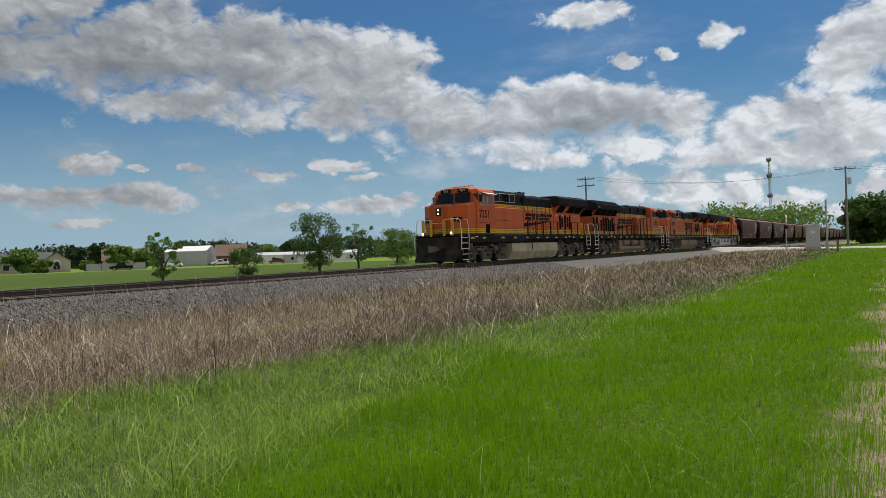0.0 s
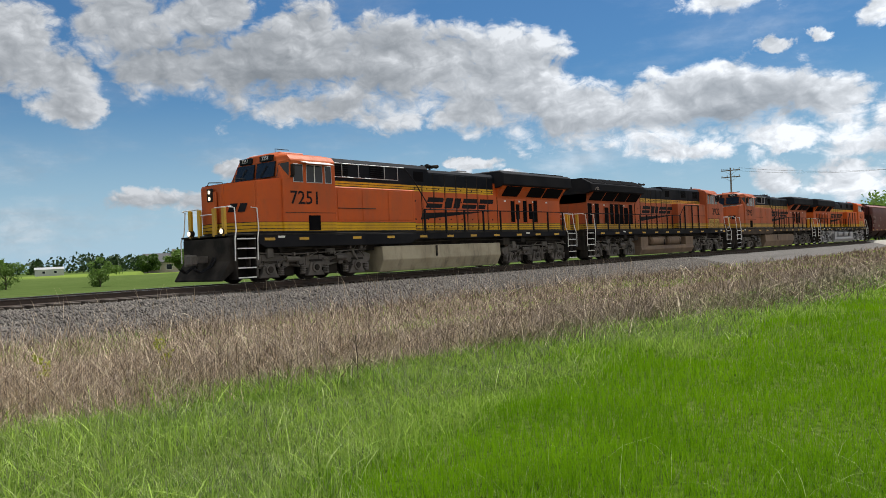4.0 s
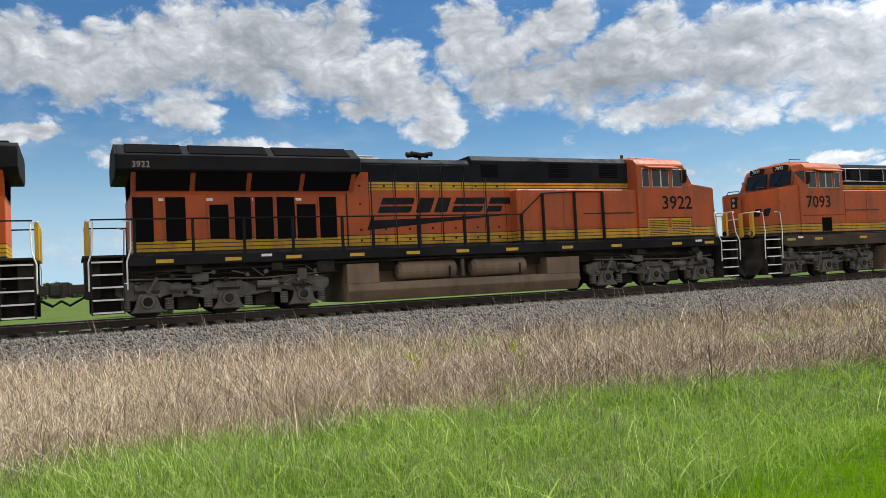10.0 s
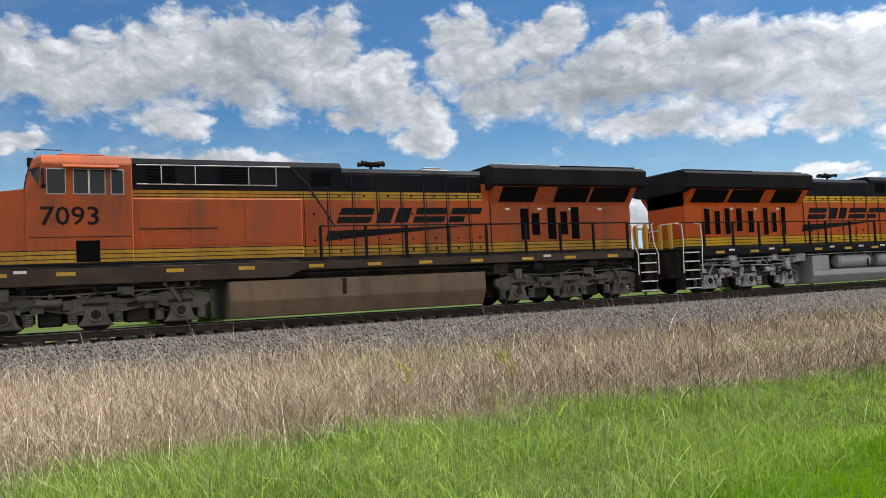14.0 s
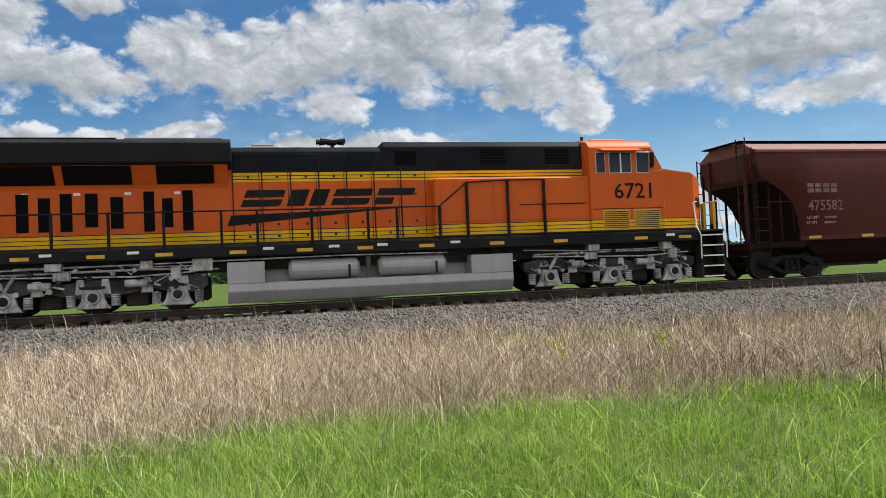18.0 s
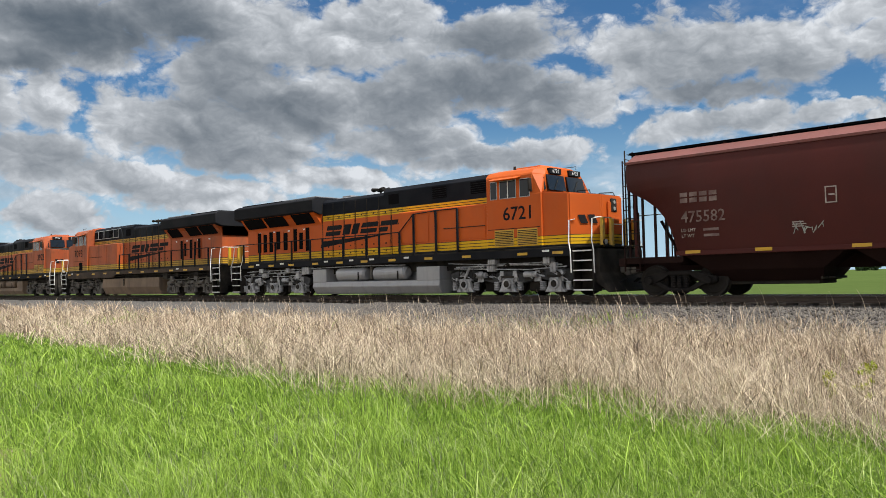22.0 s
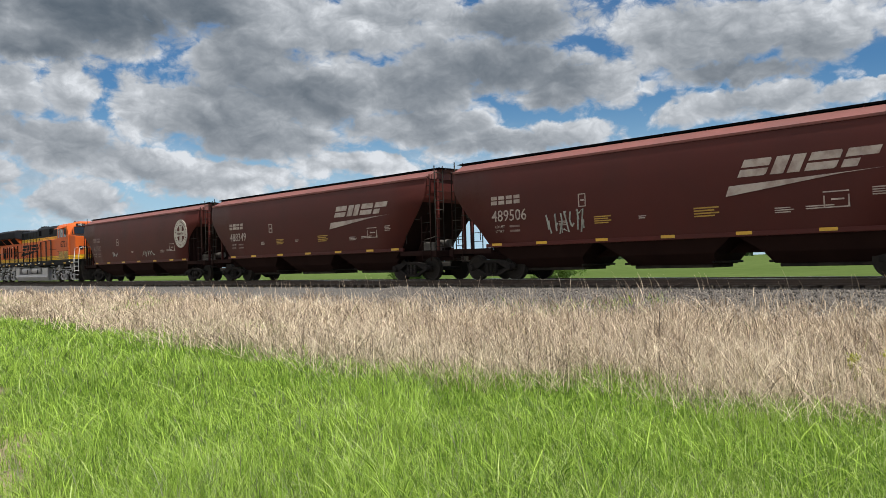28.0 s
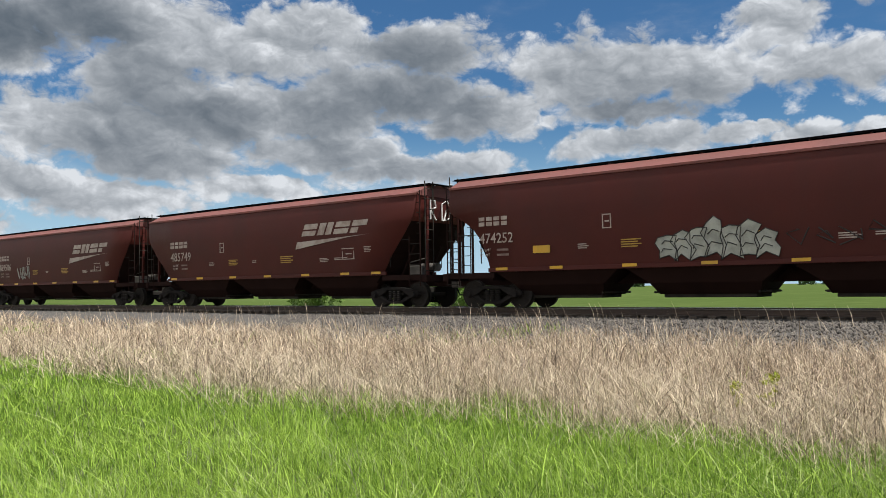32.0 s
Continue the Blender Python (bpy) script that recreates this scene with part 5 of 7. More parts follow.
    shell = [(-1.5, 1.62), (-1.5, 3.44), (-1.5, 4.12), (-1.32, 4.30), (-0.7, 4.44), (0.7, 4.44), (1.32, 4.30), (1.5, 4.12), (1.5, 3.44), (1.5, 1.62)]
    bm = BM()
    prism(bm, shell, "x", X(3.14), X(5.16))
    back = [v for v in bm.verts if v.co.x < X(3.2)]
    front = {}
    for v in back:  # the windscreen wall stands in front, narrower and leaning back
        front[v] = bm.verts.new((X(2.76) + max(0.0, v.co.z - 3.5) * 0.20, v.co.y * (0.76 if v.co.z > 3.5 else 1.0), v.co.z - (0.06 if v.co.z > 4 else 0)))
    face = [f for f in bm.faces if all(v.co.x < X(3.2) for v in f.verts)][0]
    ring = list(face.verts)
    bm.faces.remove(face)
    for i in range(len(ring)):
        a, b = ring[i], ring[(i + 1) % len(ring)]
        bm.faces.new((a, b, front[b], front[a]))
    bm.faces.new([front[v] for v in ring])
    bmesh.ops.recalc_face_normals(bm, faces=bm.faces[:])
    bmesh.ops.bevel(bm, geom=[e for e in bm.edges if e.calc_length() > 0.3], offset=0.03, segments=1, affect="EDGES")
    cab = part("cab", bm, cabp, loco, "orange cab with dark windows")
    for y0, y1 in ((-1.06, -0.08), (0.08, 1.06)):
        bm = BM()
        prism(bm, [(y0, 3.56), (y1, 3.56), (y1, 4.08), (y0, 4.08)], "x", X(2.735), X(2.775))
        for v in bm.verts:
            v.co.x += (v.co.z - 3.5) * 0.20
        w = part("windscreen", bm, GLASS, cab, "dark windscreen pane")
        bm = BM()
        rods(bm, [(X(2.72), (y0 + y1) / 2 + 0.2, 3.58), (X(2.80), (y0 + y1) / 2 - 0.1, 3.95)], 0.014)
        part("wiper", bm, DARK, cab)
        part("number_board", box(BM(), X(2.82), X(2.95), y0 + 0.16, y1 - 0.16, 4.12, 4.32, 0.01), BLACK, cab, "black number board")
        mm = Matrix.Translation((X(2.816), (y0 + y1) / 2, 4.22)) @ pose(0, 0, 0, 90, 0, -90)
        lettering("board_number", st["number"], 0.19, 0.002, WHITE, cab, mm, "white road number")
    part("cab_roof_unit", box(BM(), X(3.5), X(4.6), -0.5, 0.5, 4.42, 4.52, 0.03), cabp, cab, "low roof air conditioner")
    part("antenna", rods(BM(), [(X(3.0), -0.9, 4.40), (X(3.0), -0.9, 4.52), (X(3.6), -0.9, 4.52)], 0.012), DARK, cab)
    part("antenna", rod(BM(), (X(4.8), 0.3, 4.42), (X(4.8), 0.3, 4.62), 0.05, 8), DARK, cab)
    for s in (-1, 1):
        # corner glass beside the windscreen
        bm = BM()
        vs = [(X(2.80), 1.16, 3.56), (X(3.10), 1.455, 3.56), (X(3.12), 1.455, 4.02), (X(2.88), 1.19, 3.98)]
        lo = [bm.verts.new((p[0] - 0.012, s * (p[1] + 0.008), p[2])) for p in vs]
        hi = [bm.verts.new((p[0] + 0.03, s * (p[1] - 0.03), p[2])) for p in vs]
        fs = [bm.faces.new(lo), bm.faces.new(hi)] + [bm.faces.new((lo[i], lo[(i + 1) % 4], hi[(i + 1) % 4], hi[i])) for i in range(4)]
        bmesh.ops.recalc_face_normals(bm, faces=fs)
        part("corner_window", bm, GLASS, cab, "dark corner window")
        for k, (a, b) in enumerate(((3.26, 3.64), (3.84, 4.52), (4.68, 4.94))):
            fr = part("window_frame", box(BM(), X(a) - 0.025, X(b) + 0.025, s * 1.49, s * 1.51, 3.345, 3.975, 0.004), GALV, cab, "metal side window frame")
            part("pane", box(BM(), X(a), X(b), s * 1.505, s * 1.516, 3.37, 3.95), GLASS, fr, "dark glass pane")
            if k == 1:
                part("sash", box(BM(), X(4.15), X(4.19), s * 1.512, s * 1.522, 3.37, 3.95), WHITE, fr, "white sliding sash bar")
        bm = BM()
        prism(bm, [(s * 1.50, 4.08), (s * 1.82, 3.98), (s * 1.82, 3.96), (s * 1.50, 4.05)], "x", X(3.6), X(4.85))
        part("sun_awning", bm, WHITE if st["awning"] else cabp, cab, "folding sun awning over the window")
        bm = BM()
        box(bm, X(3.14), X(3.20), s * 1.50, s * 1.66, 3.55, 3.95, 0.01)
        box(bm, X(3.12), X(3.22), s * 1.50, s * 1.56, 3.5, 3.56)
        part("mirror", bm, DARK, cab)
        side_text(cab, st["number"], X(st["num"]), 2.80, s * 1.504, 0.64, BLACK, s, label="large black road number", narrow=1.06, bold=0.006)
        if s < 0:
            part("cab_louvre", box(BM(), X(3.85), X(4.38), s * 1.5, s * 1.51, 1.70, 2.22), GRILLE, cab, "dark equipment louvre")
        else:
            for u in (2.95, 3.95):
                lv = part("cab_louvre", box(BM(), X(u), X(u + 0.85), s * 1.5, s * 1.508, 1.72, 2.28), YELLOW, cab, "yellow louvred equipment panel")
                for q in range(9):
                    part("slat", box(BM(), X(u + 0.03), X(u + 0.82), s * 1.508, s * 1.524, 1.745 + q * 0.058, 1.765 + q * 0.058), DARK, lv)
        part("seam", box(BM(), X(2.85), X(5.1), s * 1.5, s * 1.508, 2.30, 2.32), DARK, cab)
    # equipment box and hood behind the cab
    part("equipment_box", box(BM(), X(5.14), X(9.5), -1.4, 1.4, 1.62, 3.28, 0.03), hoodp, loco, "orange electrical equipment box")
    for s in (-1, 1):
        for a, b in ((5.3, 6.5), (6.55, 7.9), (7.95, 9.35)):
            part("access_door", box(BM(), X(a), X(b), s * 1.4, s * 1.412, 2.06, 3.2, 0.01), hoodp, loco, "flat orange access door")
        part("box_rail", rods(BM(), [(X(5.3), s * 1.43, 2.5), (X(7.2), s * 1.43, 2.5)], 0.015), DARK, loco)
    top = [(-1.0, 3.25), (-1.0, 4.22), (-0.86, 4.38), (0.86, 4.38), (1.0, 4.22), (1.0, 3.25)]
    part("front_hood", prism(BM(), top, "x", X(5.14), X(10.82), 0.015), hoodp, loco, "black-topped front hood")
    low = [(-0.98, 1.62), (-0.98, 4.10), (-0.84, 4.24), (0.84, 4.24), (0.98, 4.10), (0.98, 1.62)]
    part("engine_hood", prism(BM(), low, "x", X(9.4), X(st["end"] - 0.33), 0.015), hoodp, loco, "long engine hood")
    r0 = st["rad"]
    for s in (-1, 1):
        u = 9.62
        while u < r0 - 0.3:
            w = 0.72
            part("hood_door", box(BM(), X(u), X(u + w), s * 0.98, s * 0.996, 1.72, 4.05, 0.006), hoodp, loco)
            for z in (1.84, 2.15, 2.9, 3.42):
                part("door_latch", box(BM(), X(u) + 0.30, X(u) + 0.36, s * 0.996, s * 1.012, z - 0.03, z + 0.03), DARK, loco)
            part("door_seam", box(BM(), X(u + w) + 0.005, X(u + w) + 0.03, s * 0.975, s * 1.008, 1.70, 4.06), DARK, loco)
            part("door_seam", box(BM(), X(u) + 0.045, X(u) + 0.062, s * 0.99, s * 1.002, 1.72, 3.56), DARK, loco)
            u += w + 0.035
        for u in (5.4, 7.25):
            g = part("hood_vent", box(BM(), X(u + 0.15), X(u + 0.85), s * 1.0, s * 1.01, 3.72, 4.16), GRILLE, loco, "louvred hood vent")
            for k in range(5):
                part("slat", box(BM(), X(u + 0.15), X(u + 0.85), s * 1.005, s * 1.03, 3.76 + k * 0.08, 3.775 + k * 0.08), BLACK, g)
        part("hood_vent", box(BM(), X(9.9), X(10.5), s * 1.0, s * 1.01, 3.70, 4.1), GRILLE, loco, "louvred hood vent")
        if st["high_rail"]:
            bm = BM()
            rods(bm, [(X(5.3), s * 1.02, 4.18), (X(9.3), s * 1.06, 4.20)], 0.016)
            rods(bm, [(X(5.3), s * 1.06, 3.68), (X(8.9), s * 1.06, 3.68)], 0.016)
            for u in (5.9, 6.75, 8.15, 8.9):
                rod(bm, (X(u), s * 1.06, 3.66), (X(u), s * 1.06, 4.2), 0.016, 6)
            part("upper_rail", bm, GALV, loco, "pale upper handrail along the hood")
            part("upper_rail", rods(BM(), [(X(9.3), s * 1.06, 4.20), (X(9.75), s * 1.15, 3.7), (X(10.35), s * 1.4, 2.62), (X(10.4), s * 1.47, 2.5)], 0.025), BLACK, loco, "sloping black handrail")
    # roof fittings
    bm = BM()
    for y, dx in ((-0.16, 0.0), (0.0, 0.1), (0.16, 0.0)):
        rod(bm, (X(12.05) + dx, y, 4.53), (X(12.45) + dx, y, 4.53), 0.03, 8, 0.08)
        rod(bm, (X(12.05) + dx, y, 4.53), (X(11.75) + dx, y, 4.53), 0.03, 8, 0.08)
    rod(bm, (X(12.1), 0, 4.22), (X(12.1), 0, 4.55), 0.05, 8)
    box(bm, X(11.98), X(12.22), -0.2, 0.2, 4.46, 4.50)
    part("air_horn", bm, DARK, loco, "cluster of air horn bells")
    bm = BM()
    box(bm, X(13.6), X(14.6), -0.42, 0.42, 4.22, 4.34, 0.03)
    box(bm, X(13.75), X(14.35), -0.3, 0.3, 4.34, 4.42, 0.02)
    part("exhaust", bm, GREYROOF, loco, "low exhaust stack")
    # radiator wings
    if st["gable"]:
        w = [(-1.12, 3.62), (-1.55, 3.74), (-1.55, 4.12), (-0.95, 4.46), (0.95, 4.46), (1.55, 4.12), (1.55, 3.74), (1.12, 3.62)]
    else:
        w = [(-1.12, 3.62), (-1.55, 3.76), (-1.55, 4.26), (-1.30, 4.38), (1.30, 4.38), (1.55, 4.26), (1.55, 3.76), (1.12, 3.62)]
    end = st["end"]
    wing = part("radiator_wing", prism(BM(), w, "x", X(r0), X(end), 0.02), BLACK, loco, "overhanging black radiator wing")
    if st["gable"]:
        part("wing_end", prism(BM(), [(q[0] * 0.99, q[1]) for q in w], "x", X(end), X(end) + 0.05), BLACK, wing, "black end of the radiator wing")
        for s in (-1, 1):
            side_text(wing, st["number"], X(end - 0.55), 3.86, s * 1.552, 0.22, PALE, s, "wing_number", "small pale road number")
        for a, b in ((r0 + 0.3, r0 + 2.4), (r0 + 2.6, r0 + 4.6), (r0 + 4.8, end - 0.2)):
            for s in (-1, 1):
                bm = BM()
                prism(bm, [(s * 1.50, 4.16), (s * 0.98, 4.455), (s * 0.98, 4.475), (s * 1.50, 4.18)], "x", X(a), X(b))
                part("roof_screen", bm, GRILLE, wing, "black radiator roof screen")
        for a in (r0 + 0.1, r0 + 2.42):
            part("roof_patch", prism(BM(), [(-1.46, 4.185), (-0.94, 4.475), (-0.94, 4.50), (-1.46, 4.21)], "x", X(a), X(a) + 0.55), GREYROOF, wing, "pale grey roof patch")
    else:
        for k, (a, b) in enumerate(((r0 + 0.2, r0 + 2.6), (r0 + 2.8, end - 0.2))):
            part("roof_screen", box(BM(), X(a), X(b), -1.2, 1.2, 4.38, 4.44, 0.01), GREYROOF if k == 0 else BLACK, wing, "radiator roof panel")
    flare = [(-0.98, 3.15), (-1.02, 3.24), (-1.40, 3.72), (1.40, 3.72), (1.02, 3.24), (0.98, 3.15)]
    part("radiator_flare", prism(BM(), flare, "x", X(r0 + 0.1), X(st["end"] - 0.33)), hoodp, loco, "orange flared radiator body")
    for s in (-1, 1):
        for a, wd in st["intakes"]:
            bm = BM()
            o = [(0.03, 0.03), (0.97, 0.03), (0.97, 0.97), (0.03, 0.97)]
            vs = [bm.verts.new((X(a + p * wd), s * (1.035 + q * 0.37), 3.255 + q * 0.455)) for p, q in o]
            vo = [bm.verts.new((v.co.x, v.co.y + s * 0.02, v.co.z - 0.012)) for v in vs]
            fs = [bm.faces.new(vs), bm.faces.new(vo)] + [bm.faces.new((vs[i], vs[(i + 1) % 4], vo[(i + 1) % 4], vo[i])) for i in range(4)]
            bmesh.ops.recalc_face_normals(bm, faces=fs)
            part("intake_screen", bm, GRILLE, loco, "dark radiator intake screen")
        for u, z0, z1, wd in st["screens"]:
            sc = part("engine_screen", box(BM(), X(u), X(u + wd), s * 0.98, s * 1.0, z0, z1, 0.005), GRILLE, loco, "tall dark engine room screen")
            part("screen_frame", box(BM(), X(u + wd), X(u + wd + 0.04), s * 0.98, s * 1.015, z0 - 0.05, z1 + 0.05), hoodp, sc)
        for u in (16.2, 17.4, 18.6, 19.8):
            part("warning_plate", box(BM(), X(u), X(u) + 0.16, s * 0.985, s * 0.992, 3.0, 3.07), WHITE, loco, "small white warning plate")
        mx = st["mark"]
        wordmark(loco, X(mx), X(mx + 4.75), 2.63, 3.07, s * 0.999, BLACK, s)
        rail_run(loco, st["rails"], s, BLACK, True)
        part("handrail", rods(BM(), [(X(st["rails"][-1][0]), s * 1.47, 2.5), (X(st["tail"] + 0.35), s * 1.4, 2.5)], 0.02), BLACK, loco)
    # fuel tank and air reservoirs
    t0, t1 = 7.45, 15.1
    if st["tank_kind"] == "plain":
        sec = [(-1.45, 1.08), (-1.48, 0.55), (-1.25, 0.10), (1.25, 0.10), (1.48, 0.55), (1.45, 1.08)]
        tk = part("fuel_tank", prism(BM(), sec, "x", X(t0), X(t1), 0.02), tank_m, loco, "dusty grey fuel tank")
        for s in (-1, 1):
            part("tank_gauge", box(BM(), X(t0 + 3.1), X(t0 + 3.2), s * 1.47, s * 1.50, 0.62, 1.06), DARK, tk)
    else:
        sec = [(-1.40, 0.62), (-1.45, 0.40), (-1.25, 0.10), (1.25, 0.10), (1.45, 0.40), (1.40, 0.62)]
        tk = part("fuel_tank", prism(BM(), sec, "x", X(t0), X(t1), 0.02), tank_m, loco, st["tank_label"])
        part("tank_core", box(BM(), X(t0), X(t1), -0.75, 0.75, 0.6, 1.15), tank_m, tk)
        for s in (-1, 1):
            part("tank_box", box(BM(), X(t0), X(t0 + 1.15), s * 0.7, s * 1.42, 0.6, 1.13, 0.02), tank_m, tk)
            part("tank_box", box(BM(), X(t1 - 0.95), X(t1), s * 0.7, s * 1.42, 0.6, 1.17, 0.02), tank_m, tk)
            for a in (t0 + 1.8, t0 + 4.2):
                bm = BM()
                rod(bm, (X(a + 0.08), s * 1.18, 0.92), (X(a + 1.80), s * 1.18, 0.92), 0.27, 18)
                rod(bm, (X(a), s * 1.18, 0.92), (X(a + 0.08), s * 1.18, 0.92), 0.17, 18, 0.27)
                rod(bm, (X(a + 1.80), s * 1.18, 0.92), (X(a + 1.88), s * 1.18, 0.92), 0.27, 18, 0.17)
                part("air_reservoir", bm, tank_m, loco, "cylindrical air reservoir")
                part("reservoir_strap", rods(BM(), [(X(a + 0.3), s * 1.46, 1.0), (X(a + 0.3), s * 1.46, 0.66)], 0.03), DARK, loco)
            part("drain_valve", rods(BM(), [(X(t0 + 3.95), s * 1.2, 0.7), (X(t0 + 3.95), s * 1.2, 1.2)], 0.07), GRIME, loco)
    loco_truck(loco, 4.25 - fore * 0.3, 3, steel)
    loco_truck(loco, 18.33, 3, steel)
    return loco


def glow(name, colour, power):
    m = bpy.data.materials.new(name)
    m.use_nodes = True
    n = Net(m.node_tree)
    e = n.add("ShaderNodeEmission", Color=(*colour, 1), Strength=power)
    n.tree.links.new(e.outputs[0], n.add("ShaderNodeOutputMaterial").inputs[0])
    return m


LENS_ON = glow("lit_lamp", (1.0, 0.82, 0.6), 1.6)
LENS_OFF = mat("unlit_lamp_glass", (0.35, 0.33, 0.3), 0.1)
RAILS = [(9.97, 2.52), (11.3, 2.52), (12.55, 2.52), (13.9, 2.52), (15.2, 2.52), (16.6, 2.52), (17.9, 2.52), (19.2, 2.52), (20.6, 2.52)]
RAILS_R = [(6.3, 3.2), (7.4, 3.2), (8.6, 3.15), (9.4, 2.5), (10.6, 2.5), (11.4, 2.5), (12.9, 2.5), (14.3, 2.5), (15.2, 2.5), (16.6, 2.5), (17.9, 2.5), (19.2, 2.5), (20.6, 2.5)]
SCREENS = [(16.75, 2.05, 3.05, 0.3), (17.17, 2.2, 2.9, 0.28), (17.78, 2.05, 3.08, 0.3), (18.28, 2.2, 2.95, 0.26), (18.7, 2.05, 3.1, 0.3)]
STYLE_LEAD = dict(label="orange and black freight diesel locomotive with yellow stripes, leading the train", paint=USED, steel=GRIME, tank=TANK, deep=True, number="7251", awning=True, high_rail=True,
                  rad=15.5, end=21.5, tail=21.4, pipes=DARK, gable=False, intakes=((15.9, 1.35), (17.95, 1.35), (19.35, 1.6)), screens=SCREENS, mark=10.6, rails=RAILS, tank_kind="plain", num=3.74, lens=LENS_ON, lens_label="lit lamp lens")
STYLE_THIRD = dict(STYLE_LEAD, paint=DUSTY, lens=LENS_OFF, lens_label="unlit lamp lens", number="7093", awning=False, label="orange and black diesel locomotive with a dusty brown fuel tank", tank=TANK_BROWN, sill=DUSTSILL, sill_label="dusty brown side sill")
STYLE_SECOND = dict(fore=0.3, label="faded orange diesel locomotive with a gabled radiator, running in reverse", paint=DULL, steel=GRIME, tank=TANK_BROWN, deep=False, number="3922", awning=False, high_rail=False,
                    rad=14.6, end=20.95, tail=21.25, pipes=DARK, gable=True, intakes=((14.8, 1.4), (16.25, 1.4), (17.7, 1.4), (19.15, 1.4)), screens=[(15.2, 1.95, 3.1, 0.5), (15.8, 1.95, 2.9, 0.55), (16.4, 1.95, 3.1, 0.5), (17.0, 1.95, 3.1, 0.5), (17.6, 1.95, 3.1, 0.45), (18.2, 2.0, 2.9, 0.5), (19.3, 1.95, 3.1, 0.5), (20.1, 1.95, 3.1, 0.5)],
                    mark=9.2, rails=RAILS_R, tank_kind="air", tank_label="dusty brown fuel tank with air reservoirs", num=3.5, lens=LENS_OFF, lens_label="unlit lamp lens")
STYLE_FOURTH = dict(fore=0.3, label="clean bright orange diesel locomotive with silver trucks, running in reverse", paint=FRESH, steel=SILVER, tank=TANK_NEW, deep=False, number="6721", awning=False, high_rail=False,
                    rad=14.9, end=21.3, tail=21.25, pipes=SILVER, gable=False, intakes=((15.3, 1.5), (17.3, 1.7), (19.1, 1.7)), screens=[(15.9, 2.05, 3.1, 0.26), (16.4, 2.15, 2.9, 0.26), (16.85, 2.05, 3.08, 0.26), (17.6, 2.15, 2.95, 0.3), (18.2, 2.2, 3.05, 0.3), (18.8, 2.1, 3.05, 0.28), (19.3, 2.1, 2.95, 0.28), (19.8, 2.1, 3.05, 0.28)],
                    mark=9.95, rails=RAILS_R, tank_kind="air", tank_label="silver fuel tank with air reservoirs", num=3.75, lens=LENS_OFF, lens_label="unlit lamp lens")

TRAIN = []  # each vehicle with its place along the train
for nm, centre, turn, style in (("locomotive", 7.4, 0, STYLE_LEAD), ("locomotive", 29.7, 180, STYLE_SECOND), ("locomotive", 52.0, 0, STYLE_THIRD), ("locomotive", 74.3, 180, STYLE_FOURTH)):
    TRAIN.append((locomotive(nm, pose(centre, TRACK_Y, RAIL_Z, 0, 0, turn), style), centre, turn))

# ---- covered hopper cars ----
HLEN = 18.3


def freight_truck(car, x, lite):
    bm = BM()
    box(bm, x - 0.25, x + 0.25, -1.0, 1.0, 0.42, 0.72, 0.04)
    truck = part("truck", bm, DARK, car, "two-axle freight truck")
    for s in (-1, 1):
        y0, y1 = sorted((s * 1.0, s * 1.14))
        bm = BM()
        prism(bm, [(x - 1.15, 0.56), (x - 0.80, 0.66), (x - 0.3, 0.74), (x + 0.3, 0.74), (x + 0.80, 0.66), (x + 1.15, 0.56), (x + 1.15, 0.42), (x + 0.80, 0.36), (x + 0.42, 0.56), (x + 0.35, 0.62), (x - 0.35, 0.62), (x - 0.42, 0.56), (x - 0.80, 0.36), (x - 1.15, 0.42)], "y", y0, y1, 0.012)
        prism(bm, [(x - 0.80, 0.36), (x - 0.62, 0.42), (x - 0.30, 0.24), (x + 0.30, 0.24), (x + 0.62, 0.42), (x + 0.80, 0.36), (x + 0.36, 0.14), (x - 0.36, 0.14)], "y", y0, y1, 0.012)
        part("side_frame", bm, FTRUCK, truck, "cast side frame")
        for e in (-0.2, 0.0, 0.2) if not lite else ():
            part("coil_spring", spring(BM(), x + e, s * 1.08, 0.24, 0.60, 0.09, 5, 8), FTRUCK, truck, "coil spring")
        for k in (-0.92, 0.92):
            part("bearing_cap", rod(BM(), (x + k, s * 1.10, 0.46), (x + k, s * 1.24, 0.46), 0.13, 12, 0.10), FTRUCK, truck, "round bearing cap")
    for k in (-0.92, 0.92):
        wheelset(truck, x + k, 0.455, WHEEL)


def hopper_body_outline(z):
    """Half width of the curved side at a height."""
    return np.interp(z, [0.95, 1.25, 1.7, 2.3, 3.0, 3.6, 3.9, 4.0], [1.36, 1.40, 1.47, 1.55, 1.58, 1.55, 1.50, 1.47])


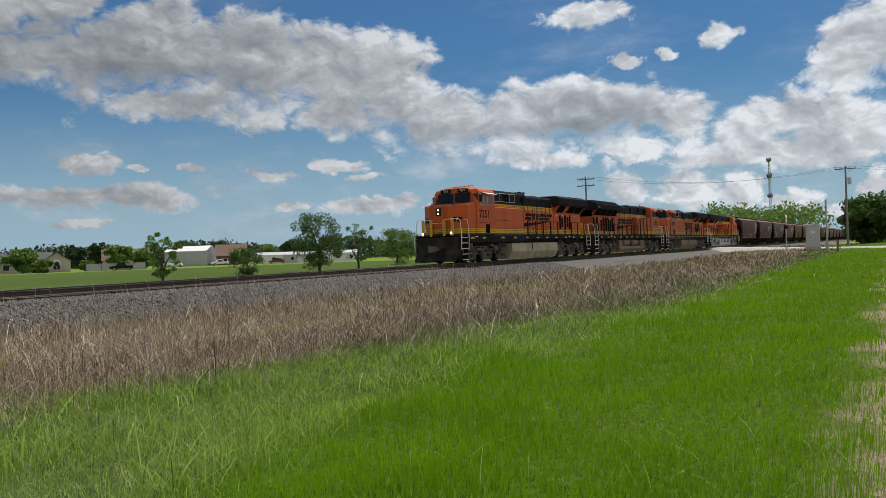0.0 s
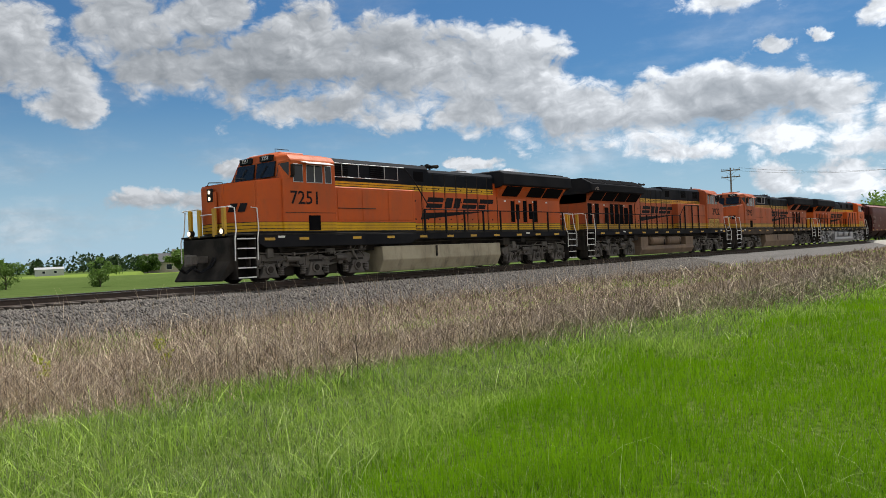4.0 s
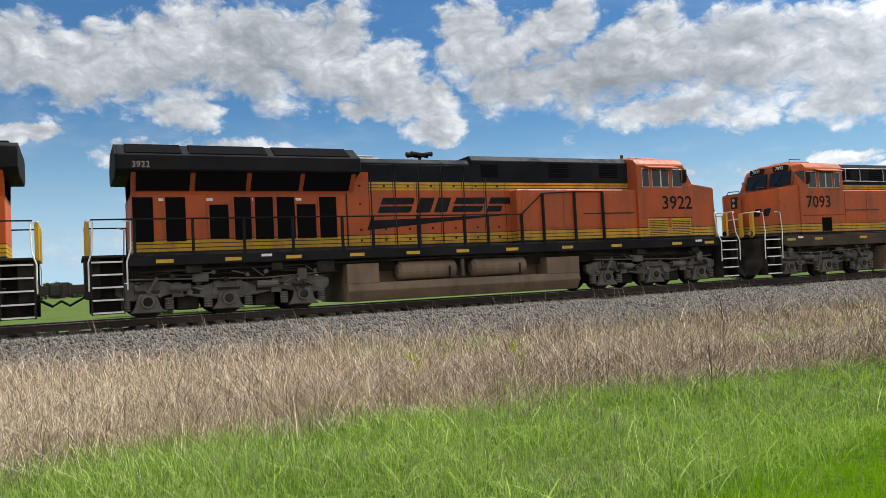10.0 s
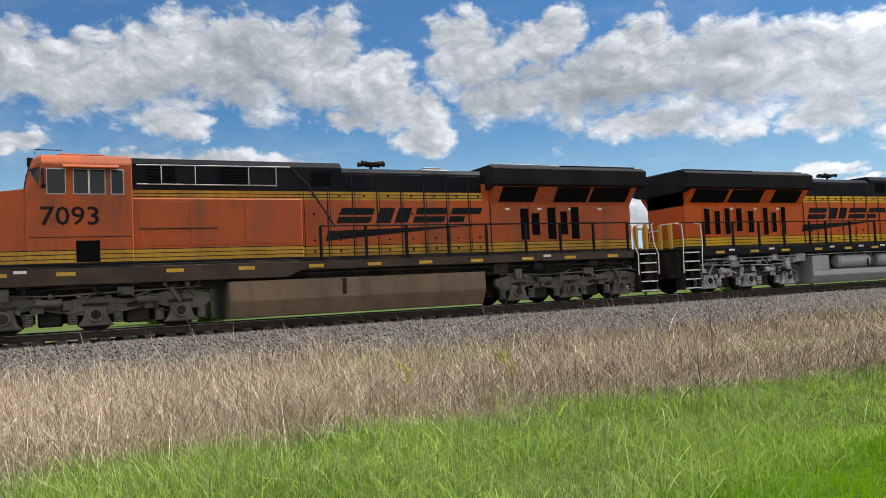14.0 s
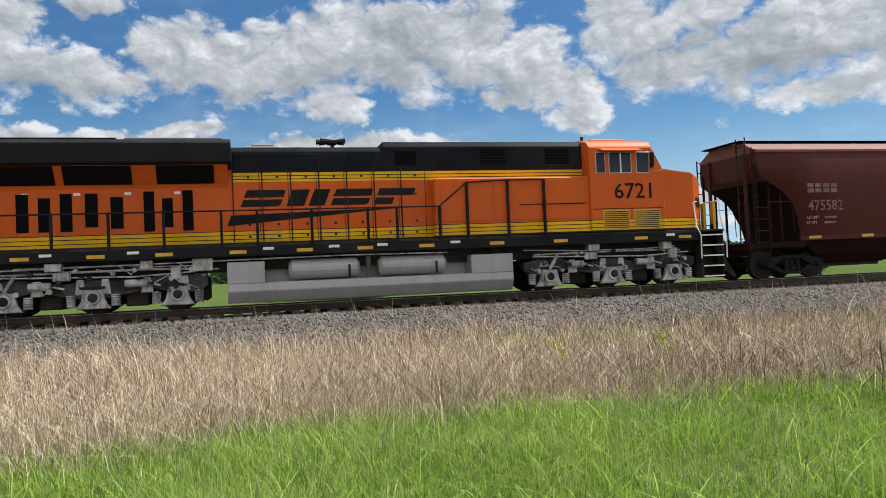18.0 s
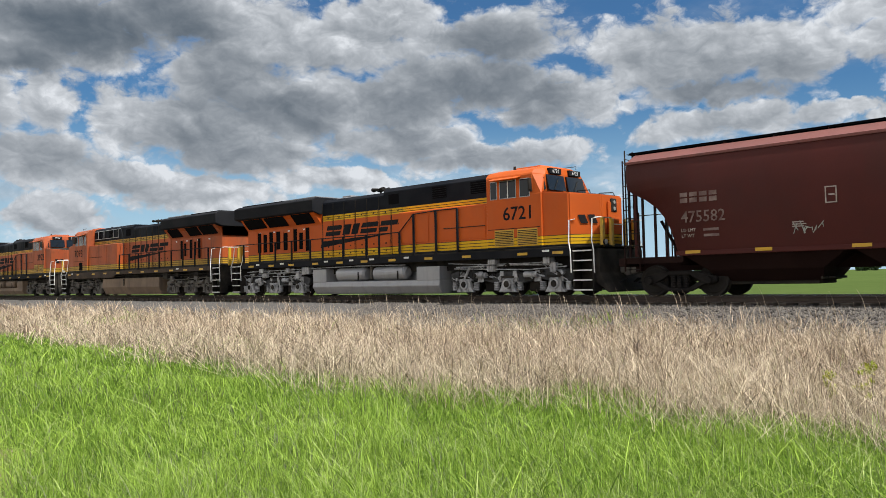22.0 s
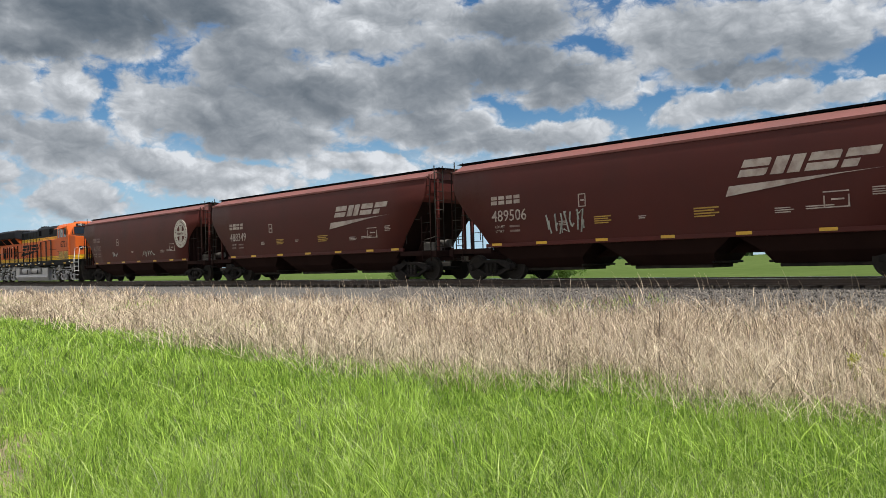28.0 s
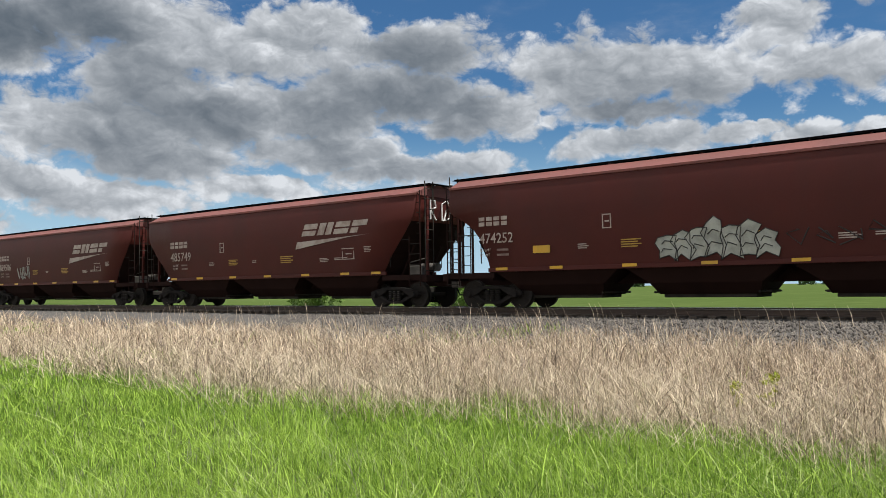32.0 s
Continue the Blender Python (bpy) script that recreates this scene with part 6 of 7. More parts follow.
def hopper_car(m, label, text, mark, extras, num_x=-5.2, lite=False):
    car = thing("hopper_car", m, label, "hopper car", "covered hopper cars of the train")
    H = HLEN / 2
    arc = mark != "swash"  # older cars have ends cut in a hollow curve
    ENDS = ([0.9, 1.25, 1.5, 1.9, 2.3, 2.6, 2.85, 3.05, 3.2, 3.5, 3.98], [6.78, 6.85, 6.90, 7.0, 7.18, 7.42, 7.76, 8.14, 8.36, 8.40, 8.42] if arc else [6.4, 6.75, 6.95, 7.25, 7.62, 7.88, 8.07, 8.22, 8.29, 8.38, 8.42])
    # curved sides: rows by height, with ends that sweep in to the slope sheets
    for s in (-1, 1):
        bm = BM()
        zs = [1.25, 1.5, 1.9, 2.3, 2.6, 2.85, 3.05, 3.2, 3.5, 3.75, 3.98]
        rows = []
        for z in zs:
            y = float(hopper_body_outline(z))
            e = float(np.interp(z, *ENDS))
            outer = [bm.verts.new((x, s * y, z)) for x in np.linspace(-e, e, 9)]
            inner = [bm.verts.new((v.co.x, s * (y - 0.03), z)) for v in outer]
            rows.append((outer, inner))
        for (a, ai), (b, bi) in zip(rows, rows[1:]):
            for i in range(8):
                bm.faces.new((a[i], a[i + 1], b[i + 1], b[i]))
                bm.faces.new((ai[i], bi[i], bi[i + 1], ai[i + 1]))
            for i in (0, 8):
                bm.faces.new((a[i], b[i], bi[i], ai[i]))
        bmesh.ops.recalc_face_normals(bm, faces=bm.faces[:])
        part("side_sheet", bm, MAROON, car, "curved maroon steel side", smooth=True)
        part("side_sill", box(BM(), -6.9, 6.9, s * 1.36, s * 1.46, 1.17, 1.30, 0.01), MAROON, car, "maroon lower sill")
        for x in (-6.6, -4.6, -2.2, 0.1, 2.4, 4.6, 6.2):
            part("reflector", box(BM(), x, x + 0.45, s * 1.458, s * 1.468, 1.22, 1.31), YELLOW, car, "yellow reflective strip")
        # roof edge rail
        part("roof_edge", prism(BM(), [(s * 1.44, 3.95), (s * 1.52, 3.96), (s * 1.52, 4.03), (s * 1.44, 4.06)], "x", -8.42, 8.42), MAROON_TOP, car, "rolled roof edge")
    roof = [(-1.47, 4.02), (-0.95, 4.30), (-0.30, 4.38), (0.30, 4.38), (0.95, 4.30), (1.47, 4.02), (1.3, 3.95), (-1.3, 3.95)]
    part("roof", prism(BM(), roof, "x", -8.44, 8.44), MAROON_TOP, car, "weathered pink-brown roof sheet, sunlit tone in its colour")
    # loading hatches and running boards
    for k in range(4):
        a = -7.4 + k * 3.75
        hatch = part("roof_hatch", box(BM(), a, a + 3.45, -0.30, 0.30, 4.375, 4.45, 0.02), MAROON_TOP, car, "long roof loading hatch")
        for q in () if lite else (0.3, 1.7, 3.1):
            part("hatch_clamp", rods(BM(), [(a + q, -0.38, 4.42), (a + q, 0.0, 4.52), (a + q, 0.38, 4.42)], 0.02), DARK, hatch)
    for s in (-1, 1):
        bm = BM()
        y0, y1 = sorted((s * 0.58, s * 0.95))
        box(bm, -8.62, 8.62, y0, y1, 4.365, 4.38)
        box(bm, -8.62, 8.62, y0, y0 + 0.015, 4.345, 4.40)
        box(bm, -8.62, 8.62, y1 - 0.015, y1, 4.345, 4.40)
        board = part("running_board", bm, GRILLE, car, "dark grating running board")
        for x in () if lite else np.linspace(-8.4, 8.4, 13):
            part("bracket", prism(BM(), [(s * 0.60, 4.33), (s * 0.94, 4.28), (s * 0.94, 4.365), (s * 0.60, 4.365)], "x", x - 0.015, x + 0.015), MAROON, board)
    for e in (-1, 1):
        part("end_running_board", box(BM(), e * 8.45, e * 8.72, -0.95, 0.95, 4.36, 4.375), GRILLE, car, "dark grating at the roof end")
    # slope sheets, end frames
    for e in (-1, 1):
        bm = BM()
        low = [(float(np.interp(z, *ENDS)) - 0.004, z) for z in ENDS[0][:8]]
        high = [(float(np.interp(z, *ENDS)) - 0.004, z) for z in (3.052, *ENDS[0][8:])]
        if arc:
            for y in (-1.40, 1.40):
                for x in (7.55, 7.95, 8.40):
                    part("corner_post", box(BM(), e * (x - 0.03), e * (x + 0.03), y - 0.03, y + 0.03, 1.1, float(np.interp(x, ENDS[1], ENDS[0])) + 0.05), HOPDARK, car, "dark upright post at the car end")
        # the slope sheet's colour holds the shade under the overhanging end
        for nm, line, m2, lb in (("slope_sheet", low, HOPDARK, "sloping end sheet, shade put into its colour"), ("end_panel", high, MAROON, "maroon upper end panel")):
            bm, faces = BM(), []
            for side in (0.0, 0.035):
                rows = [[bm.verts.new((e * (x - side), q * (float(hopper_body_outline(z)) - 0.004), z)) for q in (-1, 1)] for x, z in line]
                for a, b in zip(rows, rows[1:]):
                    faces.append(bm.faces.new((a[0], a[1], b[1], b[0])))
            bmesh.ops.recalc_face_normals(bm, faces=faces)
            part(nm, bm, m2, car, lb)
        bm = BM()
        box(bm, e * 6.4, e * 8.85, -0.35, 0.35, 0.75, 1.05)
        box(bm, e * 8.55, e * 8.8, -1.45, 1.45, 0.90, 1.15, 0.02)
        box(bm, e * 6.7, e * 8.7, -1.42, -1.30, 0.98, 1.16)
        box(bm, e * 6.7, e * 8.7, 1.30, 1.42, 0.98, 1.16)
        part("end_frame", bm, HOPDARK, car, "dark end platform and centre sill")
        for y in (-0.95, 0.95):
            bm = BM()
            box(bm, e * 8.40, e * 8.48, y - 0.05, y + 0.05, 1.1, 3.98)
            part("end_stanchion", bm, MAROON, car, "maroon end stanchion")
            part("slope_brace", rod(BM(), (e * 7.0, y * 0.8, 1.0), (e * 7.7, y * 0.8, 2.25), 0.05, 6), HOPDARK, car)
        for s in (-1, 1):
            lad = BM()
            for x in (8.05, 8.55):
                rod(lad, (e * x, s * 1.48, 0.75), (e * x, s * 1.48, 4.1 if x > 8.3 else 2.5), 0.022, 6)
            ladder = part("ladder", lad, HOPDARK, car, "side ladder at the car end")
            for q in range(0 if lite else 10):
                z = 0.8 + q * 0.36
                part("rung", rod(BM(), (e * (8.05 if z < 2.5 else 8.40), s * 1.48, z), (e * 8.55, s * 1.48, z), 0.014, 5), DARK, ladder)
            part("grab_iron", rods(BM(), [(e * 7.15, s * 1.47, 1.45), (e * 7.15, s * 1.50, 2.4), (e * 8.05, s * 1.50, 2.4)], 0.016), DARK, car)
        endl = BM()
        for y in (-1.25, -0.8):
            rod(endl, (e * 8.6, y, 1.1), (e * 8.6, y, 4.45), 0.022, 6)
        for q in range(9):
            rod(endl, (e * 8.6, -1.25, 1.3 + q * 0.36), (e * 8.6, -0.8, 1.3 + q * 0.36), 0.014, 5)
        part("end_ladder", endl, DARK, car, "dark end ladder")
        bm = BM()
        xf = e * HLEN / 2
        box(bm, xf - e * 0.75, xf - e * 0.2, -0.11, 0.11, 0.74, 0.95)
        box(bm, xf - e * 0.26, xf - e * 0.01, -0.2, 0.15, 0.68, 1.0, 0.04)
        part("coupler", bm, GRIME, car, "knuckle coupler")
        bm = BM()
        rods(bm, [(xf - e * 0.5, 0.35, 0.85), (xf - e * 0.3, 0.36, 0.45), (xf, 0.30, 0.40)], 0.03)
        part("air_hose", bm, BLACK, car)
    bw = part("brake_wheel", rod(BM(), (8.72, 0.55, 2.6), (8.76, 0.55, 2.6), 0.28, 16), DARK, car, "hand brake wheel")
    bm = BM()
    box(bm, 7.5, 8.1, -0.9, -0.4, 1.15, 1.5, 0.03)
    rod(bm, (7.3, 0.1, 1.45), (8.1, 0.1, 1.45), 0.16, 12)
    rod(bm, (7.2, -0.6, 1.6), (8.0, -0.6, 1.75), 0.02, 5)
    part("brake_gear", bm, GRIME, car, "brake reservoir and valves on the end platform")
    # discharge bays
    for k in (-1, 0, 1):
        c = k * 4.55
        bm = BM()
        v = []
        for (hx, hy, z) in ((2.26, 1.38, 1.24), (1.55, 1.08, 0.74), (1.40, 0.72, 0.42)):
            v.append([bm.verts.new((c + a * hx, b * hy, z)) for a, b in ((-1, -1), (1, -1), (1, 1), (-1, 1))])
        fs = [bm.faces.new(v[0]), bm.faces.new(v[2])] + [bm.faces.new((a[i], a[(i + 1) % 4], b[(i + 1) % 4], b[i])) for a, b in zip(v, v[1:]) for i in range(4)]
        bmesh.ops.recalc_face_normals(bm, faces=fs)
        # bay takes the darkened maroon, shade painted into it
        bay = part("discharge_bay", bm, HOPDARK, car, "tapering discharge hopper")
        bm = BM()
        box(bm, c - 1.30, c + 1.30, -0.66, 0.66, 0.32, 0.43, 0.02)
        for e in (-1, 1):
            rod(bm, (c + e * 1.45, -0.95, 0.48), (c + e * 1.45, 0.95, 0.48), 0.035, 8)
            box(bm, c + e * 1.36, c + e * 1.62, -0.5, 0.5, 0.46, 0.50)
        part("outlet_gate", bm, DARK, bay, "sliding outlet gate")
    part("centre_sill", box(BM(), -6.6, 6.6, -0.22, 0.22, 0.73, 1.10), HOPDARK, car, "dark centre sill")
    for e in (-1, 1):
        freight_truck(car, e * (H - 2.15), lite)
    # lettering on both sides
    for s in (-1, 1):
        def skin(z):
            return s * (float(hopper_body_outline(z)) + 0.006)
        X = lambda x: x if s < 0 else -x
        ink = FADED_INK if mark == "disc" else PALE
        if text:
            side_text(car, text, X(num_x), 2.24, skin(2.40), 0.46 if arc else 0.56, ink, s, "car_number", "pale stencilled car number", 0.95, 0.002)
        if not lite:
            for word, zz, px in (("LD LMT", 1.88, -0.46), ("LT WT", 1.72, -0.49)):
                side_text(car, word, X(num_x + px), zz, skin(zz + 0.08) + s * 0.004, 0.13, PALE, s, "weight_word", "small pale weight lettering")
                part("weight_figures", box(BM(), X(num_x - 0.02), X(num_x + 0.42), *sorted((skin(zz) - s * 0.01, skin(zz + 0.08))), zz - 0.035, zz + 0.035), FADED_INK, car, "faded unreadable weight figures")
        for k in range(4):
            bm = BM()
            q = 1.0 if arc else 1.2
            a = X(num_x - (0.55 - k * 0.29) * q)
            box(bm, a - 0.11 * q, a + 0.11 * q, skin(2.80) - 0.006, skin(2.80) + 0.006, 2.66, 2.79)
            box(bm, a - 0.11 * q, a + 0.11 * q, skin(2.80) - 0.006, skin(2.80) + 0.006, 2.83, 2.95)
            part("initial_block", bm, ink, car, "pale block of the painted initials")
        for x, z, w, h, n, mt in ((-3.6, 1.80, 0.35, 0.03, 3, PALE), (-2.2, 1.78, 0.62, 0.035, 4, DULLYEL), (-0.6, 1.85, 0.25, 0.03, 2, PALE), (1.2, 1.78, 0.75, 0.04, 4, DULLYEL),
                                  (3.5, 1.75, 0.5, 0.03, 3, PALE), (4.3, 1.80, 0.7, 0.03, 2, PALE), (5.9, 2.05, 0.35, 0.03, 4, PALE)):
            if mark == "disc" and mt is DULLYEL:
                continue
            bm = BM()
            for q in range(n):
                zz = z + q * h * 1.9
                y = skin(zz)
                box(bm, X(x), X(x + w * (1 if q % 2 else 0.82)), y - 0.008, y + 0.008, zz, zz + h)
            part("stencil", bm, mt, car, "small unreadable stencilled lines")
        for x, z, w, h in ((-2.75, 2.35, 0.28, 0.42), (4.75, 1.80, 0.62, 0.42)):
            bm = BM()
            y = skin(z)
            for a, b, c, d in ((0, w, 0, 0.03), (0, w, h - 0.03, h), (0, 0.03, 0, h), (w - 0.03, w, 0, h), (w * 0.3, w * 0.8, h * 0.45, h * 0.55)):
                q = skin(z + (c + d) / 2)
                box(bm, X(x + a), X(x + b), min(q, skin(z + c)) - 0.008, max(q, skin(z + c)) + 0.008, z + c, z + d)
            part("stencil_panel", bm, PALE, car, "outlined stencil panel")
        if mark == "swash":
            bm_y = skin(2.9)
            wordmark(car, *(sorted((X(2.55), X(6.1)))), 2.78, 3.24, bm_y, PALE, s, 0.34)
        elif mark == "disc":
            bm = BM()
            cx, cz = X(6.3), 2.74
            face = sorted((skin(2.78) - s * 0.02, skin(2.78) + s * 0.012))
            ring = lambda r0, r1: [(cx + r * math.cos(t), cz + r * math.sin(t)) for r, t in ((r1, a0), (r1, a1), (r0, a1), (r0, a0))]
            rim = [[bm.verts.new((cx + rr * math.cos(k * math.tau / 32), yy, cz + rr * math.sin(k * math.tau / 32))) for k in range(32)] for rr, yy in ((0.80, face[0]), (0.80, face[1]), (0.50, face[1]), (0.50, face[0]))]
            for a, b in zip(rim, rim[1:] + rim[:1]):
                for k in range(32):
                    bm.faces.new((a[k], a[(k + 1) % 32], b[(k + 1) % 32], b[k]))
            bmesh.ops.recalc_face_normals(bm, faces=bm.faces[:])
            emblem = part("disc_emblem", bm, EMBLEM, car, "pale round emblem with a cross")
            for k in range(4):  # flared arms
                c4, s4 = math.cos(k * math.pi / 2), math.sin(k * math.pi / 2)
                o = [(0.0, 0.0), (0.12, -0.12), (0.46, -0.17), (0.46, 0.17), (0.12, 0.12)]
                part("cross_arm", prism(BM(), [(cx + p * c4 - q * s4, cz + p * s4 + q * c4) for p, q in o], "y", *face), EMBLEM, emblem)
            over = sorted((skin(2.78) + s * 0.008, skin(2.78) + s * 0.016))
            bm = BM()
            for k in range(26):  # lettering round the ring, too worn to read
                a0, a1 = (k + 0.3) * math.tau / 26, (k + 0.58) * math.tau / 26
                if k % 13:
                    prism(bm, ring(0.615, 0.70), "y", *over)
            for k in range(6):
                box(bm, cx - 0.36 + k * 0.125, cx - 0.29 + k * 0.125, *over, cz - 0.06, cz + 0.06)
            part("emblem_lettering", bm, MAROON, emblem, "worn dark bars of unreadable lettering")
    for fn in extras:
        fn(car)
    return car


def scrawl(x, z, w, h, seed, material, thick=0.03, strokes=5):
    def make(car):
        rng = random.Random(seed)
        bm = BM()
        for k in range(strokes):
            a = x + w * k / strokes
            pts = [(a + rng.uniform(0, w / strokes * 1.2), z + rng.uniform(0, h)) for _ in range(5)]
            rods(bm, [(p, -(float(hopper_body_outline(q)) + 0.004), q) for p, q in pts], thick, 5)
        part("graffiti", bm, material, car, "loose spray-painted scrawl")
    return make


def throw_up(x, z, w, h, seed, fill, line):
    def make(car):
        rng = random.Random(seed)
        n = 7
        skin = lambda q: -(float(hopper_body_outline(q)) + 0.016)
        for k in range(n):
            a = x + w * (k + 0.1) / n
            b = a + w / n * 1.10
            top = z + h * (0.62 + 0.38 * math.sin(math.pi * (k + 0.6) / n)) * rng.uniform(0.85, 1.06)
            j = lambda r: rng.uniform(-r, r)
            o = [(a + j(0.06), z + j(0.06)), (a * 0.45 + b * 0.55 + j(0.05), z + 0.08 + j(0.08)), (b + j(0.08), z + j(0.06)), (b + 0.08 + j(0.08), z + (top - z) * 0.33), (b - 0.04 + j(0.05), z + (top - z) * 0.62),
                 (b + 0.05 + j(0.08), top - 0.05), (a * 0.5 + b * 0.5 + j(0.06), top + 0.04 + j(0.08)), (a + 0.02 + j(0.08), top - 0.08), (a - 0.05 + j(0.05), z + (top - z) * 0.66), (a + 0.05 + j(0.05), z + (top - z) * 0.36)]
            bm = prism(BM(), o, "y", 0.0, 1.0)
            for v in bm.verts:
                v.co.y = skin(v.co.z) - 0.004 * k * 0.3 + (0.004 if v.co.y > 0.5 else 0.0)
            letter = part("graffiti_letter", bm, fill, car, "silver spray-painted letter that cannot be read")
            bl = rods(BM(), [(p, skin(q) - 0.008, q) for p, q in (*o, o[0])], 0.015, 4)
            part("outline", bl, line, letter, "black spray outline")
            for q in (0.3, 0.62):
                zz = z + (top - z) * q
                part("stroke", rods(BM(), [(a + 0.10 + j(0.03), skin(zz) - 0.012, zz), (a + 0.20 + j(0.04), skin(zz + 0.12) - 0.012, zz + 0.12 + j(0.04)), (b - 0.06 + j(0.03), skin(zz + 0.06) - 0.012, zz + 0.06)], 0.013, 4), line, letter)
    return make


def placard(car):
    part("placard", box(BM(), -5.15, -4.55, -1.525, -1.50, 1.72, 1.95), YELLOW, car, "yellow reflective placard")


def end_tag(car):
    bm = BM()
    for y, pts in ((-0.75, ((0, 0), (0, 0.7), (0.25, 0.7), (0.3, 0.45), (0, 0.35), (0.3, 0))), (-0.1, ((0, 0), (0, 0.6), (0.3, 0.75), (0.5, 0.5), (0.45, 0.1), (0.1, 0), (0.3, 0.4)))):
        rods(bm, [(8.44, y + a, 3.12 + b) for a, b in pts], 0.03, 5)
    part("graffiti", bm, WHITE, car, "white spray-painted scrawl on the end panel")


CARS = [
    ("maroon covered hopper with a pale round emblem and white scrawls", "475582", "disc", [scrawl(-3.6, 1.62, 0.75, 0.35, 1, GRAF_W, 0.012), scrawl(0.9, 1.55, 1.7, 0.36, 2, GRAF_W, 0.014, 7)]),
    ("maroon covered hopper with a pale slanted mark", "488349", "swash", []),
    ("maroon covered hopper with a pale slanted mark and a silver scrawl", "489506", "swash", [scrawl(-4.1, 1.5, 1.5, 0.8, 3, GRAF_W, 0.028, 7)]),
    ("maroon covered hopper with a pale mark and a white end scrawl", "485749", "swash", [end_tag]),
    ("older maroon covered hopper with a large silver graffiti piece", "474252", "", [placard, throw_up(-1.15, 1.38, 3.1, 0.98, 5, GRAF_W, GRAF_K), scrawl(2.3, 1.45, 2.3, 0.75, 6, GRAF_K, 0.02, 4)]),
    ("maroon covered hopper with a pale slanted mark", "", "swash", []),
]
START = 85.45
made = []
for k, (lb, tx, mk, ex) in enumerate(CARS):
    c = START + HLEN * (k + 0.5)
    made.append(hopper_car(pose(c, TRACK_Y, RAIL_Z), lb, tx, mk, ex, (-6.0, -5.7, -5.7, -5.7, -6.5, -5.7)[k]))
    TRAIN.append((made[-1], c, 0))
far_car = hopper_car(pose(START + HLEN * 6.5, TRACK_Y, RAIL_Z), "maroon covered hopper far back in the train", "", "swash", [], -5.7, True)
TRAIN.append((far_car, START + HLEN * 6.5, 0))
for k in range(7, 22):
    c = START + HLEN * (k + 0.5)
    TRAIN.append((copy_thing(far_car, pose(c, TRACK_Y, RAIL_Z)), c, 0))

# ---- trees, buildings and the far distance ----


def spot(az, dist):
    return dist * math.cos(radians(az)), dist * math.sin(radians(az))


def tree(name, x, y, height, spread, leaf, label, seed, clumps=40, per=60, low=0.25, leaf_size=0.10, group="", z=None, open_crown=False):
    rng = np.random.default_rng(seed)
    z = float(ground_height(np.array(x), np.array(y))) if z is None else z
    t = thing(name, pose(x, y, z), label, "bush" if "bush" in name else "tree", group)
    bm = BM()
    rod(bm, (0, 0, -0.1), (0, 0, height * 0.45), height * 0.028, 7, height * 0.016)
    tips = []
    for k in range(7):
        a = k * 0.9 + rng.uniform(-0.3, 0.3)
        b = Vector((0, 0, height * rng.uniform(low * 0.5, 0.45)))
        e = Vector((math.cos(a) * spread * rng.uniform(0.35, 0.8), math.sin(a) * spread * rng.uniform(0.35, 0.8), height * rng.uniform(0.5, 0.95)))
        rod(bm, b, b.lerp(e, 0.5) + Vector((0, 0, 0.04 * height)), height * 0.012, 5, height * 0.008)
        rod(bm, b.lerp(e, 0.5) + Vector((0, 0, 0.04 * height)), e, height * 0.008, 5, height * 0.003)
        tips.append(e)
    part("trunk", bm, BARK, t, "grey-brown trunk with forking limbs")
    c, r = [], []
    for k in range(clumps):
        if k < 7:
            q = tips[k]
        else:
            a, u = rng.uniform(0, 6.283), rng.random() ** 0.6
            hh = rng.uniform(low, 0.97)
            prof = math.sin(math.pi * min(1, max(0.05, (hh - low * 0.6) / (1.08 - low * 0.6)))) ** 0.6
            q = Vector((math.cos(a) * u * spread * prof, math.sin(a) * u * spread * prof, hh * height))
        c.append(q)
        s = spread * rng.uniform(0.17, 0.36) * (0.75 if open_crown else 1.0)
        r.append((s, s, s * 0.8))
    v, f = leaf_cloud(np.array([tuple(q) for q in c]), np.array(r), per * 3, leaf_size, rng)
    crown = fast_mesh("crown", v, f, leaf, kind="")
    crown.parent = t
    return t


def woods(name, az0, az1, dist, h0, h1, leaf, label, seed, n=160, per=26):
    """A distant belt of trees as one mass of leaf clumps."""
    rng = np.random.default_rng(seed)
    az = np.radians(rng.uniform(az0, az1, n))
    d = dist * rng.uniform(0.92, 1.12, n)
    h = h0 + (h1 - h0) * (0.5 + 0.5 * np.sin(az * 37 + seed)) * rng.uniform(0.6, 1.0, n)
    c, r = [], []
    for k in range(n):
        for q in range(4):
            s = h[k] * rng.uniform(0.22, 0.42)
            c.append((d[k] * np.cos(az[k]) + rng.normal(0, h[k] * 0.35), d[k] * np.sin(az[k]) + rng.normal(0, h[k] * 0.35), h[k] * (0.15 + 0.2 * q)))
            r.append((s, s, s * 0.8))
    v, f = leaf_cloud(np.array(c), np.array(r), per, dist * 0.0022, rng)
    return fast_mesh(name, v, f, leaf, label, "woods")


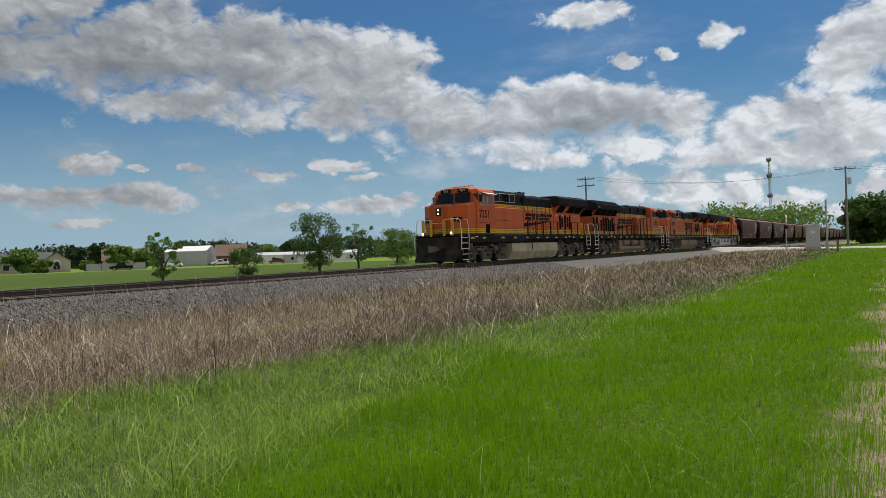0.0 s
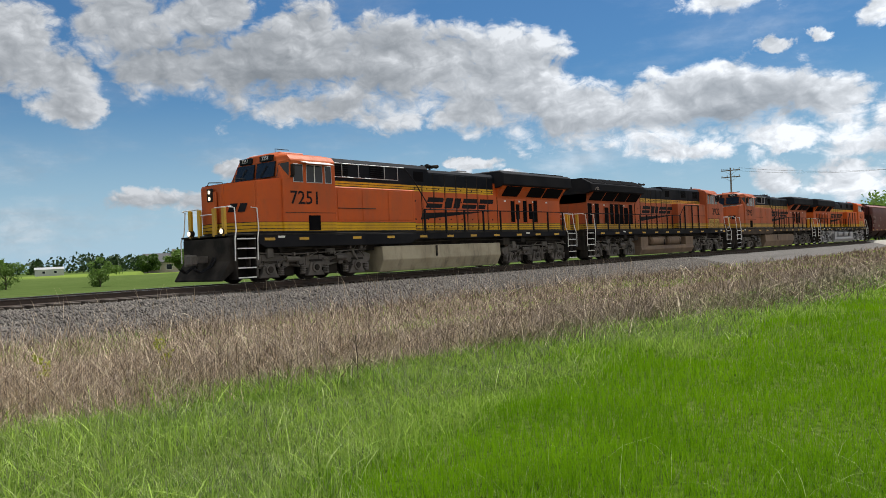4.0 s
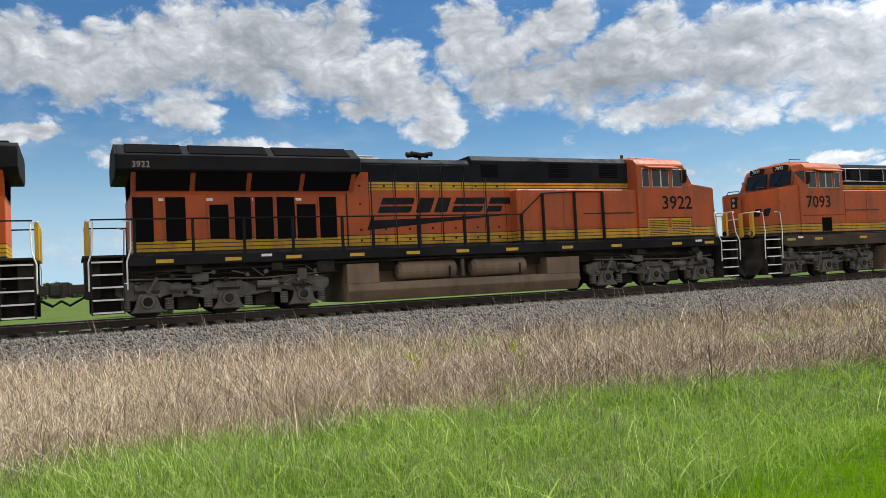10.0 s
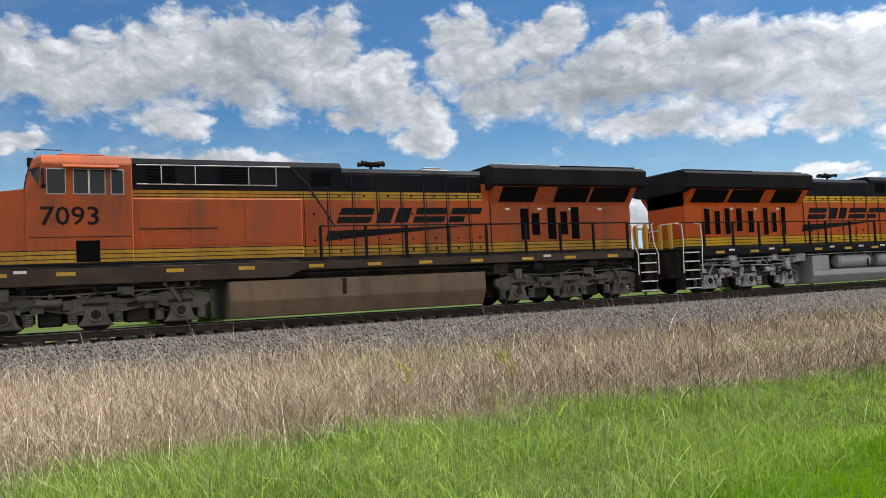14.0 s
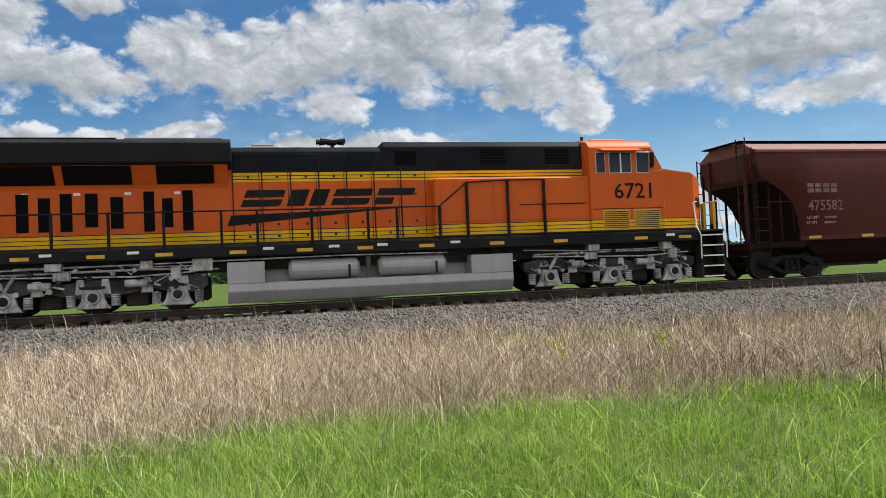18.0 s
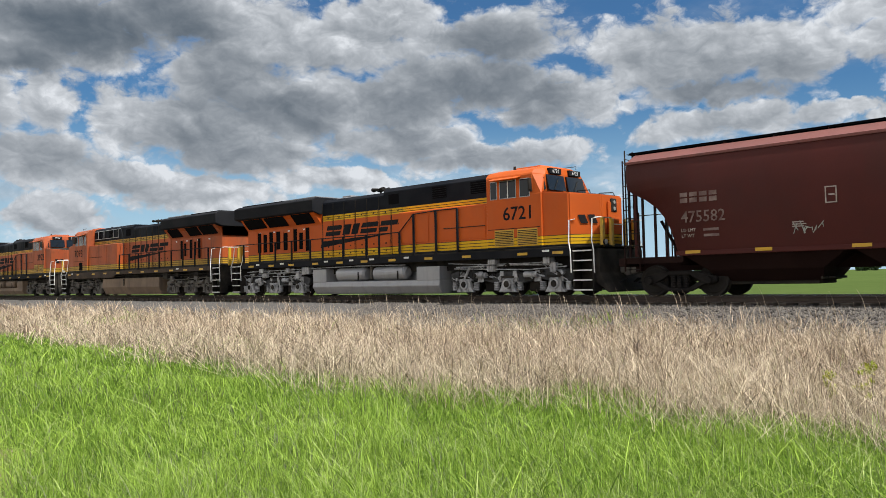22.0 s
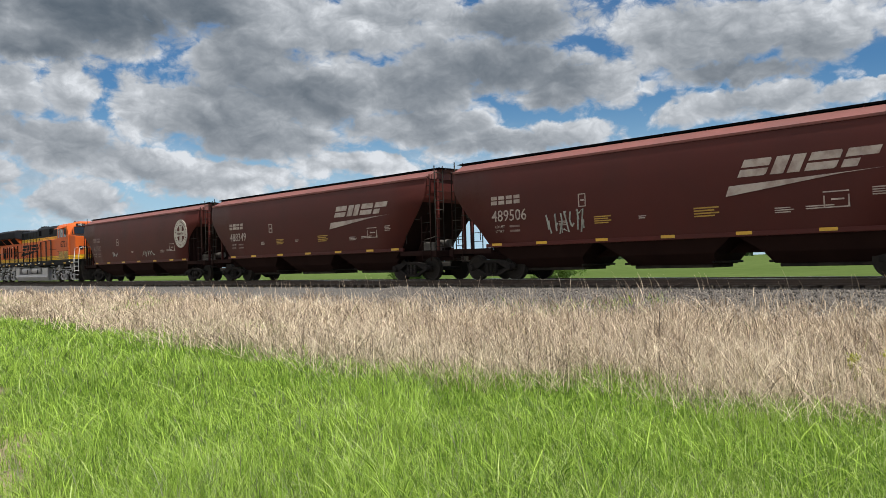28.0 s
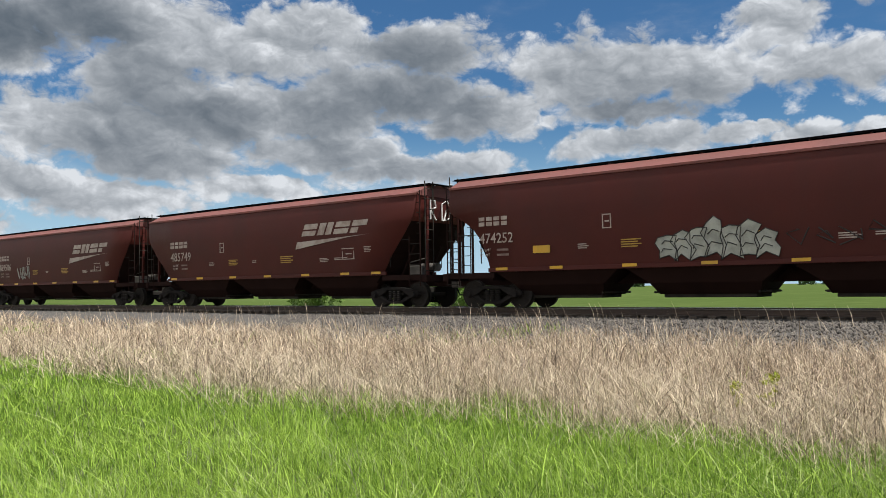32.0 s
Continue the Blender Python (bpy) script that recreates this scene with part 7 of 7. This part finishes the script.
FAR = "scrub trees along the far side of the line"
for nm, az, d, h, s, lf, lb, seed, kw in (
        ("tree", 49.7, 72, 4.1, 1.9, LEAF_LT, "small open-crowned green tree beyond the rails", 11, dict(clumps=34, per=26, low=0.1, open_crown=True)),
        ("bush", 44.0, 79, 2.7, 1.9, LEAF, "low sprawling green bush beyond the rails", 12, dict(clumps=34, per=26, low=0.05)),
        ("tree", 39.0, 86, 6.2, 2.9, LEAF, "bushy dark green tree with a ragged crown", 13, dict(clumps=60, per=50, low=0.06)),
        ("tree", 36.2, 92, 5.2, 2.3, LEAF, "slender tree with sparse leaves and bare branches", 14, dict(clumps=34, per=20, low=0.2, open_crown=True)),
        ("bush", 33.4, 118, 5.0, 3.4, LEAF_LT, "rounded light green bush in the field edge", 15, dict(clumps=60, per=50, low=0.05)),
        ("bush", 31.3, 122, 4.4, 3.0, LEAF_LT, "rounded light green bush in the field edge", 16, dict(clumps=50, per=50, low=0.05)),
        ("tree", 80.5, 58, 7.3, 3.0, LEAF, "large leafy green tree close behind the line", 17, dict(clumps=80, per=70, low=0.05)),
        ("tree", 84.0, 58, 6.3, 1.7, LEAF_LT, "leafy green tree close behind the line", 18, dict(clumps=60, per=60, low=0.05)),
        ("tree", 77.0, 62, 5.0, 2.5, LEAF_LT, "leafy light green tree close behind the line", 19, dict(clumps=60, per=60, low=0.05)),
        ("bush", 63.5, 80, 2.6, 1.7, LEAF_LT, "small green bush in the field", 20, dict(clumps=26, per=30, low=0.05)),
        ("bush", 69.0, 90, 3.0, 2.0, LEAF_LT, "small green bush in the field", 21, dict(clumps=26, per=30, low=0.05)),
        ("bush", 127.5, 62, 2.2, 2.4, LEAF_LT, "low light green bush beside the far ballast", 22, dict(clumps=40, per=40, low=0.03)),
        ("bush", 137.6, 60, 2.2, 2.4, LEAF_LT, "low light green bush beside the far ballast", 23, dict(clumps=40, per=40, low=0.03)),
        ("tree", 1.4, 150, 7.6, 5.2, LEAF, "broad dark green tree on the knoll", 24, dict(clumps=80, per=60, low=0.08, leaf_size=0.3)),
        ("tree", -1.2, 158, 8.4, 5.5, LEAF, "broad dark green tree on the knoll", 25, dict(clumps=80, per=60, low=0.08, leaf_size=0.3)),
        ("tree", 167.5, 190, 5.2, 4.0, LEAF_DK, "dark green tree beside the line far down the track", 26, dict(clumps=40, per=40, low=0.05, leaf_size=0.3))):
    tree(nm, *spot(az, d), h, s, lf, lb, seed, group=FAR if 30 < az < 140 else "", **kw)
for k, (az, d, h, s, lf) in enumerate(((58.2, 215, 5.8, 4.0, LEAF_LT), (52.4, 235, 6.2, 4.2, LEAF_LT), (50.9, 240, 5.4, 3.6, LEAF_LT), (48.2, 290, 8.5, 5.0, LEAF), (53.6, 330, 9.5, 4.4, LEAF_DK),
                                       (55.0, 330, 9.2, 4.0, LEAF_DK), (42.6, 250, 5.5, 4.0, LEAF_LT), (60.5, 225, 4.5, 3.0, LEAF), (57.0, 206, 3.0, 2.0, LEAF_LT), (54.4, 220, 2.6, 1.8, LEAF_LT),
                                       (41.0, 270, 7.0, 4.5, LEAF_DK), (46.0, 320, 8.5, 5.0, LEAF_DK))):
    tree("tree", *spot(az, d), h, s, lf, "garden tree among the farm buildings", 40 + k, clumps=36, per=34, low=0.15, leaf_size=0.35, group="garden trees")
woods("woods", 27, 62, 430, 8, 13, LEAF_DK, "distant dark belt of trees behind the farms", 3, n=240)
woods("woods", 60, 100, 620, 8, 14, LEAF_DK, "distant dark belt of trees on the horizon", 4, n=170)
woods("woods", 98, 150, 900, 8, 14, LEAF_DK, "distant dark belt of trees on the horizon", 5, n=160)
woods("woods", 5.5, 11.0, 330, 15, 18, LEAF_LT, "green trees rising behind the train", 6, n=60, per=40)
woods("woods", -40, 0, 420, 8, 14, LEAF_DK, "distant belt of trees beyond the knoll", 8, n=110)
woods("woods", 171, 182, 420, 8, 13, LEAF_DK, "distant dark trees down the line", 9, n=70)

# ---- level crossing, poles, mast and farm buildings ----


def road():
    bm = BM()
    prof = [(-300, 0.25), (-20, 0.25), (4, 0.42), (14, 0.62), (TRACK_Y - 2.2, RAIL_Z - 0.03), (TRACK_Y + 2.2, RAIL_Z - 0.03), (TRACK_Y + 12, 0.35), (TRACK_Y + 30, 0.06)]
    for a, b in ((105.5, 113.5),):
        lo = [bm.verts.new((a, y, z)) for y, z in prof]
        hi = [bm.verts.new((b, y, z)) for y, z in prof]
        lo2 = [bm.verts.new((a - 1.2, y, z - 0.6)) for y, z in prof]
        hi2 = [bm.verts.new((b + 1.2, y, z - 0.6)) for y, z in prof]
        for i in range(len(prof) - 1):
            bm.faces.new((lo[i], hi[i], hi[i + 1], lo[i + 1]))
            bm.faces.new((lo2[i], lo[i], lo[i + 1], lo2[i + 1]))
            bm.faces.new((hi[i], hi2[i], hi2[i + 1], hi[i + 1]))
    bmesh.ops.recalc_face_normals(bm, faces=bm.faces[:])
    tagged(part("road", bm, CONCRETE), "pale concrete road climbing over the level crossing", "road", kind="structure")


road()


def utility_pole(x, y, z, height, label, arms=1, transformer=False):
    t = thing("utility_pole", pose(x, y, z), label, "utility pole", "utility poles")
    part("pole", rod(BM(), (0, 0, -0.4), (0, 0, height), 0.16, 10, 0.10), WOODPOLE, t, "weathered wooden pole")
    for k in range(arms):
        h = height - 0.35 - k * 0.9
        arm = part("crossarm", box(BM(), -0.06, 0.06, -1.25, 1.25, h - 0.06, h + 0.06), WOODPOLE, t, "wooden crossarm")
        for y0 in (-1.15, -0.45, 0.45, 1.15):
            part("insulator", rod(BM(), (0, y0, h + 0.06), (0, y0, h + 0.26), 0.05, 8), GALV, arm, "insulator")
        part("brace", rods(BM(), [(0.07, -0.8, h - 0.05), (0.1, 0, h - 0.6), (0.07, 0.8, h - 0.05)], 0.025), GALV, t)
    if transformer:
        part("transformer", rod(BM(), (0.0, -0.42, height - 2.4), (0.0, -0.42, height - 1.5), 0.24, 14), GALV, t, "grey can transformer")
    return t


px, py = spot(2.80, 116)
qx, qy = spot(19.6, 112)
utility_pole(px, py, 0.75, 10.2, "tall wooden utility pole with a transformer beside the road", 1, True)
utility_pole(qx, qy, 0.0, 11.4, "wooden utility pole with two crossarms behind the line", 2)
ex, ey = spot(-9.0, 140)
utility_pole(ex, ey, 0.6, 10.2, "tall wooden utility pole past the knoll", 1)


def wire(a, b, sag):
    pts = []
    for k in range(13):
        u = k / 12
        pts.append((a[0] + (b[0] - a[0]) * u, a[1] + (b[1] - a[1]) * u, a[2] + (b[2] - a[2]) * u - sag * 4 * u * (1 - u)))
    return tagged(part("overhead_wire", rods(BM(), pts, 0.013, 4), DARK), "thin sagging overhead power wire between poles", "wire", "overhead wires")


for o in (-1.1, 1.1):
    wire((px, py + o, 10.9), (qx, qy + o, 11.3), 1.4)
    wire((px, py + o, 10.9), (ex, ey + o, 10.7), 0.6)


def mast():
    x, y = spot(7.36, 380)
    t = thing("radio_mast", pose(x, y, 0), "tall slender lattice radio mast with antenna drums", "radio mast")
    legs = [(0.7 * math.cos(a), 0.7 * math.sin(a)) for a in (0.3, 2.39, 4.49)]
    for p in legs:
        part("mast_leg", rod(BM(), (*p, 0), (p[0] * 0.6, p[1] * 0.6, 38), 0.11, 6), GALV, t, "galvanised leg")
    bm = BM()
    for k in range(24):
        z0, z1 = k * 1.55, (k + 1) * 1.55
        for i in range(3):
            a, b = legs[i], legs[(i + 1) % 3]
            rod(bm, (a[0] * (1 - z0 / 95), a[1] * (1 - z0 / 95), z0), (b[0] * (1 - z1 / 95), b[1] * (1 - z1 / 95), z1), 0.05, 4)
    part("mast_bracing", bm, GALV, t, "galvanised lattice bracing")
    for z, r in ((37.5, 0.85), (30.5, 1.05), (21.5, 0.95)):
        part("antenna_drum", rod(BM(), (-0.3, -0.75, z), (0.3, 0.75, z), r, 16), GREYROOF, t, "grey antenna drum")


mast()


def cabinet():
    x, y = spot(4.85, 100)
    t = thing("signal_cabinet", pose(x, y, 0.4, 0, 0, 8), "pale aluminium railway signal cabinet beside the crossing", "signal cabinet")
    body = part("body", box(BM(), -0.9, 0.9, -0.7, 0.7, 0.25, 2.75, 0.03), ALU, t, "pale metal housing")
    part("roof", box(BM(), -1.0, 1.0, -0.8, 0.8, 2.75, 2.87, 0.02), ALU, t)
    part("plinth", box(BM(), -0.95, 0.95, -0.75, 0.75, -0.2, 0.25), CONCRETE, t, "concrete plinth")
    part("door", box(BM(), -0.93, -0.90, -0.5, 0.5, 0.35, 2.6, 0.01), ALU, body, "flush door")
    part("door_handle", box(BM(), -0.97, -0.93, 0.3, 0.36, 1.3, 1.5), DARK, body)
    part("notice_plate", box(BM(), -0.95, -0.93, -0.2, 0.2, 1.8, 2.1), WHITE, body)
    x, y = spot(4.02, 95)
    t = thing("marker_post", pose(x, y, 0.3), "plain grey steel post beside the crossing", "post")
    part("post", rod(BM(), (0, 0, -0.3), (0, 0, 5.5), 0.10, 10), GALV, t)
    part("collar", rod(BM(), (0, 0, 0.0), (0, 0, 0.9), 0.16, 10), GALV, t)
    x, y = spot(3.4, 93)
    t = thing("marker_post", pose(x, y, 0.3), "short wooden post beside the crossing", "post")
    part("post", rod(BM(), (0, 0, -0.3), (0, 0, 1.1), 0.12, 8), WOODPOLE, t)


cabinet()


def crossing_signal(x, y, z, turn):
    t = thing("crossing_signal", pose(x, y, z, 0, 0, turn), "level crossing signal mast with red lamps and crossed white boards", "crossing signal", "crossing signals")
    part("mast", rod(BM(), (0, 0, -0.3), (0, 0, 4.3), 0.07, 10), GALV, t, "galvanised mast")
    for a in (-40, 40):
        bm = box(BM(), -0.02, 0.02, -0.6, 0.6, -0.11, 0.11)
        b = part("cross_board", bm, WHITE, t, "white crossed board")
        b.matrix_local = Matrix.Translation((-0.08, 0, 3.7)) @ pose(0, 0, 0, a, 0, 0)
    for y0 in (-0.4, 0.4):
        h = part("lamp_hood", rod(BM(), (-0.25, y0, 2.7), (0.05, y0, 2.7), 0.22, 14), BLACK, t, "black round lamp hood")
        part("lamp_lens", rod(BM(), (-0.262, y0, 2.7), (-0.25, y0, 2.7), 0.14, 14), REDPAINT, h, "dark red lens")
    part("lamp_arm", rod(BM(), (0, -0.45, 2.7), (0, 0.45, 2.7), 0.04, 6), GALV, t)


crossing_signal(104.2, 11.8, 0.45, 90)
crossing_signal(115.4, TRACK_Y + 6.0, 0.3, 270)


def gabled(name, x, y, turn, w, d, eave, ridge, wall_m, roof_m, label, category, windows=(), door=None, chimney=False, overhang=0.4):
    """A building with its ridge along its local x; windows are (x, z, width, height) on the front."""
    t = thing(name, pose(x, y, 0, 0, 0, turn), label, category, "buildings of the far farms")
    bm = prism(BM(), [(-d / 2, -0.2), (-d / 2, eave), (0, ridge - 0.05), (d / 2, eave), (d / 2, -0.2)], "x", -w / 2, w / 2)
    wall = part("wall", bm, wall_m, t)
    for s in (-1, 1):
        k = (ridge - eave) / (d / 2)
        o = [(s * (d / 2 + overhang), eave - k * overhang), (0, ridge), (0, ridge + 0.15), (s * (d / 2 + overhang), eave - k * overhang + 0.15)]
        part("roof", prism(BM(), o, "x", -w / 2 - overhang, w / 2 + overhang), roof_m, t)
    for x0, z0, ww, hh in windows:
        fr = part("window", box(BM(), x0 - ww / 2 - 0.1, x0 + ww / 2 + 0.1, -d / 2 - 0.05, -d / 2, z0 - 0.1, z0 + hh + 0.1), WHITE, wall, "white framed window")
        part("pane", box(BM(), x0 - ww / 2, x0 + ww / 2, -d / 2 - 0.07, -d / 2 - 0.045, z0, z0 + hh), GLASS, fr)
    if door:
        part("door", box(BM(), door - 0.5, door + 0.5, -d / 2 - 0.06, -d / 2, 0, 2.1), DARK, wall)
    if chimney:
        part("chimney", box(BM(), -1.2, -0.2, -0.5, 0.5, eave, ridge + 1.2), HOUSEWALL, t, "pale chimney")
    return t


def farm():
    hx, hy = spot(58.6, 232)
    gabled("house", hx, hy, 328.6, 17, 9, 2.9, 5.2, HOUSEWALL, ROOFING, "low pale brick house with a grey roof across the field", "house", ((-5, 0.8, 1.4, 1.4), (-2, 0.8, 1.4, 1.4), (2, 0.8, 2.6, 1.5), (6, 0.8, 1.6, 1.4)), 4.2, True)
    hx, hy = spot(56.2, 226)
    wing = gabled("house", hx, hy, 56, 8, 6.4, 2.9, 5.0, HOUSEWALL, ROOFING, "pale gabled house wing with an arched window", "house")
    arch = BM()
    box(arch, -4.08, -4.02, -0.9, 0.9, 0.6, 2.3)
    rod(arch, (-4.08, 0, 2.3), (-4.02, 0, 2.3), 0.9, 18)
    fr = part("window", arch, WHITE, wing, "white arched window frame")
    for a, b in ((-0.8, -0.06), (0.06, 0.8)):
        part("pane", box(BM(), -4.1, -4.07, a, b, 0.7, 1.75), GLASS, fr)
    part("pane", rod(BM(), (-4.1, 0, 2.1), (-4.07, 0, 2.1), 0.62, 16), GLASS, fr)
    hx, hy = spot(52.0, 300)
    gabled("house", hx, hy, 322, 15, 9, 3.0, 6.6, HOUSEWALL, ROOFBROWN, "large brown-roofed house among trees", "house", ((-4, 0.8, 1.5, 1.4), (3, 0.8, 1.5, 1.4)), 0.5)
    hx, hy = spot(47.8, 262)
    gabled("metal_barn", hx, hy, 300, 13, 11, 4.6, 6.2, GALV, WHITE, "pale grey metal barn with a low pitched roof", "barn", (), None, False, 0.1)
    hx, hy = spot(45.1, 258)
    gabled("house", hx, hy, 315, 9, 9, 3.0, 6.3, REDPAINT, ROOFBROWN, "brown-roofed house with dark red walls", "house", ((-2, 0.8, 1.4, 1.3), (2, 0.8, 1.4, 1.3)))
    for k, (az, d, w, m, lb) in enumerate(((42.7, 235, 9, WHITE, "white low outbuilding at the farms"), (41.4, 240, 7, GALV, "small grey shed with a pale roof"), (39.4, 245, 10, WHITE, "long white trailer home behind trees"),
                                          (37.2, 240, 9, WHITE, "long white trailer home behind trees"), (71.0, 330, 14, WHITE, "low white farm building far across the field"), (66.5, 340, 10, GALV, "low grey farm building far across the field"))):
        hx, hy = spot(az, d)
        gabled("outbuilding", hx, hy, az - 88, w, 5, 2.4, 3.2, m, GALV, lb, "outbuilding", ((-2, 0.9, 1.0, 0.9), (2, 0.9, 1.0, 0.9)), 0.0, False, 0.2)
    # pale board fence before the gardens
    fx, fy = spot(52.6, 205)
    t = thing("fence", pose(fx, fy, 0, 0, 0, 143), "pale weathered board fence along the garden", "fence")
    for k in range(24):
        x = -6.5 + k * 0.55
        part("board", box(BM(), x, x + 0.5, -0.03, 0.03, 0.05, 1.75), GALV, t)
    for k in range(5):
        part("post", box(BM(), -6.6 + k * 3.3, -6.45 + k * 3.3, 0.03, 0.18, -0.2, 1.85), WOODPOLE, t)


farm()


def vehicle(az, d, turn, paint, label, pickup):
    x, y = spot(az, d)
    t = thing("pickup_truck" if pickup else "car", pose(x, y, 0, 0, 0, turn), label, "pickup" if pickup else "car", "parked vehicles at the farms")
    o = [(-2.6, 0.45), (2.6, 0.45), (2.65, 0.95), (1.2, 1.1), (0.7, 1.75), (-0.9, 1.78), (-1.0, 1.12), (-2.6, 1.1)] if pickup else [(-2.2, 0.4), (2.2, 0.4), (2.25, 0.85), (1.2, 1.0), (0.5, 1.5), (-1.3, 1.5), (-2.1, 1.0)]
    part("body", prism(BM(), o, "y", -0.9, 0.9, 0.06), paint, t)
    part("side_glass", box(BM(), -0.8, 0.7, -0.91, 0.91, 1.15, 1.55), GLASS, t)
    for wx in (-1.6, 1.6):
        for s in (-1, 1):
            w = part("wheel", rod(BM(), (wx, s * 0.7, 0.36), (wx, s * 0.93, 0.36), 0.36, 16), BLACK, t, "black tyre")
            part("rim", rod(BM(), (wx, s * 0.93, 0.36), (wx, s * 0.945, 0.36), 0.2, 12), GALV, w)


vehicle(52.3, 203, 140, BLACK, "dark pickup parked before the pale fence", True)
vehicle(49.6, 245, 140, WHITE, "white car parked beside the barn", False)
vehicle(48.9, 247, 130, WHITE, "white car parked beside the barn", False)
vehicle(45.9, 243, 145, WHITE, "white pickup parked at the red house", True)
vehicle(42.0, 228, 130, REDPAINT, "dark red car at the outbuildings", False)

# ---- the rolling train ----


def motions():
    for ob, place, turn in TRAIN:
        walk(ob, [(t, pose(place + s, TRACK_Y, RAIL_Z, 0, 0, turn)) for t, s in ROLL])
    ts, ss = [r[0] for r in ROLL], [r[1] for r in ROLL]
    for ob, x, r in WHEELS:
        turn = ob
        while turn.parent:
            turn = turn.parent
        way = -1 if abs(turn.rotation_quaternion.z) > 0.5 else 1
        rows = []
        for k in range(0, 321):
            t = k * 0.1
            a = way * math.degrees((float(np.interp(t, ts, ss)) - ss[0]) / r)
            rows.append((t, pose(x, 0, r, 0, a, 0)))
        walk(ob, rows)


motions()
